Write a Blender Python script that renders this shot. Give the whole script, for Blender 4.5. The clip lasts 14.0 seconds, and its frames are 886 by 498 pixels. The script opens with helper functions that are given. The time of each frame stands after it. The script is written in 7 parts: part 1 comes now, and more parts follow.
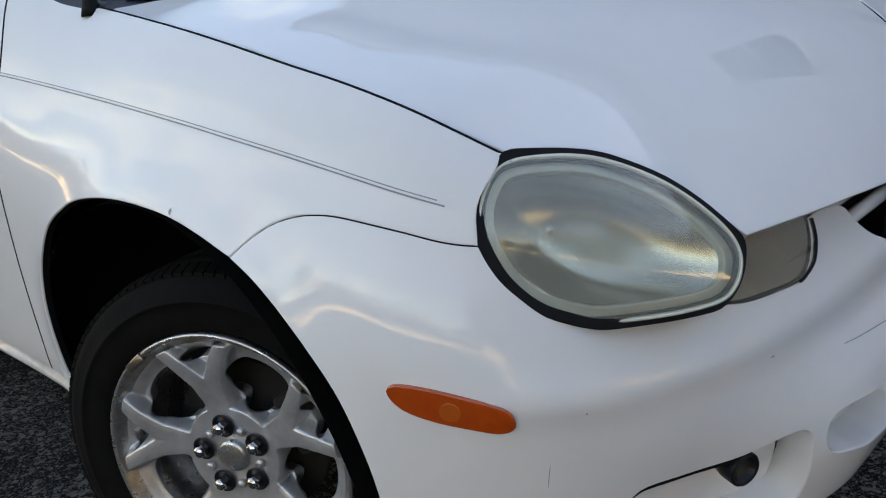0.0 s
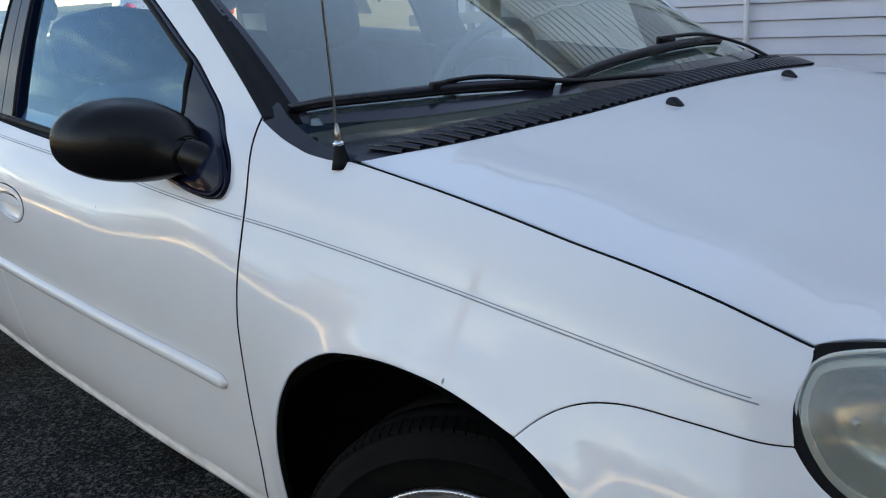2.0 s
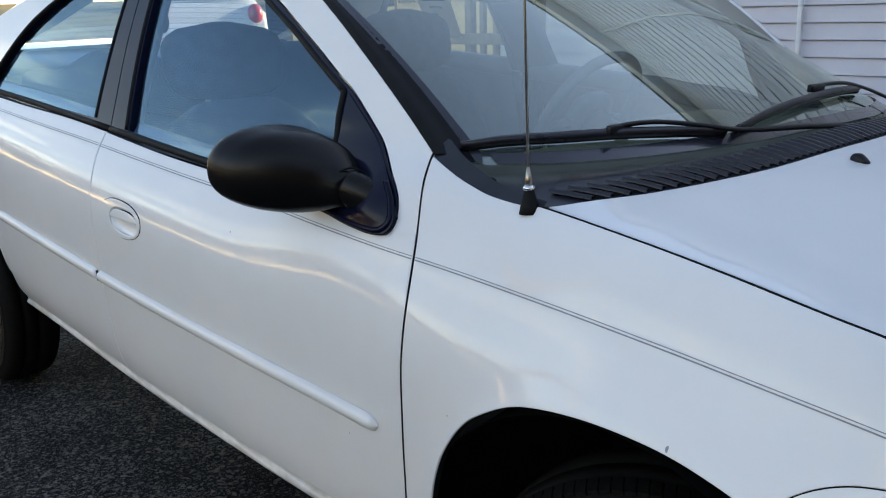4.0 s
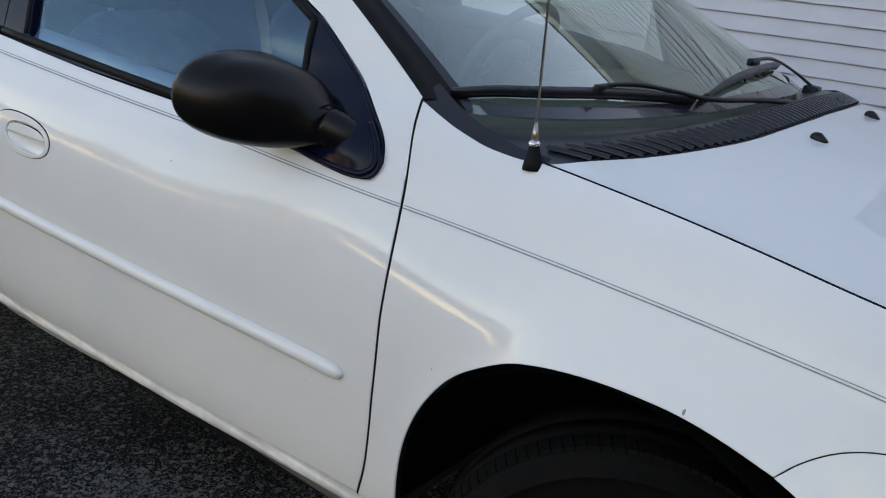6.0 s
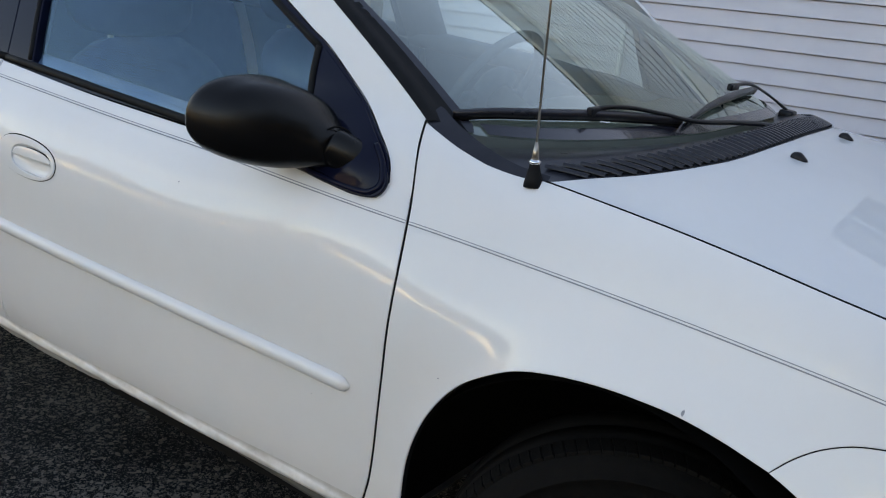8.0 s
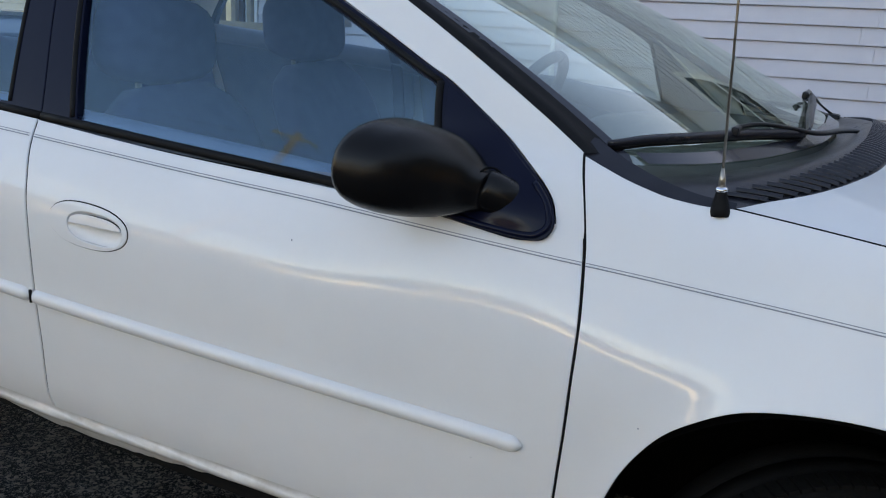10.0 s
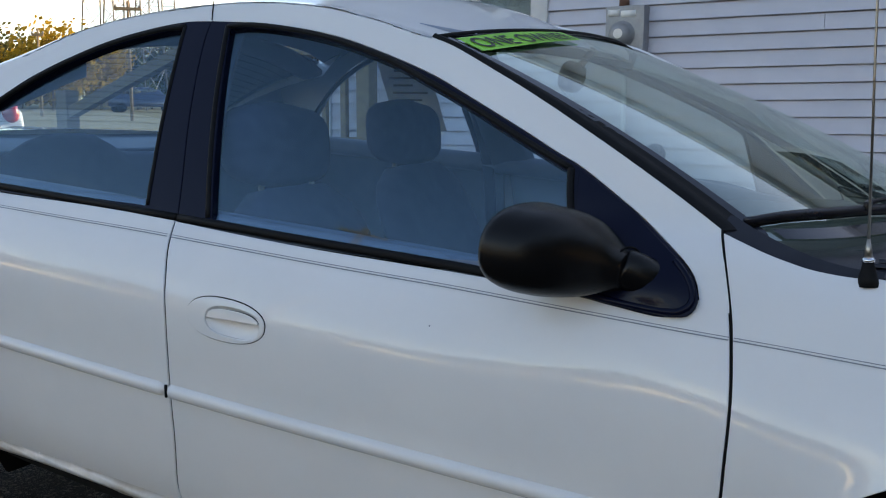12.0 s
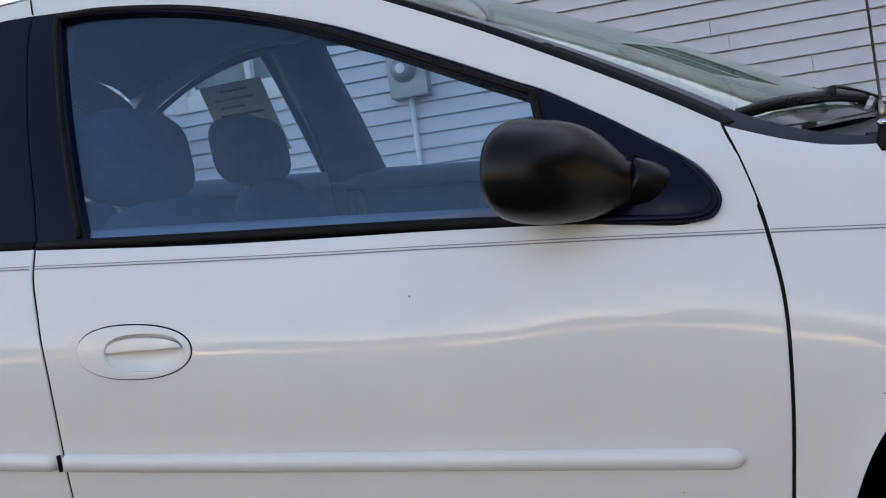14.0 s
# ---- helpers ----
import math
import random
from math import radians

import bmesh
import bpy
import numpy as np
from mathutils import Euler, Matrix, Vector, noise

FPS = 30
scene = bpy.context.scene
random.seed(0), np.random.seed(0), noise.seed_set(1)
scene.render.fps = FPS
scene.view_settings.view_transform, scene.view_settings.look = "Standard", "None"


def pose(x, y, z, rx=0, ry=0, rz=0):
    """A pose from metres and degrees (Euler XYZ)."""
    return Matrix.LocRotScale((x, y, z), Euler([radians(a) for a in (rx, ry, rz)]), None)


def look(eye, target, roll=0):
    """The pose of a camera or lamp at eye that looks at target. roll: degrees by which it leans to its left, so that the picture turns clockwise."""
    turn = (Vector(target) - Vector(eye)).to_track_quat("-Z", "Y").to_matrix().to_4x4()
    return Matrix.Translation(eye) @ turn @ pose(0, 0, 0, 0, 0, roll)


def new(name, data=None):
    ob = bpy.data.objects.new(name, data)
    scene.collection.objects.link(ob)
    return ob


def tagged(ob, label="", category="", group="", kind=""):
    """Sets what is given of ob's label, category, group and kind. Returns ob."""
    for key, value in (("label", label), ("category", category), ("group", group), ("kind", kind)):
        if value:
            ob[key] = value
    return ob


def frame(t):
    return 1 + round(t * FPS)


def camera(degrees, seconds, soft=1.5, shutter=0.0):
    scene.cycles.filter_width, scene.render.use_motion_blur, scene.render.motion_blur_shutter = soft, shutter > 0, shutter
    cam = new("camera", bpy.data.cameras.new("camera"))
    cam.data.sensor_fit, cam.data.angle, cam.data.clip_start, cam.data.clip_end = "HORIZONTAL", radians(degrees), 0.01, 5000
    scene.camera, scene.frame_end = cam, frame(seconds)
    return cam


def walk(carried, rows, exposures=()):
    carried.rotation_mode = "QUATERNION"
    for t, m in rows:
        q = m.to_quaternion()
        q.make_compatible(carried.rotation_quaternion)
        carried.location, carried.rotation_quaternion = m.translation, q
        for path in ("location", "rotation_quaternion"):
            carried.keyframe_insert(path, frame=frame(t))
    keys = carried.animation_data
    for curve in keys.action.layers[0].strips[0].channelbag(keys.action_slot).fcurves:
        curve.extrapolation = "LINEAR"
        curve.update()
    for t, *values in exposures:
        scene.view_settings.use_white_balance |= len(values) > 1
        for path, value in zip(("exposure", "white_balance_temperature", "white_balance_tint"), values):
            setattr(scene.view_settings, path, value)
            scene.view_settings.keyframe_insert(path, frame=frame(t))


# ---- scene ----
cam = camera(52.0, 14.0, soft=1.1)
PATH = [
    (0, (1.098, -0.57, 0.998), (-0.164, 0.837, 0.345), -3.3),
    (0.5, (1.09, -0.615, 1.024), (-0.329, 0.666, 0.437), -2.8),
    (1, (1.06, -0.617, 1.05), (-0.485, 0.506, 0.456), -2.7),
    (1.5, (0.971, -0.613, 1.09), (-0.567, 0.513, 0.486), -2.7),
    (2, (0.899, -0.685, 1.147), (-0.518, 0.625, 0.619), -4.1),
    (2.5, (0.861, -0.772, 1.185), (-0.556, 0.526, 0.63), -4.1),
    (2.7, (0.852, -0.797, 1.193), (-0.602, 0.471, 0.667), -4.4),
    (4.8, (0.543, -0.903, 1.196), (-0.734, 0.536, 0.648), 4.3),
    (5, (0.52, -0.968, 1.195), (-0.618, 0.564, 0.599), 3.6),
    (5.5, (0.449, -0.997, 1.201), (-0.607, 0.574, 0.555), 6.0),
    (6, (0.438, -0.989, 1.202), (-0.639, 0.576, 0.575), 5.7),
    (6.5, (0.447, -1.0, 1.195), (-0.593, 0.595, 0.583), 5.6),
    (7, (0.447, -1.025, 1.2), (-0.584, 0.586, 0.614), 6.0),
    (7.5, (0.443, -1.043, 1.2), (-0.585, 0.576, 0.632), 6.1),
    (8, (0.436, -1.07, 1.196), (-0.607, 0.542, 0.634), 5.8),
    (8.2, (0.436, -1.094, 1.194), (-0.664, 0.484, 0.645), 5.7),
    (10.3, (-0.015, -1.198, 1.167), (-0.839, 0.558, 0.68), 2.5),
    (10.5, (-0.015, -1.206, 1.156), (-0.866, 0.543, 0.692), 2.4),
    (11, (-0.056, -1.227, 1.157), (-0.985, 0.492, 0.732), 2.2),
    (11.5, (-0.084, -1.269, 1.149), (-1.06, 0.463, 0.931), 1.0),
    (12, (-0.085, -1.283, 1.139), (-1.065, 0.44, 0.868), 0.3),
    (12.5, (-0.103, -1.305, 1.128), (-1.085, 0.407, 0.806), -0.1),
    (13, (-0.14, -1.299, 1.07), (-1.097, 0.425, 0.733), -3.6),
    (13.5, (-0.263, -1.205, 1.01), (-1.189, 0.552, 0.773), -5.1),
    (14, (-0.461, -1.203, 0.957), (-0.979, 0.723, 0.809), -8.2),
]
walk(cam, [(t, look(eye, target, roll)) for t, eye, target, roll in PATH], exposures=[(0.0, 1.94, 9500, 19), (1.0, 1.82, 9200, 20), (2.0, 1.80, 8700, 18), (5.0, 1.84, 9400, 18), (6.0, 1.86, 9800, 19), (8.2, 1.88, 9700, 19), (10.5, 1.86, 9100, 20), (11.0, 1.94, 9600, 21), (11.5, 1.82, 8900, 19), (12.0, 1.42, 8300, 17), (12.5, 1.68, 8500, 19), (13.0, 1.84, 9000, 20), (13.5, 1.82, 9000, 19), (14.0, 1.79, 9400, 24)])

# ---- light: clear evening sky, low sun behind the house ----
SUN_ELEVATION, SUN_TURN = radians(18), radians(24)
world = bpy.data.worlds.new("sky")
scene.world = world
world.use_nodes = True
wn = world.node_tree
sky = wn.nodes.new("ShaderNodeTexSky")
sky.sky_type = "NISHITA"
sky.sun_disc = False
sky.sun_elevation = SUN_ELEVATION
sky.sun_rotation = SUN_TURN
sky.dust_density = 0.5
sky.ozone_density = 2.5


def sky_math(op, a, b=0.0, c=0.0):
    """A sum in the sky's nodes; each term is a number or a socket."""
    n = wn.nodes.new("ShaderNodeMath")
    n.operation = op
    for i, v in enumerate((a, b, c)):
        if isinstance(v, (int, float)):
            n.inputs[i].default_value = v
        else:
            wn.links.new(v, n.inputs[i])
    return n.outputs[0]


# clouds: a broken layer seen at a slant, thickest low down, lit warm by the low sun
way, split, join, puffs, tuft = (wn.nodes.new("ShaderNode" + k) for k in ("TexCoord", "SeparateXYZ", "CombineXYZ", "TexNoise", "MapRange"))
wn.links.new(way.outputs["Generated"], split.inputs[0])
up = sky_math("ADD", sky_math("MAXIMUM", split.outputs[2], 0.0), 0.10)
wn.links.new(sky_math("DIVIDE", split.outputs[0], up), join.inputs[0])
wn.links.new(sky_math("DIVIDE", split.outputs[1], up), join.inputs[1])
wn.links.new(join.outputs[0], puffs.inputs["Vector"])
puffs.inputs["Scale"].default_value, puffs.inputs["Detail"].default_value, puffs.inputs["Roughness"].default_value = 1.7, 10, 0.62
low = sky_math("MULTIPLY_ADD", split.outputs[2], -0.42, 0.125)
wn.links.new(sky_math("ADD", puffs.outputs["Fac"], low), tuft.inputs["Value"])
tuft.inputs["From Min"].default_value, tuft.inputs["From Max"].default_value = 0.535, 0.625
lit = wn.nodes.new("ShaderNodeMix")
lit.data_type, lit.blend_type = "RGBA", "MULTIPLY"
lit.inputs[0].default_value = 1.0
lit.inputs[7].default_value = (2.3, 1.75, 1.32, 1)
cover = wn.nodes.new("ShaderNodeMix")
cover.data_type = "RGBA"
wn.links.new(sky.outputs[0], lit.inputs[6])
wn.links.new(tuft.outputs[0], cover.inputs[0])
wn.links.new(sky.outputs[0], cover.inputs[6])
wn.links.new(lit.outputs[2], cover.inputs[7])
wn.links.new(cover.outputs[2], wn.nodes["Background"].inputs[0])
wn.nodes["Background"].inputs[1].default_value = 0.15
sun = new("sun", bpy.data.lights.new("sun", "SUN"))
sun.data.energy, sun.data.angle, sun.data.color = 3.0, radians(0.5), (1.0, 0.86, 0.66)
SUN_WAY = Vector((math.sin(SUN_TURN) * math.cos(SUN_ELEVATION), math.cos(SUN_TURN) * math.cos(SUN_ELEVATION), math.sin(SUN_ELEVATION)))
sun.matrix_world = look(SUN_WAY * 60, (0, 0, 0))


# ---- materials ----
def material(name, color, rough=0.5, metal=0.0, coat=0.0, second=None, scale=8.0, fine=0.0, bump=0.0, bump_scale=200.0, rough_var=0.0, **more):
    """A surface with two scales of variation: broad stains to a second colour, and fine grain and relief."""
    m = bpy.data.materials.new(name)
    m.use_nodes = True
    nt = m.node_tree
    b = nt.nodes["Principled BSDF"]
    b.inputs["Base Color"].default_value = (*color, 1)
    b.inputs["Roughness"].default_value = rough
    b.inputs["Metallic"].default_value = metal
    b.inputs["Coat Weight"].default_value = coat
    b.inputs["Coat Roughness"].default_value = 0.02
    for key, value in more.items():
        b.inputs[key].default_value = value
    tc = nt.nodes.new("ShaderNodeTexCoord")
    if second is not None:
        broad = nt.nodes.new("ShaderNodeTexNoise")
        broad.inputs["Scale"].default_value = scale
        broad.inputs["Detail"].default_value = 8
        broad.inputs["Roughness"].default_value = 0.65
        ramp = nt.nodes.new("ShaderNodeValToRGB")
        ramp.color_ramp.elements[0].position, ramp.color_ramp.elements[1].position = 0.35, 0.7
        ramp.color_ramp.elements[0].color, ramp.color_ramp.elements[1].color = (*color, 1), (*second, 1)
        nt.links.new(tc.outputs["Object"], broad.inputs["Vector"])
        nt.links.new(broad.outputs["Fac"], ramp.inputs["Fac"])
        last = ramp.outputs["Color"]
        if fine:
            grain = nt.nodes.new("ShaderNodeTexNoise")
            grain.inputs["Scale"].default_value = bump_scale
            grain.inputs["Detail"].default_value = 3
            nt.links.new(tc.outputs["Object"], grain.inputs["Vector"])
            mix = nt.nodes.new("ShaderNodeMix")
            mix.data_type, mix.blend_type = "RGBA", "OVERLAY"
            mix.inputs[0].default_value = fine
            nt.links.new(last, mix.inputs[6])
            nt.links.new(grain.outputs["Color"], mix.inputs[7])
            last = mix.outputs[2]
        nt.links.new(last, b.inputs["Base Color"])
        if rough_var:
            mr = nt.nodes.new("ShaderNodeMapRange")
            mr.inputs["To Min"].default_value, mr.inputs["To Max"].default_value = rough - rough_var, rough + rough_var
            nt.links.new(broad.outputs["Fac"], mr.inputs["Value"])
            nt.links.new(mr.outputs[0], b.inputs["Roughness"])
    if bump:
        grain = nt.nodes.new("ShaderNodeTexNoise")
        grain.inputs["Scale"].default_value = bump_scale
        grain.inputs["Detail"].default_value = 4
        bp = nt.nodes.new("ShaderNodeBump")
        bp.inputs["Strength"].default_value, bp.inputs["Distance"].default_value = bump, 0.002
        nt.links.new(tc.outputs["Object"], grain.inputs["Vector"])
        nt.links.new(grain.outputs["Fac"], bp.inputs["Height"])
        nt.links.new(bp.outputs["Normal"], b.inputs["Normal"])
    return m


def glass_material(name, tint, facing=0.08, rough=0.0, haze=0.0, haze_color=(0.6, 0.6, 0.6), haze_scale=6.0, sheen=(1, 1, 1)):
    """Thin pane: lets the view through with a tint, mirrors more towards grazing, with a diffuse film where haze is
    set.
    """
    m = bpy.data.materials.new(name)
    m.use_nodes = True
    nt = m.node_tree
    out = nt.nodes["Material Output"]
    nt.nodes.remove(nt.nodes["Principled BSDF"])
    clear, gloss, mix, lw, power, scale_up = (nt.nodes.new("ShaderNode" + k) for k in ("BsdfTransparent", "BsdfGlossy", "MixShader", "LayerWeight", "Math", "Math"))
    clear.inputs[0].default_value = (*tint, 1)
    gloss.inputs["Color"].default_value = (*sheen, 1)
    gloss.inputs["Roughness"].default_value = rough
    lw.inputs["Blend"].default_value = 0.5
    power.operation, power.inputs[1].default_value = "POWER", 5.0
    scale_up.operation = "MULTIPLY_ADD"
    scale_up.inputs[1].default_value, scale_up.inputs[2].default_value = 1 - facing, facing
    nt.links.new(lw.outputs["Facing"], power.inputs[0])
    nt.links.new(power.outputs[0], scale_up.inputs[0])
    base = clear.outputs[0]
    if haze:
        veil, hz, noise_node, tc, mr = (nt.nodes.new("ShaderNode" + k) for k in ("BsdfDiffuse", "MixShader", "TexNoise", "TexCoord", "MapRange"))
        veil.inputs[0].default_value = (*haze_color, 1)
        noise_node.inputs["Scale"].default_value = haze_scale
        noise_node.inputs["Detail"].default_value = 6
        nt.links.new(tc.outputs["Object"], noise_node.inputs["Vector"])
        mr.inputs["To Min"].default_value, mr.inputs["To Max"].default_value = haze * 0.6, haze * 1.4
        nt.links.new(noise_node.outputs["Fac"], mr.inputs["Value"])
        nt.links.new(mr.outputs[0], hz.inputs[0])
        nt.links.new(base, hz.inputs[1])
        nt.links.new(veil.outputs[0], hz.inputs[2])
        base = hz.outputs[0]
    nt.links.new(scale_up.outputs[0], mix.inputs[0])
    nt.links.new(base, mix.inputs[1])
    nt.links.new(gloss.outputs[0], mix.inputs[2])
    nt.links.new(mix.outputs[0], out.inputs[0])
    return m


PAINT = material("white_paint", (0.78, 0.775, 0.765), 0.5, coat=0.9, second=(0.73, 0.73, 0.725), scale=2.5, bump=0.006, bump_scale=420, **{"Specular IOR Level": 0.15})
PAINT_SILL = material("white_paint_dirty", (0.74, 0.735, 0.72), 0.5, coat=0.6, second=(0.45, 0.43, 0.39), scale=9, bump=0.1, bump_scale=260, rough_var=0.1)
# near-black that paints shade into gaps and recesses; also colours thin black lines
GAP = material("gap_shade_and_line_black", (0.006, 0.006, 0.007), 0.95, second=(0.012, 0.011, 0.01), scale=40, **{"Specular IOR Level": 0.15})
TRIM = material("black_satin_trim", (0.005, 0.006, 0.008), 0.34, second=(0.011, 0.011, 0.014), scale=14, bump=0.05, bump_scale=900, rough_var=0.06, **{"Specular IOR Level": 0.22})
PILLAR = material("navy_black_pillar_film", (0.0035, 0.0055, 0.018), 0.13, second=(0.005, 0.007, 0.02), scale=10, bump=0.03, bump_scale=800, **{"Specular IOR Level": 0.13})
RUBBER = material("black_rubber", (0.005, 0.005, 0.006), 0.6, second=(0.009, 0.009, 0.009), scale=30, bump=0.2, bump_scale=500, **{"Specular IOR Level": 0.15})
MIRROR_PLASTIC = material("black_grained_plastic", (0.004, 0.004, 0.0045), 0.26, second=(0.008, 0.0075, 0.007), scale=7, bump=0.1, bump_scale=1500, rough_var=0.05, **{"Specular IOR Level": 0.24})
COWL_PLASTIC = material("faded_black_plastic", (0.011, 0.012, 0.018), 0.30, second=(0.019, 0.020, 0.028), scale=18, bump=0.15, bump_scale=800, rough_var=0.1, **{"Specular IOR Level": 0.4})
TYRE = material("tyre_rubber", (0.004, 0.004, 0.004), 0.75, second=(0.008, 0.0072, 0.0065), scale=16, fine=0.3, bump=0.35, bump_scale=260, **{"Specular IOR Level": 0.08})
LINER = material("wheelhouse_black", (0.003, 0.003, 0.003), 1.0, second=(0.006, 0.0055, 0.005), scale=9, bump=0.5, bump_scale=90, **{"Specular IOR Level": 0.1})
ALLOY = material("silver_alloy", (0.58, 0.58, 0.58), 0.32, metal=0.6, second=(0.38, 0.375, 0.37), scale=18, fine=0.15, bump=0.03, bump_scale=600, rough_var=0.06)
ALLOY_EDGE = material("machined_alloy", (0.62, 0.61, 0.59), 0.3, metal=0.9, second=(0.34, 0.32, 0.3), scale=60, rough_var=0.15)
CHROME = material("chrome", (0.75, 0.75, 0.77), 0.1, metal=1.0, second=(0.6, 0.6, 0.62), scale=40)
STEEL = material("dull_steel", (0.42, 0.38, 0.33), 0.35, metal=1.0, second=(0.3, 0.25, 0.2), scale=30)
BRAKE = material("rusty_brake_iron", (0.022, 0.016, 0.012), 0.85, metal=0.2, second=(0.010, 0.008, 0.007), scale=22, bump=0.5, bump_scale=150)
AMBER = material("amber_reflector_plastic", (0.52, 0.065, 0.004), 0.16, coat=0.8, second=(0.42, 0.05, 0.004), scale=60, bump=0.06, bump_scale=700)
STRIPE = material("grey_pinstripe", (0.20, 0.21, 0.24), 0.4, second=(0.27, 0.28, 0.31), scale=50)
CLOTH = material("blue_grey_cloth", (0.045, 0.066, 0.11), 0.95, second=(0.065, 0.09, 0.14), scale=30, fine=0.2, bump=0.4, bump_scale=700)
TRIM_IN = material("grey_cabin_plastic", (0.11, 0.145, 0.20), 0.6, second=(0.14, 0.17, 0.22), scale=12, bump=0.15, bump_scale=900)
DASH = material("dark_grey_dash", (0.085, 0.085, 0.08), 0.7, second=(0.11, 0.11, 0.10), scale=14, bump=0.25, bump_scale=800)
LINING = material("pale_headliner", (0.24, 0.29, 0.36), 0.95, second=(0.22, 0.26, 0.33), scale=30, bump=0.3, bump_scale=700)
PAPER = material("white_paper", (0.82, 0.80, 0.76), 0.8, second=(0.74, 0.72, 0.69), scale=12)
INK = material("grey_ink", (0.12, 0.12, 0.13), 0.7, second=(0.16, 0.16, 0.17), scale=30)
LIME = material("lime_banner", (0.22, 0.66, 0.03), 0.4, second=(0.18, 0.58, 0.03), scale=12)
BANNER_INK = material("banner_black_ink", (0.02, 0.025, 0.015), 0.5, second=(0.03, 0.03, 0.02), scale=20)
GLASS = glass_material("tinted_side_glass", (0.64, 0.83, 0.97), 0.085, haze=0.004, haze_color=(0.2, 0.35, 0.5), sheen=(0.50, 0.81, 1.0))
GLASS_FAR = glass_material("clear_far_glass", (0.86, 0.92, 0.93), 0.05)
# the pale green haze paints extra brightness onto the windshield
WINDSHIELD = glass_material("windshield_glass", (0.74, 0.86, 0.79), 0.26, haze=0.075, haze_color=(0.50, 0.60, 0.52), sheen=(0.92, 1.0, 0.95))
HOUSE_GLASS = glass_material("house_glass", (0.8, 0.84, 0.84), 0.09)
LAMP_LENS = glass_material("hazed_headlamp_plastic", (0.90, 0.91, 0.83), 0.06, rough=0.05, haze=0.26, haze_color=(0.50, 0.52, 0.46), haze_scale=5)
LAMP_RIM = material("yellowed_lamp_rim", (0.70, 0.71, 0.64), 0.25, coat=0.6, second=(0.6, 0.59, 0.5), scale=20)
SIGNAL_LENS = glass_material("clear_signal_plastic", (0.95, 0.93, 0.82), 0.06, rough=0.04, haze=0.06, haze_color=(0.66, 0.64, 0.48), haze_scale=20)
REFLECTOR = material("lamp_reflector", (0.78, 0.79, 0.77), 0.27, metal=0.95, second=(0.66, 0.66, 0.63), scale=14)
SIGNAL_BACK = material("grey_signal_backing", (0.30, 0.30, 0.29), 0.35, metal=0.5, second=(0.22, 0.22, 0.21), scale=30)

# ---- body shape, in the car's own axes: x to its front, y across from the near side, z up ----
MID = 0.856


def curve_through(xs, ys):
    """A smooth monotone curve through a few stations."""
    xs, ys = np.array(xs, float), np.array(ys, float)
    h, d = np.diff(xs), np.diff(ys) / np.diff(xs)
    m = np.zeros(len(xs))
    for i in range(1, len(xs) - 1):
        if d[i - 1] * d[i] > 0:
            w1, w2 = 2 * h[i] + h[i - 1], h[i] + 2 * h[i - 1]
            m[i] = (w1 + w2) / (w1 / d[i - 1] + w2 / d[i])
    m[0], m[-1] = d[0], d[-1]

    def f(x):
        if x < xs[0]:
            return ys[0] + m[0] * (x - xs[0])
        if x > xs[-1]:
            return ys[-1] + m[-1] * (x - xs[-1])
        i = min(max(int(np.searchsorted(xs, x)) - 1, 0), len(xs) - 2)
        t = (x - xs[i]) / h[i]
        return float((2 * t**3 - 3 * t * t + 1) * ys[i] + (t**3 - 2 * t * t + t) * h[i] * m[i] + (3 * t * t - 2 * t**3) * ys[i + 1] + (t**3 - t * t) * h[i] * m[i + 1])

    return f


def ease(a, b, x):
    t = min(max((x - a) / (b - a), 0), 1)
    return t * t * (3 - 2 * t)


def rounded_curve(xs, ys, soft):
    """The curve through a few stations, with its bends eased over a length."""
    f = curve_through(xs, ys)
    grid = np.arange(xs[0], xs[-1] + soft / 6, soft / 3)
    offs = np.linspace(-2, 2, 9)
    w = np.exp(-(offs**2))
    w /= w.sum()
    return curve_through(grid, [sum(k * f(x + o * soft) for k, o in zip(w, offs)) for x in grid])


side_plan = rounded_curve([-3.6, -3.2, -2.6, -1.5, -0.9, -0.42, -0.1, 0.12], [0.16, 0.05, -0.005, -0.020, -0.010, 0.009, 0.008, 0.005], 0.12)
NOSE_X, NOSE_LONG, NOSE_POWER = 0.12, 0.60, 3.0
plan = [(x, side_plan(x)) for x in np.linspace(-3.6, NOSE_X, 187)]
for a in np.linspace(0, math.pi / 2, 200)[1:]:
    plan.append((NOSE_X + NOSE_LONG * math.sin(a) ** (2 / NOSE_POWER), MID - (MID - 0.005) * max(math.cos(a), 0) ** (2 / NOSE_POWER)))
plan = np.array(plan)
plan_s = np.r_[0, np.cumsum(np.hypot(*np.diff(plan, axis=0).T))]
plan_s += NOSE_X - plan_s[186]
plan_t = np.stack([np.gradient(plan[:, 0], plan_s), np.gradient(plan[:, 1], plan_s)], 1)
S_END = float(plan_s[-1])
seam_height = curve_through([-0.5, -0.257, -0.07, 0.071, 0.179, 0.287, 0.38, 0.465, 0.547, 0.63, 0.72, 0.9, 1.4], [1.01, 0.964, 0.957, 0.949, 0.940, 0.927, 0.910, 0.886, 0.862, 0.835, 0.80, 0.775, 0.765])
low_tuck = rounded_curve([0.1, 0.2, 0.25, 0.30, 0.348, 0.40, 0.45, 0.537, 0.617, 0.68, 0.75, 1.1], [0.16, 0.105, 0.078, 0.055, 0.039, 0.028, 0.020, 0.0095, 0.003, 0, 0, 0], 0.02)
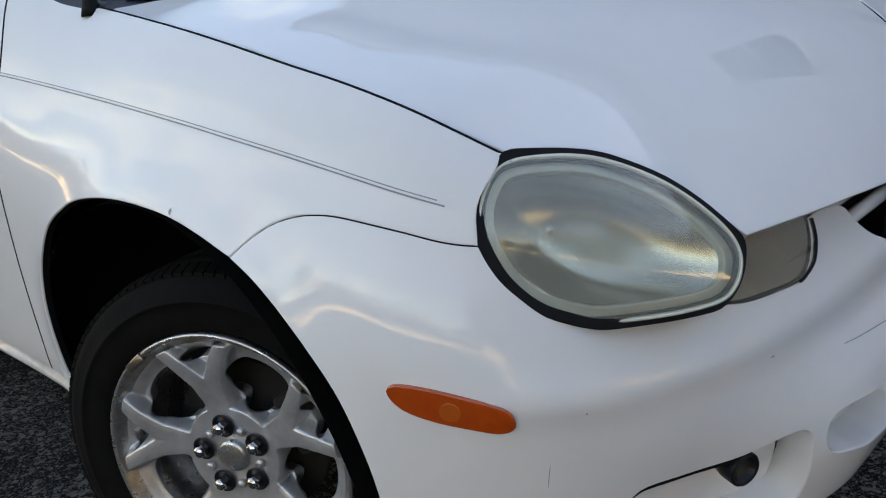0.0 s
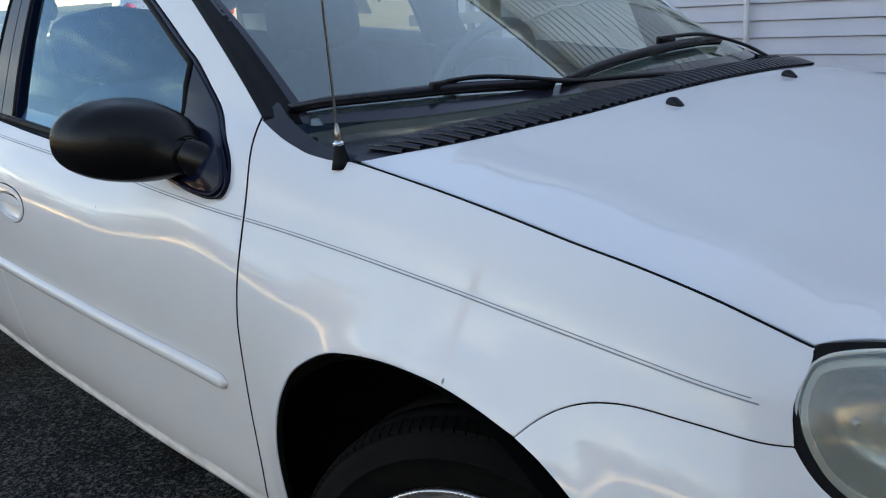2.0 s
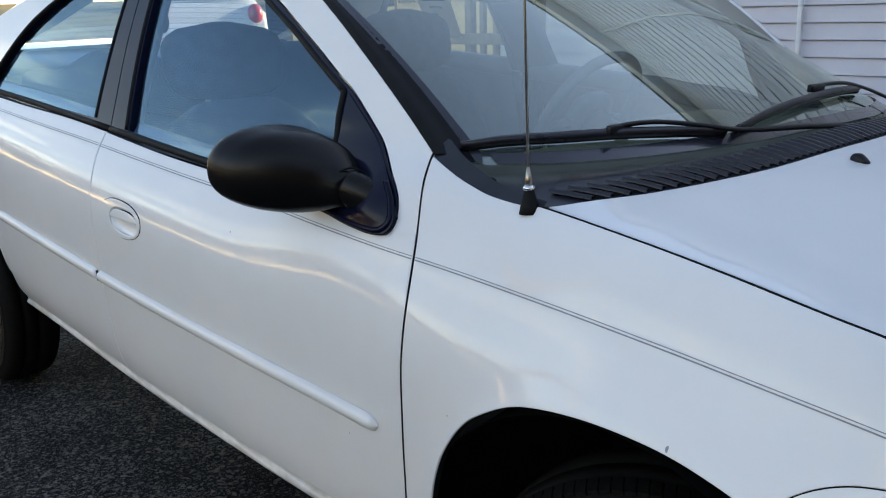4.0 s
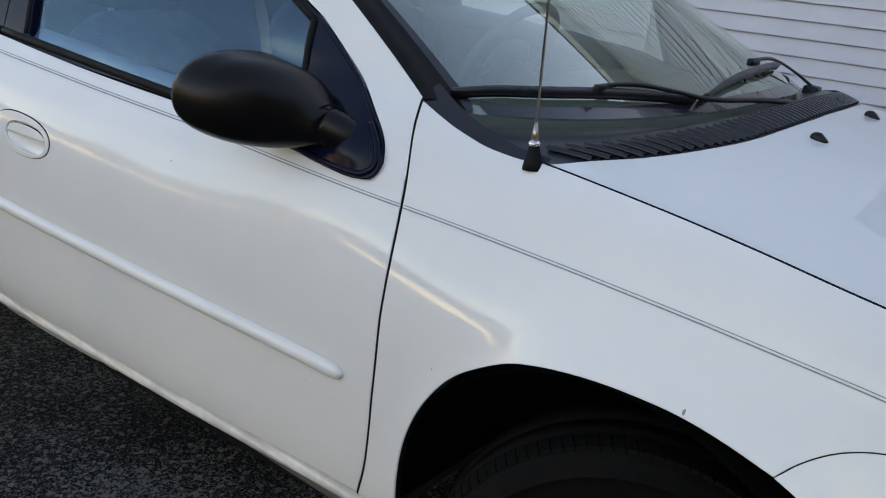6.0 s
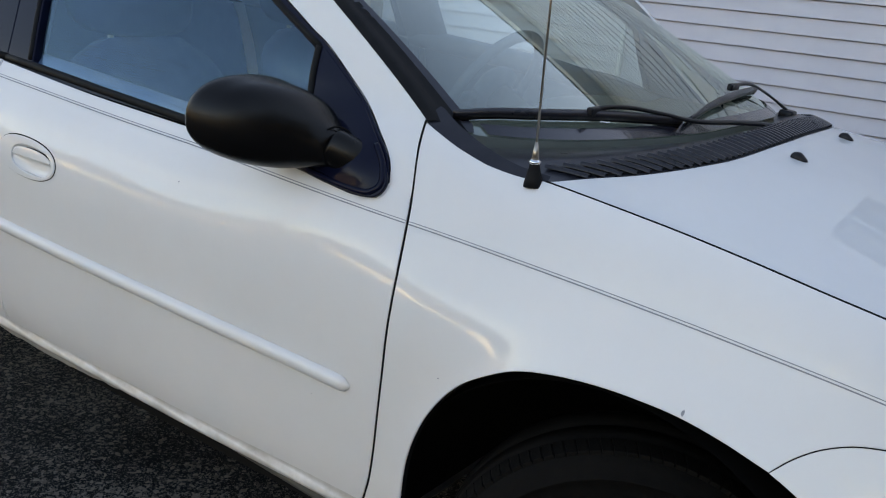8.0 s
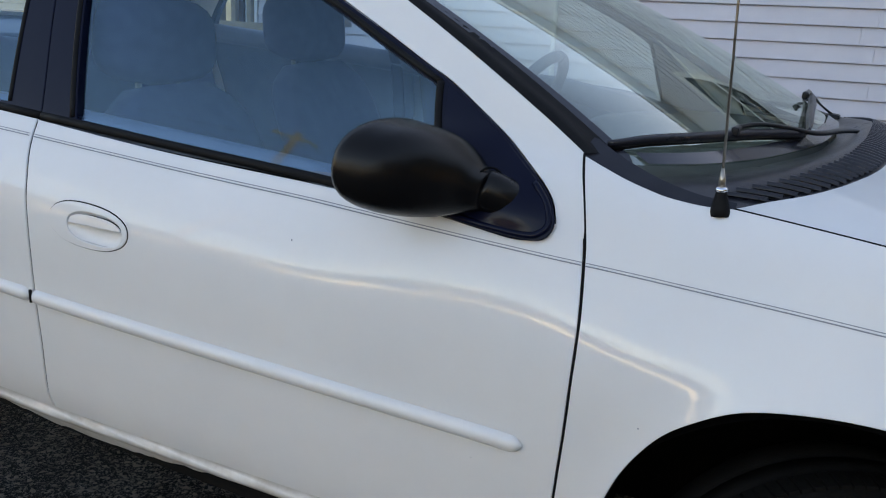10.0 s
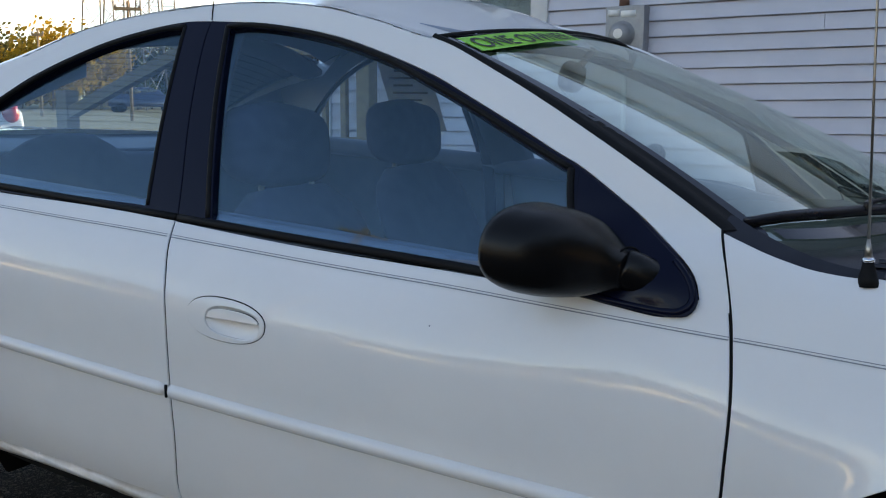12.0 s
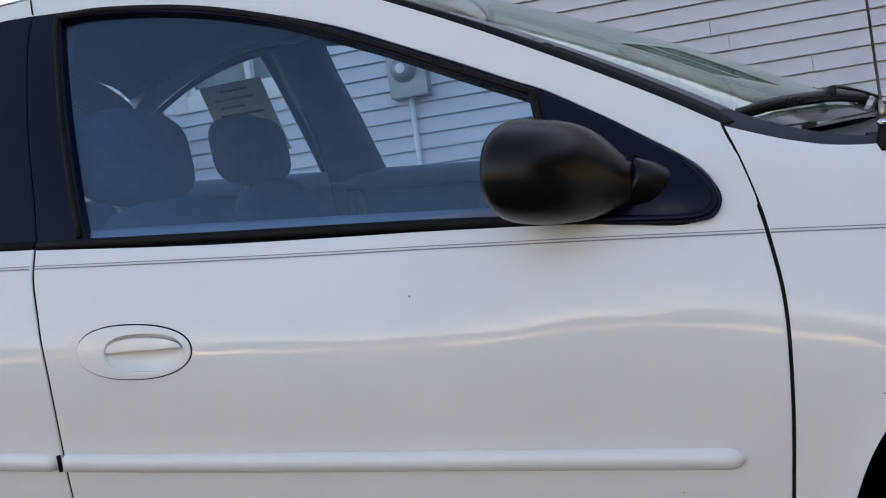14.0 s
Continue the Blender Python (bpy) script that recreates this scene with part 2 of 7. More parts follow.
door_top = rounded_curve([0.4, 0.68, 0.72, 0.75, 0.79, 0.82, 0.85, 0.887, 0.93, 1.0, 1.1], [0, 0, 0.0015, 0.006, 0.020, 0.035, 0.055, 0.084, 0.12, 0.19, 0.30], 0.014)
fender_top = rounded_curve([-0.06, 0, 0.02, 0.04, 0.073, 0.105, 0.16, 0.21, 0.25, 0.30, 0.9], [0.19, 0.120, 0.100, 0.084, 0.067, 0.053, 0.030, 0.012, 0.004, 0, 0], 0.012)
fender_front = rounded_curve([-0.06, 0, 0.02, 0.04, 0.06, 0.093, 0.125, 0.18, 0.23, 0.28, 0.9], [0.17, 0.107, 0.089, 0.075, 0.065, 0.054, 0.040, 0.018, 0.005, 0, 0], 0.012)
ARCH = [(-0.338, 0.312), (-0.342, 0.383), (-0.336, 0.48), (-0.318, 0.553), (-0.292, 0.608), (-0.258, 0.655), (-0.215, 0.69), (-0.17, 0.716), (-0.115, 0.733), (-0.05, 0.7445), (0.01, 0.749), (0.07, 0.749), (0.13, 0.742), (0.193, 0.729), (0.235, 0.712), (0.280, 0.684), (0.322, 0.646), (0.357, 0.598), (0.383, 0.536), (0.399, 0.471), (0.409, 0.38), (0.412, 0.25)]


def inset(s, z):
    """How far the skin lies inside the outline in plan: tucked under below, rounded over above."""
    w = ease(-0.95, -0.42, s)
    top = 0
    if w < 1:
        top += door_top(z) * (1 - w)
    if w > 0:
        h, g = seam_height(s) - z, ease(-0.27, 0.03, s)
        top += (fender_top(h) * (1 - g) + fender_front(h) * g) * w
    r = math.hypot(s - 0.04, z - 0.36)
    flare = 0.010 * math.exp(-(((r - 0.385) / 0.04) ** 2)) if z > 0.25 else 0
    shelf = 0.009 * math.exp(-(((z - 0.618) / 0.028) ** 2)) * ease(0.46, 0.62, s)
    return low_tuck(z) + top - flare * ease(-0.42, -0.3, s) - shelf - 0.075 * ease(0.78, 1.15, s) * ease(0.62, 0.42, z)


def side(s, z, deep=0.0):
    """A point of the side and nose: s runs along the outline in plan, deep is how far inside the skin."""
    x, y = np.interp(s, plan_s, plan[:, 0]), np.interp(s, plan_s, plan[:, 1])
    tx, ty = np.interp(s, plan_s, plan_t[:, 0]), np.interp(s, plan_s, plan_t[:, 1])
    n, p = math.hypot(tx, ty), inset(s, z) + deep
    return Vector((x - ty / n * p, y + tx / n * p, z))


hood_ridge = curve_through([-0.4, -0.257, 0, 0.25, 0.455, 0.6, 0.68, 0.74], [1.045, 1.04, 1.02, 0.985, 0.93, 0.85, 0.78, 0.70])


hood_crown = curve_through([-0.3, -0.247, -0.07, 0.07, 0.18, 0.275, 0.35, 0.405, 0.46, 0.7], [0.078, 0.078, 0.065, 0.056, 0.052, 0.049, 0.051, 0.064, 0.078, 0.082])


def hood_at(x, y, deep=0.0):
    u = abs(y - MID) / 0.70
    return Vector((x, y, hood_ridge(x) - hood_crown(x) * u**2.2 - deep))


def green_y(z):
    h = z - 0.89
    return 0.080 + 0.40 * h + 0.25 * h * h


def green(x, z, deep=0.0):
    """The leaning side of the cabin, from the belt up to the roof."""
    y, k = green_y(z), ease(-0.95, -0.52, x)
    if k > 0 and z < 1.03:
        y += (side(x, z).y - y) * k * ease(1.03, 0.96, z)
    return Vector((x, y + deep, z))


roof_edge = curve_through([-2.95, -2.6, -2.26, -2.11, -1.95, -1.7, -1.55, -1.386, -1.249, -1.096], [0.93, 1.07, 1.195, 1.261, 1.304, 1.341, 1.349, 1.342, 1.318, 1.284])


def roof_at(x, y):
    e = roof_edge(x)
    half = MID - green_y(e)
    u = min(abs(y - MID) / half, 1)
    return Vector((x, y, e - 0.0005 + 0.0485 * (1 - u**2.4) + (0.075 * ease(-0.95, -1.4, x) * min(max((y - 0.38) / 1.1, 0), 1))))


glass_low_x = curve_through([0, 0.3, 0.6, 0.8, 0.93, 1.0], [-0.165, -0.175, -0.225, -0.29, -0.37, -0.452])


def windshield_at(u, v, deep=0.0):
    """u from -1 to 1 across, v from the cowl up to the roof."""
    a = abs(u)
    half = 0.70 + (0.575 - 0.70) * v
    low = Vector((glass_low_x(a), MID + u * half, 0.989 + 0.03 * (1 - a * a)))
    top = Vector((-1.10 + 0.14 * (1 - a**2.2), MID + u * half, 1.286 + 0.045 * (1 - a**2.2)))
    p = low.lerp(top, v)
    p.z += 0.035 * v * (1 - v) * 4 * 0.5
    p.x += 0.02 * v * (1 - v) * 4 * 0.5
    return p - Vector((0.45, 0, 0.89)) * deep


def far_point(p):
    """The same point on the car's far side, which stands higher on the sloping lot."""
    return Vector((p.x, 2 * MID - p.y, p.z + 0.075 * ease(-0.45, -0.85, p.x) * ease(0.80, 0.90, p.z)))


# ---- mesh helpers ----
def part(name, bm, mat, parent, label="", smooth=True):
    if isinstance(bm, bmesh.types.BMesh):
        me = bpy.data.meshes.new(name)
        if smooth:
            for f in bm.faces:
                f.smooth = True
        bm.to_mesh(me)
        bm.free()
    else:
        me = bm
    if not me.materials:
        me.materials.append(mat)
    ob = new(name, me)
    ob.parent = parent
    if label:
        tagged(ob, label)
    return ob


def glide(points, n=8, closed=False):
    """Points along a smooth line through the given ones."""
    p = [Vector(q) for q in points]
    if len(p) < 3 and not closed:
        return [p[0].lerp(p[1], i / n) for i in range(n)] + [p[1]]
    out, m = [], len(p)
    for i in range(m if closed else m - 1):
        if closed:
            a, b, c, d = p[i - 1], p[i], p[(i + 1) % m], p[(i + 2) % m]
        else:
            b, c = p[i], p[i + 1]
            a = p[i - 1] if i else b * 2 - c
            d = p[i + 2] if i + 2 < m else c * 2 - b
        for k in range(n):
            t = k / n
            out.append(0.5 * (2 * b + (c - a) * t + (2 * a - 5 * b + 4 * c - d) * t * t + (3 * b - a - 3 * c + d) * t**3))
    return out if closed else out + [p[-1]]


def outline(*runs, n=8):
    """A closed outline of smooth runs that meet in corners."""
    out = []
    for run in runs:
        line = glide([(*q, 0) for q in run], n)
        out += [(q.x, q.y) for q in (line[1:] if out and math.dist(out[-1], line[0][:2]) < 1e-4 else line)]
    if math.dist(out[0], out[-1]) < 1e-4:
        out.pop()
    return out


def even(poly, step):
    """The same closed outline with points about step apart."""
    p = np.array(poly + [poly[0]])
    d = np.r_[0, np.cumsum(np.hypot(*np.diff(p, axis=0).T))]
    n = max(int(d[-1] / step), 8)
    at = np.linspace(0, d[-1], n, endpoint=False)
    keep = [0]
    for i in range(1, len(poly)):
        a, b = p[i] - p[i - 1], p[i + 1] - p[i]
        if a @ b < 0.85 * math.hypot(*a) * math.hypot(*b):
            keep.append(i)
    at = np.unique(np.r_[at, d[keep]])
    at = at[np.r_[True, np.diff(at) > step * 0.25]]
    return np.stack([np.interp(at, d, p[:, 0]), np.interp(at, d, p[:, 1])], 1)


def inside(poly, q):
    x, y = q[:, 0], q[:, 1]
    hit = np.zeros(len(q), bool)
    for (ax, ay), (bx, by) in zip(poly, np.roll(poly, -1, 0)):
        with np.errstate(divide="ignore", invalid="ignore"):
            hit ^= ((ay > y) != (by > y)) & (x < (bx - ax) * (y - ay) / (by - ay) + ax)
    return hit


def shrink(poly, by):
    """Moves a closed outline inward; outward where by is negative."""
    area = 0.5 * np.sum(poly[:, 0] * np.roll(poly[:, 1], -1) - np.roll(poly[:, 0], -1) * poly[:, 1])
    d = np.roll(poly, -1, 0) - np.roll(poly, 1, 0)
    d /= np.maximum(np.hypot(d[:, 0], d[:, 1]), 1e-9)[:, None]
    return poly + np.stack([-d[:, 1], d[:, 0]], 1) * (by if area > 0 else -by)


def panel(name, poly, surf, mat, parent, label="", holes=(), step=0.02, gap=0.0018, depth=0.014, hole_depth=None, out=None, mirror=False, sheet=False, edge=0.0016, dark=True):
    """A skin panel cut from a surface: rounded edges, and flanges that turn in at its outline and its holes.
    out: a rough direction of its outer side."""
    from mathutils.geometry import delaunay_2d_cdt
    rings = [(even(list(poly), step * 0.7), 1, depth)] + [(even(list(h), step * 0.6), -1, hole_depth or depth) for h in holes]
    edge = 0.0 if sheet else edge
    inner = [shrink(r, s * (gap + edge)) for r, s, _ in rings]
    lo, hi = inner[0].min(0), inner[0].max(0)
    gx, gy = np.meshgrid(np.arange(lo[0] + step / 2, hi[0], step), np.arange(lo[1] + step / 2, hi[1], step))
    grid = np.stack([gx.ravel(), gy.ravel()], 1)
    ok = inside(inner[0], grid)
    for h in inner[1:]:
        ok &= ~inside(h, grid)
    grid = grid[ok]
    rim = np.concatenate(inner)
    far = np.array([np.min(np.hypot(rim[:, 0] - q[0], rim[:, 1] - q[1])) > step * 0.45 for q in grid], bool) if len(grid) else np.zeros(0, bool)
    grid = grid[far]
    pts, edges, at = [], [], 0
    for r in inner:
        pts += [Vector(q) for q in r]
        edges += [(at + i, at + (i + 1) % len(r)) for i in range(len(r))]
        at += len(r)
    pts += [Vector(q) for q in grid]
    v2, _, faces, _, _, _ = delaunay_2d_cdt(pts, edges, [], 0, 1e-7)
    q2 = np.array([tuple(v) for v in v2])
    mids = np.array([q2[list(f)].mean(0) for f in faces])
    ok = inside(inner[0], mids)
    for h in inner[1:]:
        ok &= ~inside(h, mids)
    faces = [f for f, k in zip(faces, ok) if k]
    out = Vector(out) if out else Vector((0, -1, 0.2))

    def point(u, v):
        p = surf(u, v)
        return p

    def normal(u, v, e=0.0015):
        n = (point(u + e, v) - point(u - e, v)).cross(point(u, v + e) - point(u, v - e)).normalized()
        return n if n.dot(out) >= 0 else -n

    co, no = [point(*q) for q in q2], [normal(*q) for q in q2]
    tris, deep_faces = [], []
    for f in faces:
        a, b, c = (co[i] for i in f[:3])
        tris.append(tuple(f) if (b - a).cross(c - a).dot(no[f[0]]) > 0 else tuple(reversed(f)))
    if not sheet:
        for (r, s, dp), ri in zip(rings, inner):
            ro = shrink(r, s * gap)
            k, first = len(r), len(co)
            for q, qi in zip(ro, ri):
                n, p, pi = normal(*q), point(*q), point(*qi)
                away = (p - pi).normalized()
                co.append(pi)
                no.append(n)
                co.append(p - n * 0.0014)
                no.append((n + away).normalized())
                co.append(p - n * 0.004)
                no.append(away)
                co.append(p - n * dp)
                no.append(away)
            for i in range(k):
                j = (i + 1) % k
                for lay in range(3):
                    a, b, c, d = first + 4 * i + lay, first + 4 * j + lay, first + 4 * j + lay + 1, first + 4 * i + lay + 1
                    nn = (co[b] - co[a]).cross(co[d] - co[a])
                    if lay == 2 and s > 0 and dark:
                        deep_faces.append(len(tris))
                    tris.append((a, b, c, d) if nn.dot(no[a] + no[d]) > 0 else (d, c, b, a))
    if mirror:
        co = [far_point(p) for p in co]
        no = [Vector((n.x, -n.y, n.z)) for n in no]
        tris = [tuple(reversed(t)) for t in tris]
    me = bpy.data.meshes.new(name)
    me.from_pydata(co, [], tris)
    me.update()
    me.polygons.foreach_set("use_smooth", [True] * len(me.polygons))
    me.normals_split_custom_set_from_vertices(no)
    me.materials.append(mat)
    # deep flange faces of white panels turn near-black: seam shade put into the colour
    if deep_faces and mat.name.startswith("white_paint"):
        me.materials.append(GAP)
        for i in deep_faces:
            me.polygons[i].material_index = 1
    return part(name, me, mat, parent, label)


def tube(bm, pts, radius, sides=8, taper=None):
    """A round bar along a line of points; taper: the radius at its end."""
    pts = [Vector(p) for p in pts]
    rings, last = [], Vector((0, 0, 1))
    for i, p in enumerate(pts):
        d = (pts[min(i + 1, len(pts) - 1)] - pts[max(i - 1, 0)]).normalized()
        a = d.orthogonal().normalized() if i == 0 else (last - d * last.dot(d)).normalized()
        last = a
        b = d.cross(a)
        r = radius if taper is None else radius + (taper - radius) * i / (len(pts) - 1)
        rings.append([bm.verts.new(p + (a * math.cos(k * 2 * math.pi / sides) + b * math.sin(k * 2 * math.pi / sides)) * r) for k in range(sides)])
    for r0, r1 in zip(rings[:-1], rings[1:]):
        for k in range(sides):
            bm.faces.new((r0[k], r0[(k + 1) % sides], r1[(k + 1) % sides], r1[k]))
    bm.faces.new(reversed(rings[0]))
    bm.faces.new(rings[-1])
    return bm


def box(bm, lo, hi, bevel=0.0, m=None):
    r = bmesh.ops.create_cube(bm, size=1)
    for v in r["verts"]:
        v.co = Vector([(a + b) / 2 + c * (b - a) for a, b, c in zip(lo, hi, v.co)])
    if bevel:
        es = list({e for v in r["verts"] for e in v.link_edges})
        vs = bmesh.ops.bevel(bm, geom=es, offset=bevel, segments=2, affect="EDGES", profile=0.6)["verts"]
        vs = list({v for v in vs} | {v for v in r["verts"] if v.is_valid})
    else:
        vs = r["verts"]
    if m is not None:
        bmesh.ops.transform(bm, matrix=m, verts=vs)
    return bm


def lathe(profile, steps=64, axis="y"):
    """Turns a profile of (radius, along) about the axis."""
    bm = bmesh.new()
    rings = []
    for k in range(steps):
        a = 2 * math.pi * k / steps
        rings.append([bm.verts.new((r * math.cos(a), y, r * math.sin(a)) if axis == "y" else (r * math.cos(a), r * math.sin(a), y)) for r, y in profile])
    for r0, r1 in zip(rings, rings[1:] + rings[:1]):
        for i in range(len(profile) - 1):
            bm.faces.new((r0[i], r0[i + 1], r1[i + 1], r1[i]))
    bmesh.ops.remove_doubles(bm, verts=bm.verts, dist=1e-6)
    bmesh.ops.recalc_face_normals(bm, faces=bm.faces)
    return bm


def ball(bm, centre, size, segments=24, rings=16, power=1.0):
    """A rounded lump; power under 1 squares it off."""
    r = bmesh.ops.create_uvsphere(bm, u_segments=segments, v_segments=rings, radius=1)
    for v in r["verts"]:
        c = [math.copysign(abs(k) ** power, k) for k in v.co]
        v.co = Vector(centre) + Vector([a * b for a, b in zip(c, size)])
    return r["verts"]


# ---- the car ----
car = tagged(new("car"), "white four-door compact car with black trim parked on asphalt", "car")
car.matrix_world = pose(0, 0, -0.055, 0, 4.3, 0)

FRONT_SEAM = [(-0.43, 0.335), (-0.414, 0.40), (-0.407, 0.47), (-0.4045, 0.55), (-0.4035, 0.62), (-0.4045, 0.69), (-0.4065, 0.745), (-0.4115, 0.795), (-0.4245, 0.862), (-0.434, 0.899), (-0.451, 0.951), (-0.471, 1.003)]
REAR_SEAM = [(-1.557, 0.884), (-1.541, 0.842), (-1.522, 0.80), (-1.510, 0.766), (-1.496, 0.70), (-1.490, 0.62), (-1.487, 0.53), (-1.485, 0.45), (-1.490, 0.38), (-1.498, 0.32), (-1.495, 0.283)]
BUMP_SEAM = [(0.193, 0.729), (0.213, 0.752), (0.24, 0.773), (0.27, 0.787), (0.30, 0.794), (0.331, 0.7965), (0.37, 0.7945), (0.415, 0.790), (0.46, 0.783), (0.488, 0.780), (0.511, 0.779)]
LAMP_SIDE = [(0.511, 0.779), (0.507, 0.811), (0.512, 0.83), (0.527, 0.847), (0.539, 0.866)]
HOOD_SEAM_S = [(0.539, 0.866), (0.465, 0.889), (0.384, 0.911), (0.29, 0.928), (0.186, 0.9395), (0.066, 0.951), (-0.05, 0.959), (-0.244, 0.966)]
COWL_EDGE_S = [(-0.244, 0.966), (-0.285, 0.963), (-0.335, 0.966), (-0.367, 0.972), (-0.40, 0.980), (-0.435, 0.991), (-0.471, 1.003)]
LAMP_UNDER = [(0.511, 0.779), (0.528, 0.757), (0.548, 0.738), (0.582, 0.716), (0.616, 0.702), (0.659, 0.690), (0.691, 0.685), (0.76, 0.679), (0.828, 0.673), (0.866, 0.671)]
SIGNAL_UNDER = [(0.866, 0.671), (0.883, 0.668), (0.916, 0.663), (0.98, 0.659), (1.041, 0.657), (1.077, 0.669), (1.095, 0.690), (1.10, 0.722)]

fender = panel("front_fender", outline(FRONT_SEAM, COWL_EDGE_S[::-1], HOOD_SEAM_S[::-1], LAMP_SIDE[::-1], BUMP_SEAM[::-1], ARCH[:14][::-1], [(-0.338, 0.312), (-0.385, 0.325), (-0.43, 0.335)]), side, PAINT, car, step=0.016, gap=0.001)
# black bar laid in the hood seam to paint its shade
part("hood_seam_shade", tube(bmesh.new(), [side(p.x, p.y, 0.002) - Vector((0, 0, 0.0038)) for p in glide([(*q, 0) for q in HOOD_SEAM_S], 8)], 0.0034, 8), GAP, fender, "black bar that paints shade into the hood seam")
FOG_HOLE = [(0.714, 0.465), (0.736, 0.476), (0.80, 0.475), (0.87, 0.474), (0.903, 0.478), (0.958, 0.484), (0.985, 0.482), (0.998, 0.468), (0.997, 0.448), (1.004, 0.397), (0.995, 0.36), (0.94, 0.345), (0.85, 0.34), (0.75, 0.35), (0.705, 0.40), (0.698, 0.44)]
GRILLE_LOW = [(1.024, 0.45), (1.025, 0.472), (1.041, 0.486), (1.08, 0.489), (1.134, 0.485), (1.2, 0.478), (1.28, 0.472), (1.34, 0.47), (1.34, 0.375), (1.22, 0.385), (1.15, 0.40), (1.099, 0.415), (1.045, 0.430)]
BUMPER_OUT = outline(BUMP_SEAM, LAMP_UNDER, SIGNAL_UNDER, [(1.10, 0.722), (1.14, 0.724), (1.209, 0.713), (1.242, 0.688), (1.293, 0.655), (1.336, 0.636), (S_END - 0.002, 0.63)], [(S_END - 0.002, 0.63), (S_END - 0.002, 0.335)], [(S_END - 0.002, 0.335), (1.127, 0.335), (1.05, 0.325), (0.9, 0.305), (0.7, 0.275), (0.412, 0.25)], ARCH[13:][::-1])
fog_ring, low_ring = glide([(*q, 0) for q in FOG_HOLE], 6, True), glide([(*q, 0) for q in GRILLE_LOW], 5, True)
bumper = panel("front_bumper", BUMPER_OUT, side, PAINT, car, holes=[[tuple(q[:2]) for q in fog_ring], [tuple(q[:2]) for q in low_ring]], step=0.018, hole_depth=0.06, gap=0.0007, edge=0.001, out=(0.6, -0.8, 0.1))
panel("fog_pocket", [tuple(q[:2]) for q in fog_ring], lambda s, z: side(s, z, 0.055), PAINT, bumper, "white recess round the fog lamp", step=0.03, gap=-0.004, sheet=True, out=(0.6, -0.8, 0.1))
panel("lower_intake", [tuple(q[:2]) for q in low_ring], lambda s, z: side(s, z, 0.058), PAINT, bumper, "white recess of the lower intake", step=0.03, gap=-0.004, sheet=True, out=(0.6, -0.8, 0.1))
far_bumper = panel("bumper_half", BUMPER_OUT, side, PAINT, bumper, step=0.035, out=(0.6, -0.8, 0.1), mirror=True)

HANDLES = []
for s0 in (-1.340, -2.30):
    HANDLES.append([(s0 + 0.018 + 0.067 * math.copysign(abs(math.cos(a)) ** 0.8, math.cos(a)), 0.724 + (0.028 if math.sin(a) > 0 else 0.029) * math.copysign(abs(math.sin(a)) ** 0.8, math.sin(a))) for a in np.linspace(0, 2 * math.pi, 56, endpoint=False)])
front_door = panel("front_door", outline(FRONT_SEAM[:10], [(-0.434, 0.899), (-0.50, 0.888), (-0.56, 0.884), (-0.87, 0.882), (-1.227, 0.879), (-1.557, 0.884)], REAR_SEAM, [(-1.495, 0.283), (-1.2, 0.298), (-0.8, 0.317), (-0.43, 0.335)]), side, PAINT, car, step=0.02, gap=0.0028, holes=[HANDLES[0]], hole_depth=0.006)
REAR_ARCH = [(-2.33, 0.24), (-2.30, 0.33), (-2.32, 0.42), (-2.38, 0.49), (-2.48, 0.525), (-2.60, 0.535), (-2.72, 0.52), (-2.83, 0.47), (-2.91, 0.38), (-2.93, 0.24), (-2.94, 0.16)]
rear_door = panel("rear_door", outline(REAR_SEAM[::-1], [(-1.557, 0.884), (-1.79, 0.884), (-2.15, 0.876), (-2.46, 0.872)], [(-2.46, 0.872), (-2.47, 0.72), (-2.42, 0.58), (-2.36, 0.50), (-2.31, 0.42), (-2.285, 0.33)], [(-2.285, 0.33), (-2.28, 0.245), (-1.9, 0.269), (-1.495, 0.283)]), side, PAINT, car, step=0.026, holes=[HANDLES[1]], hole_depth=0.006)
quarter = panel("rear_quarter", outline([(-2.46, 0.872), (-2.7, 0.868), (-3.1, 0.85), (-3.55, 0.80)], [(-3.55, 0.80), (-3.58, 0.5), (-3.5, 0.2)], [(-3.5, 0.2), (-2.94, 0.16)], REAR_ARCH[::-1][:-2], [(-2.30, 0.33), (-2.31, 0.42), (-2.36, 0.50), (-2.42, 0.58), (-2.47, 0.72), (-2.46, 0.872)]), side, PAINT, car, step=0.035)
SILL_TOP = [(-0.335, 0.323), (-0.43, 0.339), (-0.8, 0.322), (-1.2, 0.303), (-1.495, 0.288), (-1.9, 0.274), (-2.30, 0.246)]
sill_ridge = rounded_curve([-2.4, -2.23, -2.0, -1.7, -1.5, -1.4, -1.15, -0.91, -0.75, -0.6, -0.47, -0.3], [0.205, 0.224, 0.245, 0.256, 0.262, 0.269, 0.283, 0.293, 0.300, 0.306, 0.3115, 0.315], 0.06)


def sill_at(s, z, deep=0.0):
    """A rounded ridge under the doors that falls back below."""
    d = sill_ridge(s) - z
    return side(s, z, deep + 0.0025 * ease(-0.008, -0.016, d) - 0.010 * math.exp(-((d / 0.009) ** 2)) - (0.004 if d > 0 else 0) * ease(0, 0.01, d) + 0.25 * max(d - 0.008, 0))


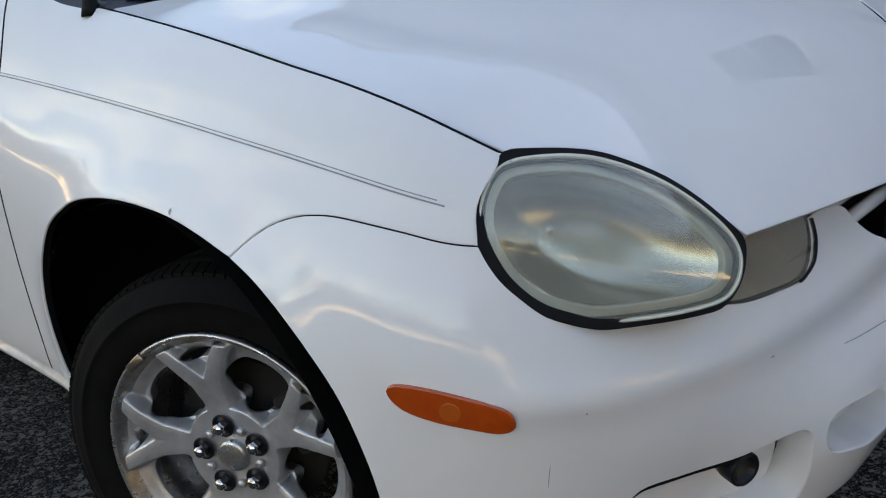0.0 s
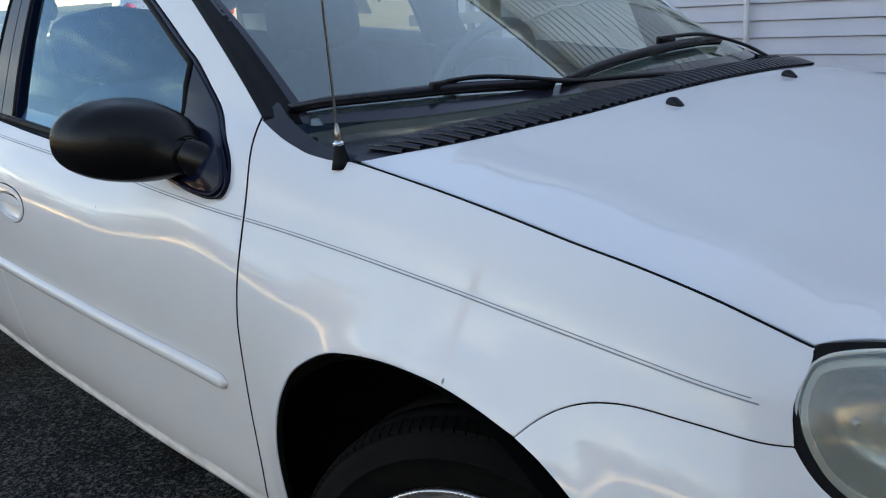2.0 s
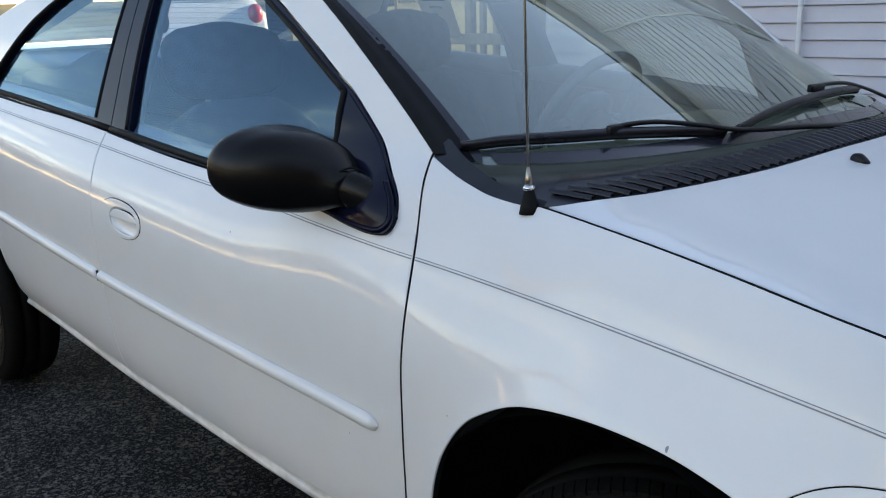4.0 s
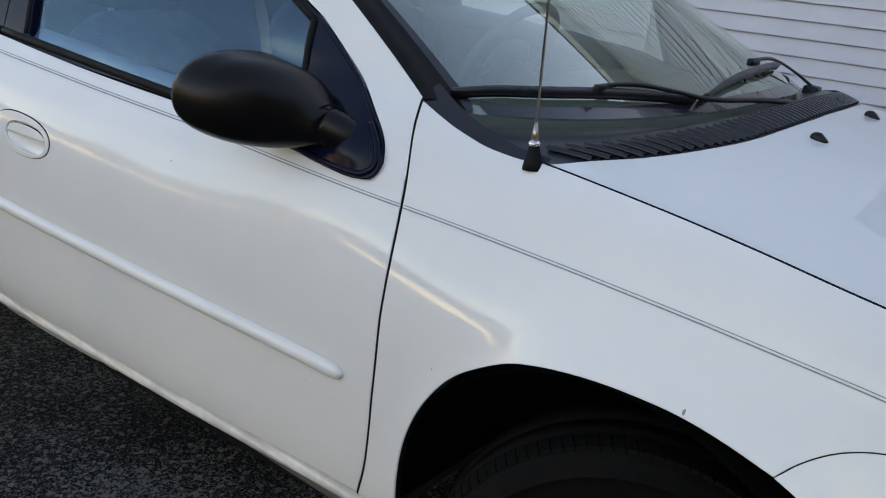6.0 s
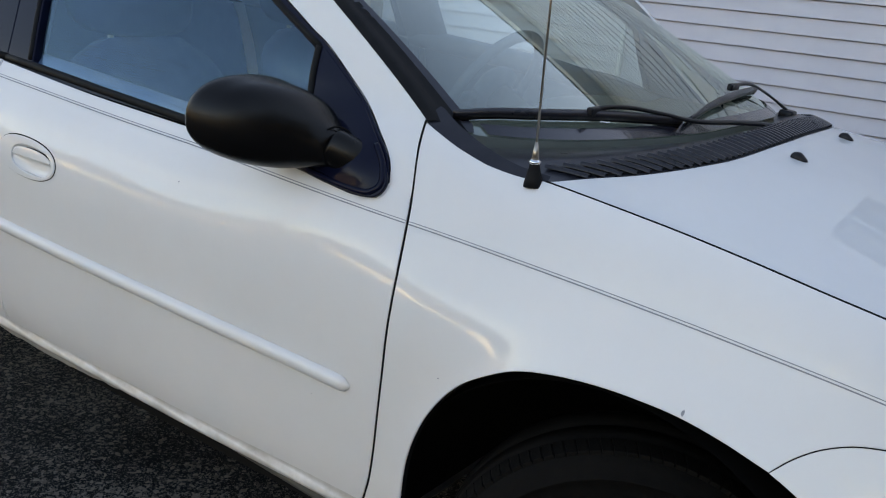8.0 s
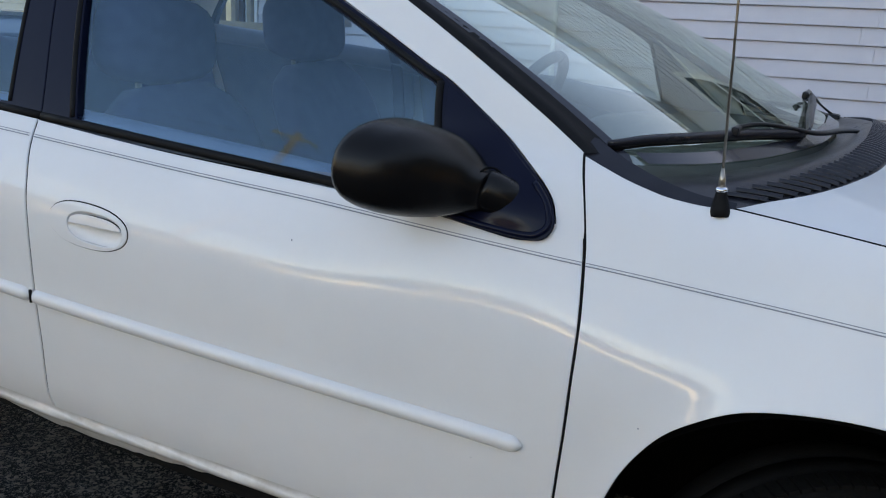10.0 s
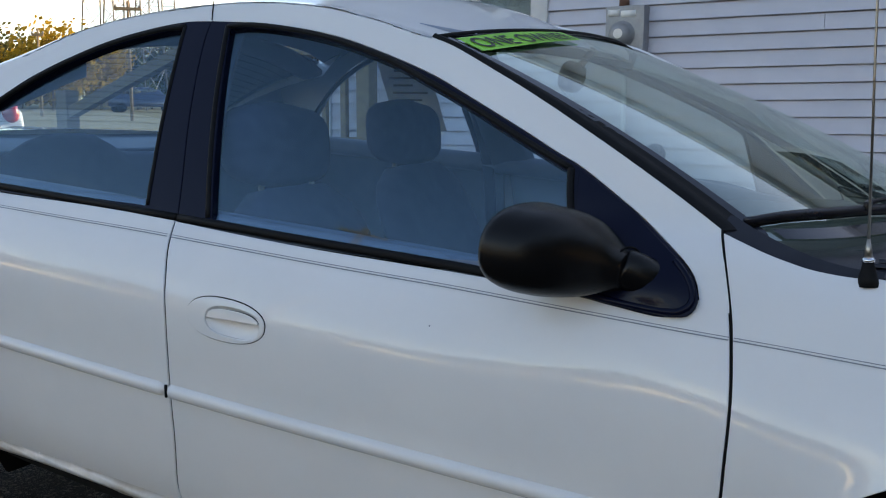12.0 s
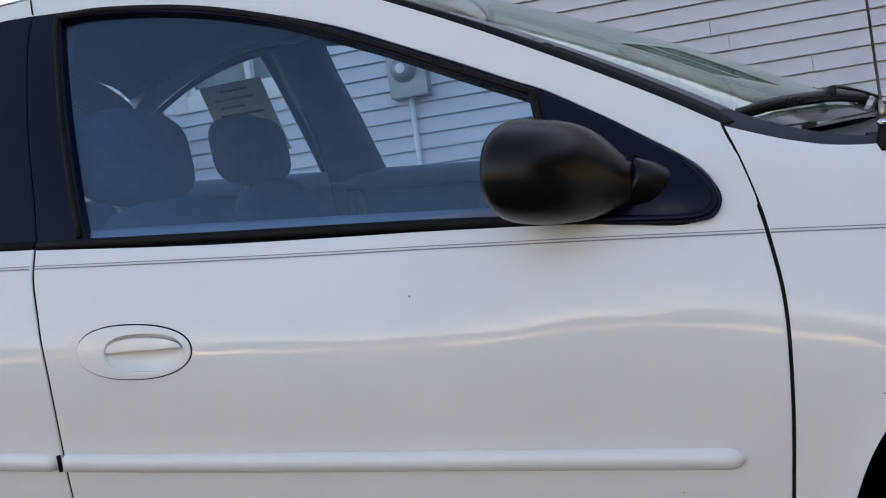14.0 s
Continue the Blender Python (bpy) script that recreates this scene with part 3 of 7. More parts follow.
chipped = random.Random(11)
SILL_LOW = [(-2.32, 0.195), (-2.15, 0.212), (-2.0, 0.226), (-1.85, 0.232)]
for k in range(34):
    q = -1.78 + 0.0215 * k
    SILL_LOW.append((q, sill_ridge(q) - 0.022 - 0.024 * ease(-1.72, -1.5, q) * ease(-1.08, -1.3, q) + chipped.choice((-0.004, -0.001, 0.001, 0.004))))
SILL_LOW += [(-0.98, 0.277), (-0.8, 0.287), (-0.6, 0.296), (-0.335, 0.303)]
sill = panel("side_sill", outline(SILL_TOP, [(-2.30, 0.246), (-2.32, 0.195)], *[SILL_LOW[k : k + 2] for k in range(len(SILL_LOW) - 1)], [(-0.335, 0.303), (-0.335, 0.323)], n=3), sill_at, PAINT_SILL, car, "white sill with chipped and peeling paint", step=0.009, depth=0.05)

# near-black inner sheets, added to paint shade into the seams and under the sill
panel("seam_shade_shell", outline([(-0.36, 0.32), (-0.36, 0.53), (-0.33, 0.62), (-0.22, 0.725), (-0.04, 0.77), (0.1, 0.765), (0.17, 0.735), (0.19, 0.72), (0.27, 0.74), (0.40, 0.745), (0.48, 0.75)], [(0.48, 0.75), (0.49, 0.79), (0.50, 0.84)], [(0.50, 0.84), (0.38, 0.89), (0.1, 0.925), (-0.2, 0.94), (-0.46, 0.965), (-0.5, 0.885)], [(-0.5, 0.885), (-1.5, 0.872), (-2.4, 0.868)], [(-2.4, 0.868), (-2.42, 0.6), (-2.29, 0.44), (-2.27, 0.26)], [(-2.27, 0.26), (-0.36, 0.32)]), lambda s, z: side(s, z, 0.017), GAP, car, step=0.05, sheet=True)
for half in (False, True):
    panel("sill_shade_skirt", outline([(-2.29, 0.30), (-0.33, 0.31)], [(-0.33, 0.31), (-0.33, 0.22), (-2.3, 0.17), (-2.29, 0.30)]), lambda s, z: side(s, z, 0.03), GAP, car, step=0.05, sheet=True, mirror=half)

# far side of the body
for nm, poly in (("front_fender", outline(FRONT_SEAM, COWL_EDGE_S[::-1], HOOD_SEAM_S[::-1], LAMP_SIDE[::-1], BUMP_SEAM[::-1], ARCH[:14][::-1], [(-0.338, 0.312), (-0.43, 0.335)])), ("front_door", outline(FRONT_SEAM[:10], [(-0.434, 0.899), (-0.87, 0.882), (-1.557, 0.884)], REAR_SEAM, [(-1.495, 0.283), (-0.43, 0.335)])), ("rear_door", outline(REAR_SEAM[::-1], [(-1.557, 0.884), (-2.15, 0.876), (-2.46, 0.872)], [(-2.46, 0.872), (-2.36, 0.50), (-2.285, 0.30)], [(-2.285, 0.30), (-1.495, 0.283)])), ("rear_quarter", outline([(-2.46, 0.872), (-3.55, 0.80)], [(-3.55, 0.80), (-3.5, 0.2)], [(-3.5, 0.2), (-2.94, 0.16)], REAR_ARCH[::-1][:-2], [(-2.30, 0.33), (-2.36, 0.50), (-2.46, 0.872)]))):
    panel(nm, poly, side, PAINT, car, "plain white panel of the far side", step=0.05, mirror=True)

# hood
NEAR = [(-0.249, 0.152), (-0.061, 0.130), (0.055, 0.121), (0.13, 0.119), (0.18, 0.1175), (0.268, 0.122), (0.35, 0.138), (0.405, 0.166), (0.449, 0.192)]
LAMP_TOP = [(0.449, 0.192), (0.459, 0.216), (0.484, 0.255), (0.509, 0.286), (0.538, 0.311), (0.571, 0.332), (0.607, 0.348), (0.638, 0.359), (0.657, 0.372)]
LIP = [(0.657, 0.372), (0.668, 0.434), (0.678, 0.497), (0.689, 0.584), (0.702, 0.726), (0.706, MID)]
REAR = [(-0.052, MID), (-0.053, 0.713), (-0.069, 0.496), (-0.105, 0.364), (-0.152, 0.270), (-0.21, 0.201), (-0.249, 0.152)]
other = lambda run: [(x, 2 * MID - y) for x, y in run[::-1]]
REAR_FAR = [(-0.249, 2 * MID - 0.152), (-0.292, 1.512), (-0.282, 1.468), (-0.238, 1.430), (-0.168, 1.392), (-0.105, 2 * MID - 0.364), (-0.069, 2 * MID - 0.496), (-0.053, 2 * MID - 0.713), (-0.052, MID)]
hood = panel("hood", outline(NEAR, LAMP_TOP, LIP + other(LIP)[1:], other(LAMP_TOP), other(NEAR), REAR_FAR + REAR[1:]), hood_at, PAINT, car, step=0.022, gap=0.0018, edge=0.001, depth=0.014, out=(0.2, 0, 1), dark=False)
panel("hood_underside", outline(NEAR, LAMP_TOP, LIP + other(LIP)[1:], other(LAMP_TOP), other(NEAR), REAR_FAR + REAR[1:]), lambda x, y: hood_at(x, y, 0.022), GAP, hood, step=0.06, gap=0.035, sheet=True, out=(0, 0, 1))
for k, y in enumerate((0.613, 1.010)):
    bm = bmesh.new()
    vs = ball(bm, (0, 0, 0), (0.016, 0.0095, 0.011), 16, 12, 0.85)
    for v in vs:
        v.co.z *= 1.0 if v.co.x < 0 else max(0.25, 1 - v.co.x / 0.022)
        v.co.z = max(v.co.z, -0.002)
    nz = part("washer_nozzle", bm, TRIM, hood, "small black washer nozzle")
    nz.location = hood_at(0.0, y) + Vector((0, 0, 0.0015))
    nz.rotation_euler = (0, radians(6), 0)

# black bar fills the front door seam, standing in for its shade
part("door_gap_shade", tube(bmesh.new(), [side(p.x, p.y, 0.0012) for p in glide([(*q, 0) for q in FRONT_SEAM], 6)], 0.0021, 8), GAP, car, "black bar that paints shade into the gap between fender and door")

# roof, pillars, cabin side
WS_EDGE = [(-0.471, 1.003), (-0.55, 1.046), (-0.658, 1.100), (-0.776, 1.156), (-0.842, 1.186), (-0.907, 1.214), (-0.977, 1.243), (-1.049, 1.271), (-1.099, 1.2845)]
FRAME_TOP = [(-0.480, 0.905), (-0.493, 0.934), (-0.522, 0.961), (-0.57, 0.991), (-0.643, 1.033), (-0.722, 1.075), (-0.77, 1.094), (-0.86, 1.132), (-0.96, 1.172), (-1.06, 1.211), (-1.164, 1.242), (-1.285, 1.272), (-1.38, 1.288), (-1.477, 1.297), (-1.56, 1.302), (-1.682, 1.302)]
REAR_TOP = [(-1.682, 1.302), (-1.758, 1.298), (-1.854, 1.280), (-1.966, 1.249), (-2.076, 1.205), (-2.184, 1.151), (-2.272, 1.090), (-2.36, 1.01), (-2.42, 0.94), (-2.46, 0.880)]
B_SEAM = [(-1.682, 1.302), (-1.671, 1.24), (-1.628, 1.097), (-1.583, 0.965), (-1.560, 0.882)]
rail = [(x, roof_edge(x)) for x in (-1.099, -1.249, -1.386, -1.55, -1.7, -1.95, -2.11, -2.26, -2.6, -2.9)]
for far_side in (False, True):
    tag = "plain white pillar of the far side" if far_side else ""
    panel("roof_pillar", outline([(-0.434, 0.893), (-0.4365, 0.905), (-0.4525, 0.952), (-0.471, 1.003)], [(-0.471, 1.003)] + WS_EDGE[1:], rail, [(-2.9, roof_edge(-2.9)), (-2.9, 0.86), (-2.46, 0.874)], REAR_TOP[::-1], FRAME_TOP[::-1], [(-0.480, 0.905), (-0.494, 0.879), (-0.466, 0.884), (-0.434, 0.893)]), lambda x, z: green(x, z, -0.0006), PAINT, car, tag, step=0.02 if not far_side else 0.05, gap=0.0, edge=0.0004, dark=False, mirror=far_side, depth=0.012)
    GL = outline([(-1.470, 0.896), (-1.508, 0.995), (-1.559, 1.13), (-1.616, 1.286)], [(-1.616, 1.286), (-1.56, 1.289), (-1.477, 1.285), (-1.38, 1.274), (-1.285, 1.257), (-1.163, 1.226), (-1.07, 1.193), (-0.961, 1.152), (-0.852, 1.107), (-0.745, 1.064)], [(-0.745, 1.064), (-0.735, 1.03), (-0.70, 0.895)], [(-0.70, 0.895), (-0.956, 0.894), (-1.229, 0.895), (-1.470, 0.896)])
    GR = outline([(-1.663, 0.90), (-1.68, 0.972), (-1.704, 1.067), (-1.732, 1.179), (-1.759, 1.280)], [(-1.759, 1.280), (-1.839, 1.265), (-1.967, 1.229), (-2.092, 1.177), (-2.2, 1.118), (-2.274, 1.067), (-2.35, 0.99), (-2.40, 0.93), (-2.42, 0.893)], [(-2.42, 0.893), (-2.1, 0.893), (-1.961, 0.894), (-1.663, 0.90)])
    if far_side:
        frame_f = panel("window_frame", outline(FRAME_TOP, B_SEAM, [(-1.56, 0.882), (-1.227, 0.878), (-0.87, 0.88), (-0.53, 0.872), (-0.492, 0.884), (-0.480, 0.905)]), green, TRIM_IN, car, "grey inner window frame of the far door", holes=[GL], step=0.05, mirror=True, depth=0.03)
        panel("window_frame", outline(REAR_TOP, [(-2.46, 0.88), (-1.9, 0.876), (-1.56, 0.882)], B_SEAM[::-1]), green, TRIM_IN, car, "grey inner window frame of the far door", holes=[GR], step=0.05, mirror=True, depth=0.03)
        panel("window_pane", GL, lambda x, z: green(x, z, 0.008), GLASS_FAR, car, step=0.12, gap=-0.004, sheet=True, mirror=True).visible_shadow = False
        panel("window_pane", GR, lambda x, z: green(x, z, 0.008), GLASS_FAR, car, step=0.12, gap=-0.004, sheet=True, mirror=True).visible_shadow = False
    else:
        frame_f = panel("window_frame", outline(FRAME_TOP, B_SEAM, [(-1.56, 0.880), (-1.227, 0.878), (-0.87, 0.880), (-0.62, 0.875), (-0.53, 0.872), (-0.492, 0.884), (-0.480, 0.905)]), lambda x, z: green(x, z, -0.005), PILLAR, front_door, "satin navy-black window frame", holes=[GL], step=0.022, depth=0.02, gap=0.001)
        panel("window_frame", outline(REAR_TOP, [(-2.46, 0.88), (-2.15, 0.873), (-1.79, 0.880), (-1.56, 0.880)], B_SEAM[::-1]), lambda x, z: green(x, z, -0.005), PILLAR, rear_door, "satin navy-black window frame", holes=[GR], step=0.026, depth=0.02, gap=0.001)
        for poly, door in ((GL, front_door), (GR, rear_door)):
            pane = panel("window_pane", poly, lambda x, z: green(x, z, 0.008), GLASS, door, "tinted side window, closed", step=0.05, gap=-0.006, sheet=True)
            pane.visible_shadow = False
        # rubber round each pane, along the belt and up the pillars
        for door, lines in ((front_door, (([(-1.557, 0.886), (-1.227, 0.886), (-0.9, 0.887), (-0.64, 0.884)], 0.0085, "belt_moulding"), ([(-1.480, 0.896), (-1.519, 0.995), (-1.570, 1.13), (-1.626, 1.290)], 0.006, "glass_run"), ([(-1.626, 1.290), (-1.56, 1.295), (-1.477, 1.291), (-1.38, 1.281), (-1.285, 1.264), (-1.163, 1.233), (-1.07, 1.200), (-0.961, 1.160), (-0.852, 1.115), (-0.738, 1.070)], 0.006, "glass_run"), ([(-0.738, 1.070), (-0.728, 1.03), (-0.69, 0.897)], 0.007, "division_bar"))), (rear_door, (([(-2.44, 0.882), (-2.1, 0.886), (-1.563, 0.886)], 0.0085, "belt_moulding"), ([(-1.655, 0.90), (-1.672, 0.972), (-1.696, 1.067), (-1.724, 1.179), (-1.752, 1.286)], 0.005, "glass_run"), ([(-1.752, 1.286), (-1.839, 1.272), (-1.967, 1.236), (-2.092, 1.184), (-2.2, 1.125), (-2.274, 1.074), (-2.35, 0.997), (-2.42, 0.90)], 0.007, "glass_run")))):
            for line, r, nm in lines:
                bm = tube(bmesh.new(), [green(p.x, p.y, -0.004) for p in glide([(*q, 0) for q in line], 6)], r, 8)
                part(nm, bm, RUBBER, door, "black rubber strip")

rail_y = lambda x: green_y(roof_edge(x)) - 0.001
near_rail = [(x, rail_y(x)) for x in (-1.099, -1.249, -1.386, -1.55, -1.7, -1.95, -2.11, -2.26)]
roof_poly = outline(near_rail, [(-2.26, rail_y(-2.26)), (-2.20, 0.45), (-2.17, MID), (-2.20, 2 * MID - 0.45), (-2.26, 2 * MID - rail_y(-2.26))], [(x, 2 * MID - y) for x, y in near_rail[::-1]], [(-1.099, 2 * MID - rail_y(-1.099)), (-1.03, 1.25), (-0.968, MID), (-1.03, 0.46), (-1.099, rail_y(-1.099))])
roof = panel("roof", roof_poly, roof_at, PAINT, car, step=0.035, gap=-0.002, edge=0.0, depth=0.004, dark=False, out=(0, 0, 1))
panel("headliner", roof_poly, lambda x, y: roof_at(x, y) - Vector((0, 0, 0.028)), LINING, car, "pale grey cloth headliner", step=0.08, gap=0.0, sheet=True, out=(0, 0, -1))
bm = tube(bmesh.new(), [green(*q, -0.002) for q in ((-1.684, 1.304), (-1.695, 1.325), (-1.705, 1.347))], 0.0014, 6)
part("roof_joint", bm, GAP, roof, "thin dark joint across the roof rail")

# windshield with its black border, sticker and sun visor
ws = panel("windshield", outline([(-1, 0.0), (0, 0.0), (1, 0.0)], [(1, 0.0), (1, 1.0)], [(1, 1.0), (0, 1.0), (-1, 1.0)], [(-1, 1.0), (-1, 0.0)]), windshield_at, WINDSHIELD, car, "laminated windshield with green tint", step=0.06, gap=0.0, sheet=True, out=(1, 0, 1))
ws.visible_shadow = False
BAND = material("black_glass_border", (0.012, 0.013, 0.02), 0.25, second=(0.02, 0.021, 0.03), scale=20, coat=0.5)
for nm, run in (("glass_border", [(-1.0, 0.0), (-0.962, 0.0), (-0.966, 1.0), (-1.0, 1.0)]), ("glass_border", [(1.0, 0.0), (0.952, 0.0), (0.958, 1.0), (1.0, 1.0)]), ("glass_border", [(-0.953, 0.980), (0.953, 0.980), (0.953, 1.0), (-0.953, 1.0)]), ("glass_border", [(-0.951, 0.0), (0.951, 0.0), (0.951, 0.035), (-0.951, 0.035)])):
    panel(nm, outline(*[[run[i], run[(i + 1) % 4]] for i in range(4)]), lambda u, v: windshield_at(u, v, -0.004), BAND, ws, "black painted border of the windshield", step=0.045, gap=0.0, sheet=True, out=(1, 0, 1))
ws_line = glide([(*q, 0) for q in WS_EDGE], 5)
for s_ in (-1, 1):
    bm = bmesh.new()
    rows = []
    for i, q in enumerate(ws_line):
        a, b = green(q.x, q.y, 0.0005), windshield_at(-0.975, i / (len(ws_line) - 1), -0.004)
        row = [a.lerp(b, k / 5) + Vector((0.3, -0.5, 0.8)) * 0.007 * math.sin(math.pi * min(k / 3.2, 1)) for k in range(6)]
        rows.append([bm.verts.new((p.x, p.y if s_ < 0 else 2 * MID - p.y, p.z)) for p in row])
    for r0, r1 in zip(rows[:-1], rows[1:]):
        for k in range(5):
            bm.faces.new((r0[k], r0[k + 1], r1[k + 1], r1[k]))
    part("side_moulding", bm, RUBBER, ws, "black windshield side moulding")
part("top_moulding", tube(bmesh.new(), [windshield_at(u, 1.002 - 0.02 * u**8, -0.003) for u in np.linspace(-1, 1, 40)], 0.0055, 8), RUBBER, ws, "black windshield top moulding")

# cowl with its louvres
hood_rear_x = curve_through([0, 0.143, 0.36, 0.492, 0.586, 0.655, 0.699], [-0.052, -0.053, -0.069, -0.105, -0.152, -0.21, -0.247])


def cowl_at(u, w, lift=0.0):
    """u across as on the windshield, w from the hood's rear edge back to the glass."""
    y = MID + u * 0.70
    a = hood_at(hood_rear_x(abs(u) * 0.70), y)
    b = windshield_at(u, -0.02, 0.004)
    p = a.lerp(b, w)
    p.z = a.z - 0.003 + 0.013 * math.sin(math.pi / 2 * min(max(w, 0) / 0.5, 1)) * (1 - u**8) + (b.z - a.z - 0.010) * ease(0.5, 1.05, w) + (b.z - a.z) * 0.3 * abs(u) ** 6 * (ease(0, 1, w) - ease(0.5, 1.05, w)) + lift
    return p


bm = bmesh.new()
us, ws_ = np.linspace(-1.0, 1.0, 81), np.linspace(-0.02, 1.12, 15)
grid = [[bm.verts.new(cowl_at(u, w)) for w in ws_] for u in us]
for i in range(len(us) - 1):
    for j in range(len(ws_) - 1):
        bm.faces.new((grid[i][j], grid[i + 1][j], grid[i + 1][j + 1], grid[i][j + 1]))
cowl = part("cowl", bm, COWL_PLASTIC, car, "faded black plastic cowl panel with louvres")
slot_long = lambda u: min(0.047 / max((cowl_at(u, 1) - cowl_at(u, 0)).length, 0.05), 0.8)
# near-black sheet on the unbroken cowl paints the slots' shade between the louvres
panel("louvre_slot_shade", outline([(-0.94, 0.06), (-0.6, 0.06), (0, 0.06), (0.6, 0.06), (0.88, 0.06)], [(0.88, 0.06), (0.88, slot_long(0.88))], [(u, slot_long(u)) for u in (0.88, 0.75, 0.6, 0.3, 0, -0.3, -0.6, -0.8, -0.94)], [(-0.94, slot_long(0.94)), (-0.94, 0.06)]), lambda u, w: cowl_at(u, w, 0.001), GAP, cowl, step=0.03, gap=0.0, sheet=True, out=(0, 0, 1))
for k in range(62):
    u = -0.925 + k * 0.0292
    bm = bmesh.new()
    a = slot_long(u)
    line = [cowl_at(u - 0.024 * (w / a), w, 0.0065) for w in np.linspace(0.03, a + 0.04, 6)]
    side_way = Vector((0, 0.0056, 0))
    rows = [[bm.verts.new(p - side_way - Vector((0, 0, 0.005))), bm.verts.new(p - side_way * 0.8), bm.verts.new(p + side_way * 0.8), bm.verts.new(p + side_way - Vector((0, 0, 0.005)))] for p in line]
    for r0, r1 in zip(rows[:-1], rows[1:]):
        for i in range(3):
            bm.faces.new((r0[i], r0[i + 1], r1[i + 1], r1[i]))
    part("louvre", bm, COWL_PLASTIC, cowl)
for half in (False, True):
    panel("cowl_end", outline(COWL_EDGE_S, [(-0.471, 1.003), (-0.465, 1.022)], [(-0.465, 1.022), (-0.42, 1.002), (-0.36, 0.982), (-0.30, 0.970), (-0.244, 0.9675)], [(-0.244, 0.9675), (-0.244, 0.966)]), lambda s, z: side(s, z, 0.005), COWL_PLASTIC, cowl, "faded black end of the cowl", step=0.014, gap=-0.004, sheet=True, mirror=half, out=(0, -0.3, 1))
bm = bmesh.new()
vs = ball(bm, (-0.362, 0.150, 0.978), (0.008, 0.008, 0.005), 12, 8)
part("cowl_fastener", bm, RUBBER, cowl, "round black push fastener")

# wipers
def flat_bar(line, width, height, up):
    bm = bmesh.new()
    rows = []
    for i, p in enumerate(line):
        d = (line[min(i + 1, len(line) - 1)] - line[max(i - 1, 0)]).normalized()
        a = d.cross(up).normalized()
        n = a.cross(d).normalized()
        w, h = (width(i / (len(line) - 1)), height) if callable(width) else (width, height)
        rows.append([bm.verts.new(p - a * w), bm.verts.new(p - a * w * 0.7 + n * h), bm.verts.new(p + a * w * 0.7 + n * h), bm.verts.new(p + a * w)])
    for r0, r1 in zip(rows[:-1], rows[1:]):
        for i in range(4):
            bm.faces.new((r0[i], r0[(i + 1) % 4], r1[(i + 1) % 4], r1[i]))
    bm.faces.new(reversed(rows[0]))
    bm.faces.new(rows[-1])
    bmesh.ops.recalc_face_normals(bm, faces=bm.faces)
    return bm


UP_GLASS = Vector((0.45, 0, 0.89))
for blade_run, arm_run, tag in (([(-0.985, 0.035), (-0.91, 0.06), (-0.73, 0.062), (-0.59, 0.05), (-0.43, 0.028)], [(-0.72, 0.062), (-0.68, 0.072), (-0.60, 0.070), (-0.50, 0.045), (-0.40, 0.015), (-0.2, -0.005), (0.0, -0.03), (0.15, -0.06)], ""), ([(-0.40, 0.03), (-0.23, 0.06), (0.03, 0.085), (0.33, 0.095), (0.52, 0.085)], [(0.10, 0.11), (0.2, 0.115), (0.36, 0.11), (0.5, 0.075), (0.62, 0.02), (0.66, -0.04)], "")):
    bl = [windshield_at(p.x, p.y, -0.010) for p in glide([(*q, 0) for q in blade_run], 8)]
    wiper = part("wiper", flat_bar(bl, lambda t: 0.003 + 0.004 * math.sin(math.pi * t), 0.012, UP_GLASS), COWL_PLASTIC, car, "black wiper blade resting on the glass")
    part("rubber_edge", flat_bar([p - UP_GLASS * 0.006 for p in bl], 0.003, 0.006, UP_GLASS), RUBBER, wiper)
    al = [windshield_at(p.x, p.y, -0.021) for p in glide([(*q, 0) for q in arm_run], 7)]
    part("wiper_arm", flat_bar(al, lambda t: 0.0035 + 0.005 * t * t, 0.005, UP_GLASS), TRIM, wiper, "black steel wiper arm")
    clip = al[4]
    part("blade_clip", box(bmesh.new(), (-0.006, -0.028, -0.008), (0.006, 0.028, 0.007), 0.003, Matrix.Translation(clip - UP_GLASS * 0.002)), TRIM, wiper)
    part("pivot_cap", box(bmesh.new(), (-0.018, -0.024, -0.02), (0.018, 0.024, 0.006), 0.007, Matrix.Translation(al[-1])), TRIM, wiper, "black pivot cap")

# antenna
bm = lathe([(0.0, 0.030), (0.0075, 0.030), (0.0085, 0.024), (0.013, 0.006), (0.016, -0.006), (0.0, -0.006)], 24, "z")
antenna = part("antenna", bm, RUBBER, car, "thin steel antenna mast on a black rubber base")
antenna.location = (-0.262, 0.127, 0.958)
antenna.rotation_euler = (0, radians(-7), 0)
part("collar", lathe([(0.0, 0.036), (0.006, 0.036), (0.0095, 0.033), (0.0095, 0.029), (0.0, 0.029)], 20, "z"), CHROME, antenna, "chrome collar")
part("ferrule", lathe([(0.0, 0.062), (0.0022, 0.062), (0.005, 0.046), (0.006, 0.035), (0.0, 0.035)], 16, "z"), STEEL, antenna, "brass-toned ferrule")
part("mast", tube(bmesh.new(), [(0, 0, 0.05), (0.004, 0, 0.3), (0.01, 0.001, 0.6), (0.02, 0.002, 0.80)], 0.0021, 8, taper=0.0013), STEEL, antenna, "thin steel mast")

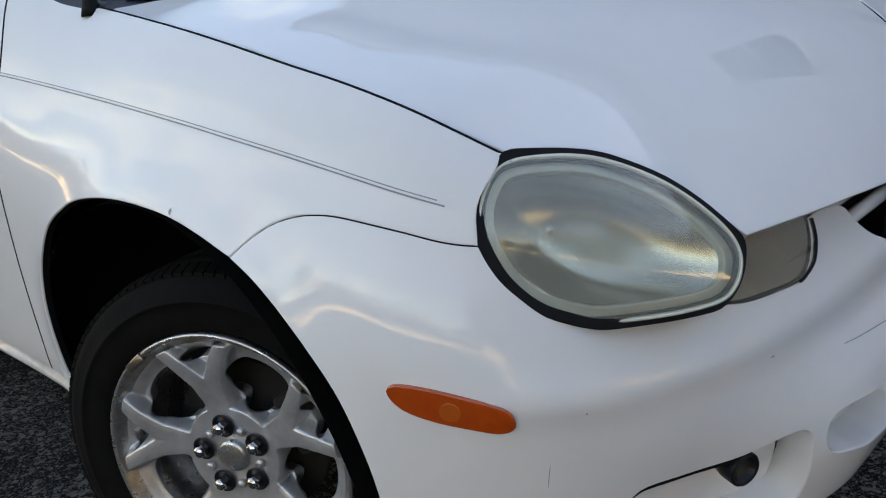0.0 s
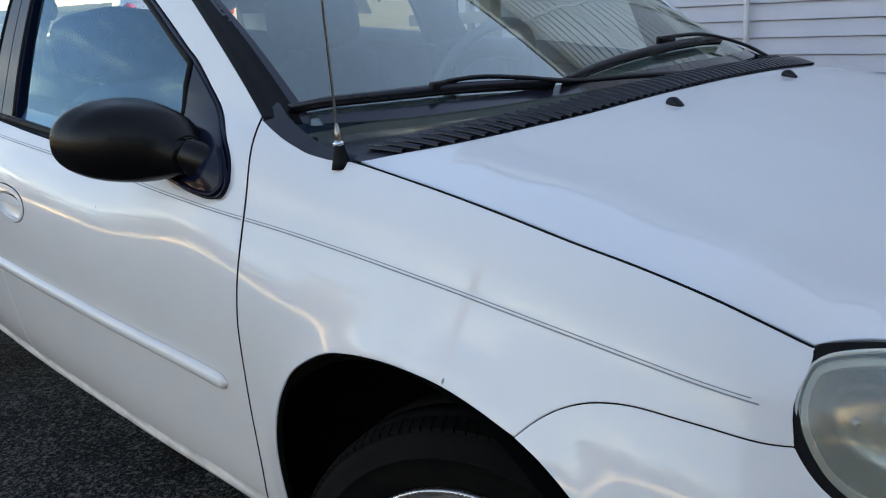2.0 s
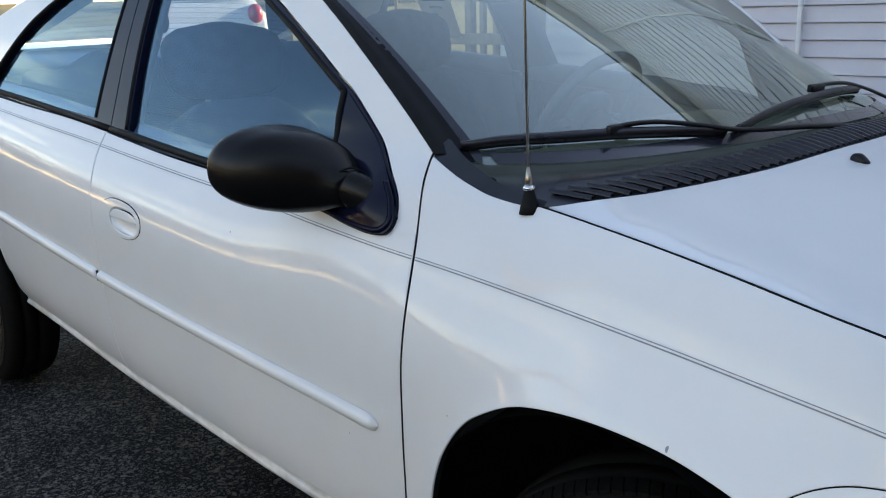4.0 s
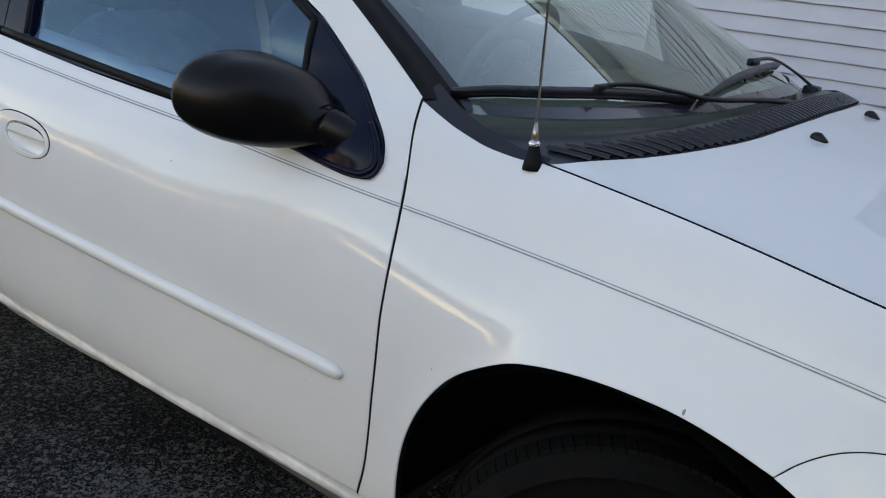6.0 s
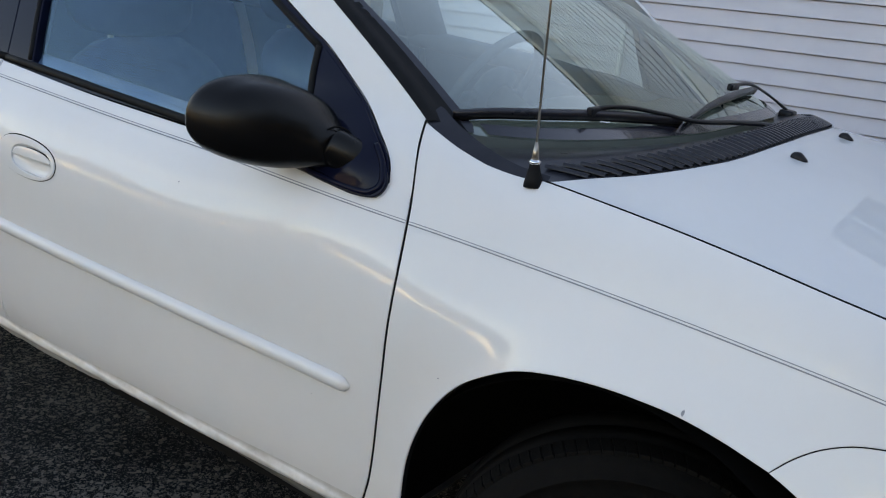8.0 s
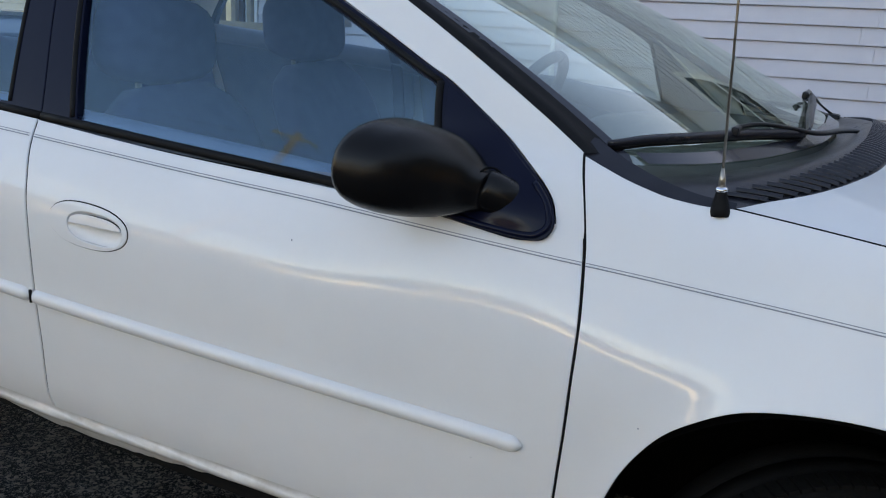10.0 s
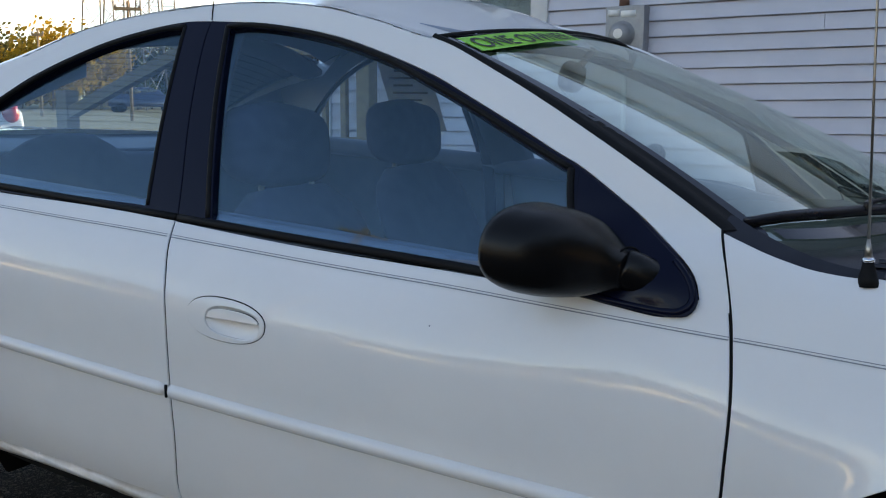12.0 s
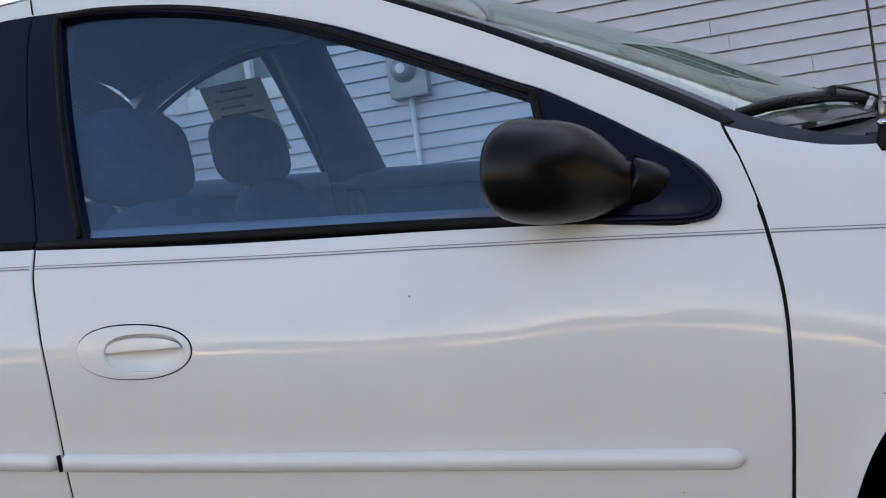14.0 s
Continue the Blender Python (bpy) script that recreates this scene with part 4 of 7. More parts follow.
# door fittings: pinstripes, rub mouldings, handles
def strip(name, line, half, lift, mat, parent, label="", domed=0.0):
    """A strip laid along the side: half its height, lifted off the skin."""
    bm = bmesh.new()
    rows = []
    n = len(line)
    cs = (-1, -0.92, -0.6, 0, 0.6, 0.92, 1) if domed else (-1, 1)
    for i, (s, z) in enumerate(line):
        t = i / (n - 1)
        k = 1.0
        if domed:
            e = min(i, n - 1 - i) * abs(line[1][0] - line[0][0]) if (i < n / 2) == (line[0][0] > line[-1][0]) else 9
            k = math.sqrt(max(1 - max(0, 1 - e / (half * 1.5)) ** 2, 0.02))
        rows.append([bm.verts.new(side(s, z + c * half * k, -(lift + domed * k * (1 - abs(c) ** 3.5)))) for c in cs])
    for r0, r1 in zip(rows[:-1], rows[1:]):
        for i in range(len(cs) - 1):
            bm.faces.new((r0[i], r0[i + 1], r1[i + 1], r1[i]))
    bmesh.ops.recalc_face_normals(bm, faces=bm.faces)
    return part(name, bm, mat, parent, label)


stripe_z = rounded_curve([-2.6, -1.9, -1.55, -1.2, -0.85, -0.6, -0.42, -0.25, -0.1, 0.015, 0.13, 0.235, 0.325, 0.405, 0.466], [0.842, 0.850, 0.8545, 0.8545, 0.857, 0.859, 0.858, 0.856, 0.857, 0.8565, 0.854, 0.850, 0.8425, 0.831, 0.8205], 0.04)
for a, b, owner in ((-2.45, -1.551, rear_door), (-1.543, -0.427, front_door), (-0.4205, 0.466, fender)):
    for off, w in ((0.0019, 0.0006), (-0.0021, 0.0009)):
        bb = b - (0.01 if off > 0 and owner is fender else 0)
        strip("pinstripe", [(s, stripe_z(s) + off) for s in np.linspace(a, bb, 60)], w, 0.0009, STRIPE, owner, "thin grey pinstripe")
mould_z = curve_through([-2.4, -1.48, -1.2, -0.86, -0.55, -0.46], [0.543, 0.550, 0.5535, 0.5585, 0.561, 0.5615])
strip("rub_moulding", [(s, mould_z(s)) for s in np.linspace(-0.4645, -1.480, 120)], 0.0155, 0.001, PAINT, front_door, "white rub moulding", domed=0.0125)
strip("rub_moulding", [(s, mould_z(s)) for s in np.linspace(-2.18, -1.492, 90)][::-1], 0.0155, 0.001, PAINT, rear_door, "white rub moulding", domed=0.0125)
part("moulding_end", tube(bmesh.new(), [side(-1.4905, mould_z(-1.49) + k, -0.006) for k in (-0.013, 0, 0.013)], 0.0032, 8), RUBBER, rear_door, "dark end of the rub moulding")

for owner, s0 in ((front_door, -1.340), (rear_door, -2.30)):
    ring = [(s0 + 0.0965 * math.copysign(abs(math.cos(a)) ** 0.86, math.cos(a)), 0.7265 + 0.0405 * math.copysign(abs(math.sin(a)) ** 0.9, math.sin(a)) * (1 + 0.06 * math.cos(a + 2.4))) for a in np.linspace(0, 2 * math.pi, 64, endpoint=False)]
    scoop = [(s0 + 0.018 + 0.067 * math.copysign(abs(math.cos(a)) ** 0.8, math.cos(a)), 0.724 + (0.028 if math.sin(a) > 0 else 0.029) * math.copysign(abs(math.sin(a)) ** 0.8, math.sin(a))) for a in np.linspace(0, 2 * math.pi, 56, endpoint=False)]
    handle = panel("door_handle", ring, lambda s, z: side(s, z, -0.0035), PAINT, owner, "white pull handle in an oval bezel", holes=[scoop], step=0.009, depth=0.006, gap=0.0, hole_depth=0.012)
    line_ = [side(p[0], p[1], 0.0002) for p in ring + ring[:1]]
    part("bezel_gap", tube(bmesh.new(), line_, 0.0015, 6), GAP, handle, "thin dark gap round the bezel")

    def bowl(s, z, c=(s0 + 0.018, 0.723)):
        r = min(math.hypot((s - c[0]) / 0.067, (z - c[1]) / 0.032), 1)
        return side(s, z, 0.0135 * math.sqrt(max(1 - r**2.5, 0)) - 0.001)

    panel("cup", scoop, bowl, PAINT, handle, "white scooped cup", step=0.006, gap=-0.002, sheet=True)
    grip = [(s0 + 0.018 + 0.0655 * math.copysign(abs(math.cos(a)) ** 0.8, math.cos(a)), max(0.723 + 0.0245 * math.copysign(abs(math.sin(a)) ** 0.8, math.sin(a)), 0.7265 + 0.004 * math.cos(a))) for a in np.linspace(0, 2 * math.pi, 60, endpoint=False)]
    panel("grip", grip, lambda s, z: side(s, z, -0.003), PAINT, handle, "white pull grip", step=0.007, depth=0.012, gap=0.0009)

# stone chips and specks in the paint
for owner, s_, z_, w_, h_ in ((fender, 0.072, 0.757, 0.0022, 0.004), (front_door, -0.908, 0.792, 0.0016, 0.0016), (fender, -0.297, 0.651, 0.0015, 0.001), (front_door, -0.546, 0.513, 0.0012, 0.001), (bumper, 0.636, 0.603, 0.0012, 0.0014), (bumper, 0.933, 0.593, 0.004, 0.0006), (bumper, 0.6, 0.52, 0.0005, 0.018)):
    panel("paint_chip", [(s_ + w_ * math.cos(a), z_ + h_ * math.sin(a) + 0.3 * w_ * math.sin(2 * a)) for a in np.linspace(0, 2 * math.pi, 10, endpoint=False)], lambda s, z: side(s, z, -0.0004), STRIPE, owner, "small grey stone chip in the paint", step=0.002, gap=0.0, sheet=True)
# a grey strip draws the fold; the skin itself stays smooth
strip("bumper_fold", [(s, 0.5575 - 0.1 * (s - 1.105)) for s in np.linspace(1.105, 1.26, 20)], 0.0006, 0.0006, STRIPE, bumper, "thin grey line drawn for a fold in the bumper")

# door mirror on its black corner panel
bm = bmesh.new()
stations = [(-0.806, -0.060, 0.968, 0.060, 0.045), (-0.804, -0.060, 0.968, 0.086, 0.060), (-0.795, -0.060, 0.967, 0.099, 0.068), (-0.775, -0.058, 0.966, 0.106, 0.073), (-0.745, -0.052, 0.963, 0.104, 0.0735), (-0.71, -0.042, 0.961, 0.098, 0.0715), (-0.675, -0.024, 0.957, 0.084, 0.0645), (-0.645, -0.004, 0.951, 0.061, 0.0505), (-0.622, 0.012, 0.945, 0.040, 0.038), (-0.600, 0.026, 0.940, 0.030, 0.029)]
stations = [(-0.596 + (x + 0.600) * 0.82, y * 0.86 + 0.004, z - 0.009, w * 0.93, h * 0.95) for x, y, z, w, h in stations]
rows = []
line = glide([s[:3] for s in stations], 5)
wide = [p.x for p in glide([(s[3], s[4], 0) for s in stations], 5)]
tall = [p.y for p in glide([(s[3], s[4], 0) for s in stations], 5)]
for p, w, h in zip(line, wide, tall):
    rows.append([bm.verts.new((p.x + 0.25 * w * math.cos(a) * 0.5, p.y + w * math.copysign(abs(math.cos(a)) ** 0.9, math.cos(a)), p.z + h * math.copysign(abs(math.sin(a)) ** 0.88, math.sin(a)) * (1.0 if math.sin(a) > 0 else 0.92))) for a in np.linspace(0, 2 * math.pi, 40, endpoint=False)])
for r0, r1 in zip(rows[:-1], rows[1:]):
    for i in range(40):
        bm.faces.new((r0[i], r0[(i + 1) % 40], r1[(i + 1) % 40], r1[i]))
bm.faces.new(rows[0])
bm.faces.new(rows[-1])
bmesh.ops.recalc_face_normals(bm, faces=bm.faces)
fold_at = Vector((-0.6, 0.025, 0.94))
MIRROR_SET = Matrix.Translation(fold_at + Vector((0.008, 0.032, -0.003))) @ Euler((0, 0, -0.117)).to_matrix().to_4x4() @ Matrix.Diagonal((0.93, 1.115, 1.03, 1)) @ Matrix.Translation(-fold_at)
bmesh.ops.transform(bm, matrix=MIRROR_SET, verts=bm.verts)
mirror = part("door_mirror", bm, MIRROR_PLASTIC, car, "black grained plastic door mirror housing")
bm = bmesh.new()
neck = glide([(-0.600, 0.054, 0.936), (-0.575, 0.064, 0.926), (-0.550, 0.080, 0.914), (-0.530, 0.097, 0.904), (-0.512, 0.122, 0.895)], 5)
rows = []
for i, p in enumerate(neck):
    t = i / (len(neck) - 1)
    d = (neck[min(i + 1, len(neck) - 1)] - neck[max(i - 1, 0)]).normalized()
    across = d.cross(Vector((0, 0, 1))).normalized()
    rise = across.cross(d)
    w, h = 0.003 + 0.023 * math.sqrt(1 - t**2.2), 0.031 + 0.005 * math.sin(t * 3) - 0.020 * t * t
    rows.append([bm.verts.new(p + across * w * math.cos(a) + rise * h * math.sin(a)) for a in np.linspace(0, 2 * math.pi, 32, endpoint=False)])
for r0, r1 in zip(rows[:-1], rows[1:]):
    for i in range(32):
        bm.faces.new((r0[i], r0[(i + 1) % 32], r1[(i + 1) % 32], r1[i]))
bm.faces.new(rows[0])
bm.faces.new(rows[-1])
bmesh.ops.recalc_face_normals(bm, faces=bm.faces)
part("mirror_neck", bm, MIRROR_PLASTIC, mirror, "black neck of the mirror")
part("swivel_gap", tube(bmesh.new(), [MIRROR_SET @ Vector((-0.601 + 0.012 * math.cos(a), 0.025 + 0.0262 * math.cos(a), 0.940 + 0.0300 * math.sin(a))) for a in np.linspace(0, 2 * math.pi, 33)], 0.0018, 6), GAP, mirror)
part("mirror_glass", lathe([(0.0, 0.0), (0.055, 0.0), (0.058, 0.004)], 32, "z"), CHROME, mirror, "mirror glass").matrix_basis = MIRROR_SET @ Matrix.Translation((-0.7655, -0.048, 0.968)) @ Euler((0, radians(-90), 0)).to_matrix().to_4x4() @ Matrix.Diagonal((0.85, 1.4, 1, 1))
panel("mirror_corner_panel", outline([(-0.722, 1.070), (-0.643, 1.029), (-0.57, 0.987), (-0.520, 0.957), (-0.492, 0.931), (-0.479, 0.905), (-0.489, 0.882), (-0.518, 0.875)], [(-0.518, 0.875), (-0.61, 0.877), (-0.685, 0.882)], [(-0.685, 0.882), (-0.705, 0.97), (-0.722, 1.070)]), lambda x, z: green(x, z, -0.0085 - 0.014 * math.exp(-(((x + 0.553) / 0.06) ** 2 + ((z - 0.918) / 0.034) ** 2))), PILLAR, front_door, "smooth black corner panel under the mirror", step=0.012, gap=0.0, depth=0.012)
part("panel_lip", tube(bmesh.new(), [green(p.x, p.y, -0.010) for p in glide([(q[0], q[1], 0) for q in ((-0.526, 0.955), (-0.500, 0.931), (-0.488, 0.905), (-0.497, 0.889), (-0.522, 0.882), (-0.61, 0.883), (-0.68, 0.887))], 6)], 0.006, 8), PILLAR, front_door, "raised black border of the corner panel")

# side marker, head lamp, turn signal, fog lamp
marker_ring = [(p.x, p.y) for p in glide([(0.416, 0.623, 0), (0.420, 0.630, 0), (0.434, 0.633, 0), (0.464, 0.632, 0), (0.501, 0.627, 0), (0.532, 0.620, 0), (0.550, 0.612, 0), (0.558, 0.598, 0), (0.554, 0.588, 0), (0.539, 0.584, 0), (0.508, 0.588, 0), (0.47, 0.593, 0), (0.438, 0.601, 0), (0.422, 0.612, 0)], 5, True)]
marker = panel("side_marker", marker_ring, lambda s, z: side(s, z, -0.006), AMBER, bumper, "amber side marker lens", step=0.008, depth=0.008, gap=0.0)
panel("marker_lens_ring", [(0.4875 + 0.0125 * math.cos(a), 0.6085 + 0.0125 * math.sin(a)) for a in np.linspace(0, 2 * math.pi, 24, endpoint=False)], lambda s, z: side(s, z, -0.0068), material("dark_amber", (0.42, 0.07, 0.006), 0.3, coat=0.5, second=(0.55, 0.1, 0.01), scale=400), marker, "ribbed round lens in the amber marker", step=0.005, depth=0.002, gap=0.0)

LAMP_MID, LAMP_U, LAMP_V, LAMP_N = Vector((0.544, 0.218, 0.762)), Vector((0.609, 0.793, 0)), Vector((-0.361, 0.277, 0.89)), Vector((0.706, -0.542, 0.455))
LAMP_OUT = [(-0.081, 0.116), (-0.058, 0.118), (-0.013, 0.116), (0.025, 0.110), (0.063, 0.096), (0.101, 0.077), (0.138, 0.050), (0.168, 0.022), (0.183, 0.003), (0.180, -0.025), (0.169, -0.048), (0.150, -0.067), (0.129, -0.073), (0.082, -0.078), (0.030, -0.080), (0.004, -0.079), (-0.033, -0.069), (-0.063, -0.055), (-0.091, -0.031), (-0.108, -0.009), (-0.119, 0.016), (-0.122, 0.043), (-0.118, 0.070), (-0.104, 0.097)]
LAMP_IN = [(-0.075, 0.106), (-0.046, 0.109), (-0.008, 0.108), (0.024, 0.102), (0.062, 0.088), (0.100, 0.068), (0.137, 0.040), (0.164, 0.013), (0.175, -0.009), (0.173, -0.031), (0.163, -0.049), (0.144, -0.062), (0.096, -0.070), (0.044, -0.073), (0.005, -0.073), (-0.032, -0.063), (-0.062, -0.049), (-0.088, -0.025), (-0.102, -0.003), (-0.112, 0.022), (-0.115, 0.043), (-0.110, 0.070), (-0.094, 0.096)]


def lamp_at(u, v, rise=0.0):
    return LAMP_MID + LAMP_U * u + LAMP_V * v + LAMP_N * rise


def lamp_dome(u, v):
    r = min(((u - 0.034) / 0.142) ** 2 + ((v - 0.016 + 0.28 * (u - 0.034)) / 0.088) ** 2, 1.15)
    return 0.026 * (1 - r) + 0.004


lamp_ring = [(p.x, p.y) for p in glide([(*q, 0) for q in LAMP_OUT], 5, True)]
lens_ring = [(p.x, p.y) for p in glide([(*q, 0) for q in LAMP_IN], 5, True)]
lamp = panel("headlamp", lamp_ring, lambda u, v: lamp_at(u, v, 0.0025 + 0.35 * lamp_dome(u, v)), RUBBER, car, "hazed oval headlamp with yellowed lens in a black gasket", holes=[list(map(tuple, shrink(np.array(lens_ring), 0.003)))], step=0.012, gap=-0.002, depth=0.05, hole_depth=0.03, out=LAMP_N)
RIM_IN = list(map(tuple, shrink(np.array(lens_ring), 0.017)))
part("lens_rim", tube(bmesh.new(), [lamp_at(u, v, lamp_dome(u, v) - 0.001) for u, v in lens_ring + lens_ring[:1]], 0.0028, 8), LAMP_RIM, lamp, "cloudy yellowed rim of the lens")
panel("lamp_bezel", lens_ring, lambda u, v: lamp_at(u, v, -0.006 + 0.4 * lamp_dome(u, v)), material("pale_lamp_bezel", (0.62, 0.63, 0.60), 0.3, metal=0.5, second=(0.54, 0.54, 0.48), scale=14), lamp, "pale silver bezel behind the lens", holes=[RIM_IN], step=0.008, gap=0.001, depth=0.002, hole_depth=0.012, out=LAMP_N)
lens = panel("lamp_lens", lens_ring, lambda u, v: lamp_at(u, v, lamp_dome(u, v) + 0.001), LAMP_LENS, lamp, "hazed clear plastic lens", step=0.012, gap=0.001, sheet=True, out=LAMP_N)
lens.visible_shadow = False


def reflector(u, v):
    r = min(((u - 0.032) / 0.146) ** 2 + ((v - 0.016 + 0.28 * (u - 0.032)) / 0.092) ** 2, 1)
    return lamp_at(u, v, -0.012 - 0.055 * ease(0, 1, 1 - r) ** 0.8)


panel("lamp_bowl", lens_ring, reflector, REFLECTOR, lamp, "silvered bowl behind the lens", step=0.006, gap=0.0, sheet=True, out=LAMP_N)
bm = bmesh.new()
ball(bm, lamp_at(-0.025, 0.034, -0.045), (0.006, 0.006, 0.006), 20, 14)
part("bulb_cap", bm, REFLECTOR, lamp, "round bulb shield")
SIGNAL = outline([(0.872, 0.673), (0.916, 0.668), (0.98, 0.664), (1.038, 0.662), (1.071, 0.673), (1.087, 0.693), (1.091, 0.722)], [(1.091, 0.722), (1.0, 0.738), (0.93, 0.750), (0.90, 0.755)], [(0.90, 0.755), (0.868, 0.72), (0.872, 0.673)])
signal = panel("turn_signal", SIGNAL, lambda s, z: side(s, z, -0.004), SIGNAL_LENS, bumper, "clear ribbed turn signal lens", step=0.012, gap=-0.004, sheet=True, out=(0.8, -0.5, 0.2))
signal.visible_shadow = False
panel("signal_bowl", SIGNAL, lambda s, z: side(s, z, 0.006 + 0.0012 * math.sin(s * 1150) * math.sin(z * 1000)), SIGNAL_BACK, signal, "ribbed grey backing", step=0.0016, gap=-0.003, sheet=True, out=(0.8, -0.5, 0.2))
part("signal_gasket", tube(bmesh.new(), [side(p.x, p.y, -0.003) for p in glide([(1.03, 0.659, 0), (1.046, 0.661, 0), (1.079, 0.671, 0), (1.095, 0.692, 0), (1.097, 0.722, 0)], 6)], 0.0028, 8), RUBBER, signal)
for k, (r0, mat_, nm, tag) in enumerate((((0.034, 0.040), TRIM, "fog_lamp", "small round black fog lamp"),)):
    # black bar paints the shadow under the recess's upper edge
    part("fog_recess_shade", tube(bmesh.new(), [side(p.x, p.y, 0.006) for p in glide([(0.712, 0.466, 0), (0.736, 0.4745, 0), (0.80, 0.474, 0), (0.86, 0.472, 0)], 6)], 0.0055, 8), GAP, bumper, "black bar that paints the shadow above the fog lamp")
    at = side(0.893, 0.450, 0.010)
    fog = part(nm, lathe([(0.0, 0.05), (0.030, 0.045), (0.036, 0.02), (0.036, -0.012), (0.033, -0.016), (0.028, -0.012), (0.027, 0.0), (0.0, 0.006)], 40, "z"), mat_, bumper, tag)
    fog.matrix_basis = Matrix.Translation(at) @ Vector((0.93, -0.36, 0.0)).to_track_quat("-Z", "Y").to_matrix().to_4x4() @ Matrix.Scale(0.66, 4)
    part("fog_lens", lathe([(0.0, -0.006), (0.02, -0.004), (0.027, 0.0)], 32, "z"), SIGNAL_LENS, fog, "clear round fog lamp lens")
    part("fog_bowl", lathe([(0.0, 0.012), (0.016, 0.008), (0.027, 0.001)], 32, "z"), CHROME, fog)

# grille between the lamps
bm = bmesh.new()
for u0, z0, h in ((0, 0.665, 0.02), (0, 0.70, 0.016)):
    pts = [side(s, z0, 0.03) for s in np.linspace(1.15, S_END - 0.003, 16)]
    pts += [Vector((p.x, 2 * MID - p.y, p.z)) for p in pts[::-1]]
    tube(bm, pts, h * 0.6, 8)
part("grille_bar", bm, PAINT, bumper, "white bars of the grille")
# solid black box stands in for the shade behind the bars
bm = bmesh.new()
box(bm, (0.50, 0.35, 0.50), (0.60, 2 * MID - 0.35, 0.735), 0.02)
part("grille_back", bm, GAP, bumper, "black box standing in for the shaded space behind the grille")


# ---- wheels ----
def wheel_face(r, a):
    """Depth of the spoke face, out of the wheel where negative."""
    return 0.004 * ease(0.06, 0.02, r) - 0.022 * ease(0.06, 0.19, r)


def make_wheel(at, steer):
    HOLES = []
    lugs = [radians(106 + 72 * k) for k in range(5)]
    for a0 in lugs:
        big = [(0.084, -8), (0.092, -16), (0.118, -20), (0.146, -19), (0.164, -12), (0.168, 0), (0.164, 12), (0.146, 19), (0.118, 20), (0.092, 16), (0.084, 8)]
        HOLES.append([(r * math.cos(a0 + radians(36 + d)), r * math.sin(a0 + radians(36 + d))) for r, d in big])
        small = [(0.158, -3), (0.163, -7), (0.172, -8.5), (0.176, -4), (0.1765, 0), (0.176, 4), (0.172, 8.5), (0.163, 7), (0.158, 3)]
        HOLES.append([(r * math.cos(a0 + radians(d)), r * math.sin(a0 + radians(d))) for r, d in small])
    HOLES = [[(p.x, p.y) for p in glide([(*q, 0) for q in h], 4, True)] for h in HOLES]
    disc = [(0.1885 * math.cos(a), 0.1885 * math.sin(a)) for a in np.linspace(0, 2 * math.pi, 120, endpoint=False)]
    arms = []
    for l in lugs:
        for sg in (-1, 1):
            run = [(0.06, 0), (0.092, 2.5), (0.125, 6.2), (0.16, 12.2), (0.195, 17.2)]
            arms.append(([(r * math.cos(l + sg * radians(d)), r * math.sin(l + sg * radians(d))) for r, d in run], l))

    def face(u, v):
        """Flat-topped forked spokes over a sunk floor."""
        r = math.hypot(u, v)
        best = 0.078 - r
        for run, l in arms:
            if u * math.cos(l) + v * math.sin(l) < 0.3 * r:
                continue
            for (ax, ay), (bx, by) in zip(run[:-1], run[1:]):
                t = min(max(((u - ax) * (bx - ax) + (v - ay) * (by - ay)) / ((bx - ax) ** 2 + (by - ay) ** 2), 0), 1)
                w = 0.0175 - 0.085 * max(math.hypot(ax + t * (bx - ax), ay + t * (by - ay)) - 0.09, 0)
                best = max(best, w - math.hypot(u - ax - t * (bx - ax), v - ay - t * (by - ay)))
        sunk = ease(-0.0005, 0.0095, -best)
        crown = 0.0014 * min(max(best / 0.008, 0), 1) if r > 0.085 else 0.0014
        return Vector((u, wheel_face(r, 0) + 0.026 * sunk * (1.0 - 0.4 * ease(0.168, 0.187, r)) - crown, v))

    rim = panel("wheel", disc, face, ALLOY, car, "silver alloy wheel with five paired spokes", holes=HOLES, step=0.0028 if steer else 0.006, gap=0.0, depth=0.03, hole_depth=0.022, out=(0, -1, 0))
    rim.matrix_basis = Matrix.Translation(at) @ Euler((radians(-2.7 if steer else 0), 0, radians(steer))).to_matrix().to_4x4()
    part("rim_barrel", lathe([(0.186, -0.006), (0.192, -0.014), (0.197, -0.021), (0.2025, -0.025), (0.2055, -0.022), (0.2045, -0.012), (0.195, -0.006), (0.188, 0.01), (0.178, 0.03), (0.176, 0.10), (0.19, 0.118), (0.20, 0.12), (0.20, 0.128), (0.17, 0.12), (0.165, 0.03), (0.174, 0.004), (0.186, -0.006)], 96), ALLOY_EDGE, rim, "worn machined rim edge")
    part("tyre", lathe([(r, y + 0.043) for r, y in ((0.2045, -0.055), (0.209, -0.060), (0.220, -0.0655), (0.238, -0.068), (0.252, -0.0682), (0.253, -0.0694), (0.256, -0.0694), (0.257, -0.068), (0.272, -0.0645), (0.284, -0.057), (0.291, -0.048), (0.2945, -0.040), (0.2962, -0.020), (0.290, -0.019), (0.290, -0.011), (0.297, -0.010), (0.2975, 0.025), (0.291, 0.026), (0.291, 0.034), (0.297, 0.035), (0.2965, 0.070), (0.294, 0.088), (0.287, 0.099), (0.27, 0.108), (0.24, 0.112), (0.21, 0.104), (0.2, 0.09))], 160), TYRE, rim, "dusty black tyre")
    bm = bmesh.new()
    box(bm, (-0.004, -0.0150, -0.0076), (0.0030, 0.0185, 0.0076), 0.001)
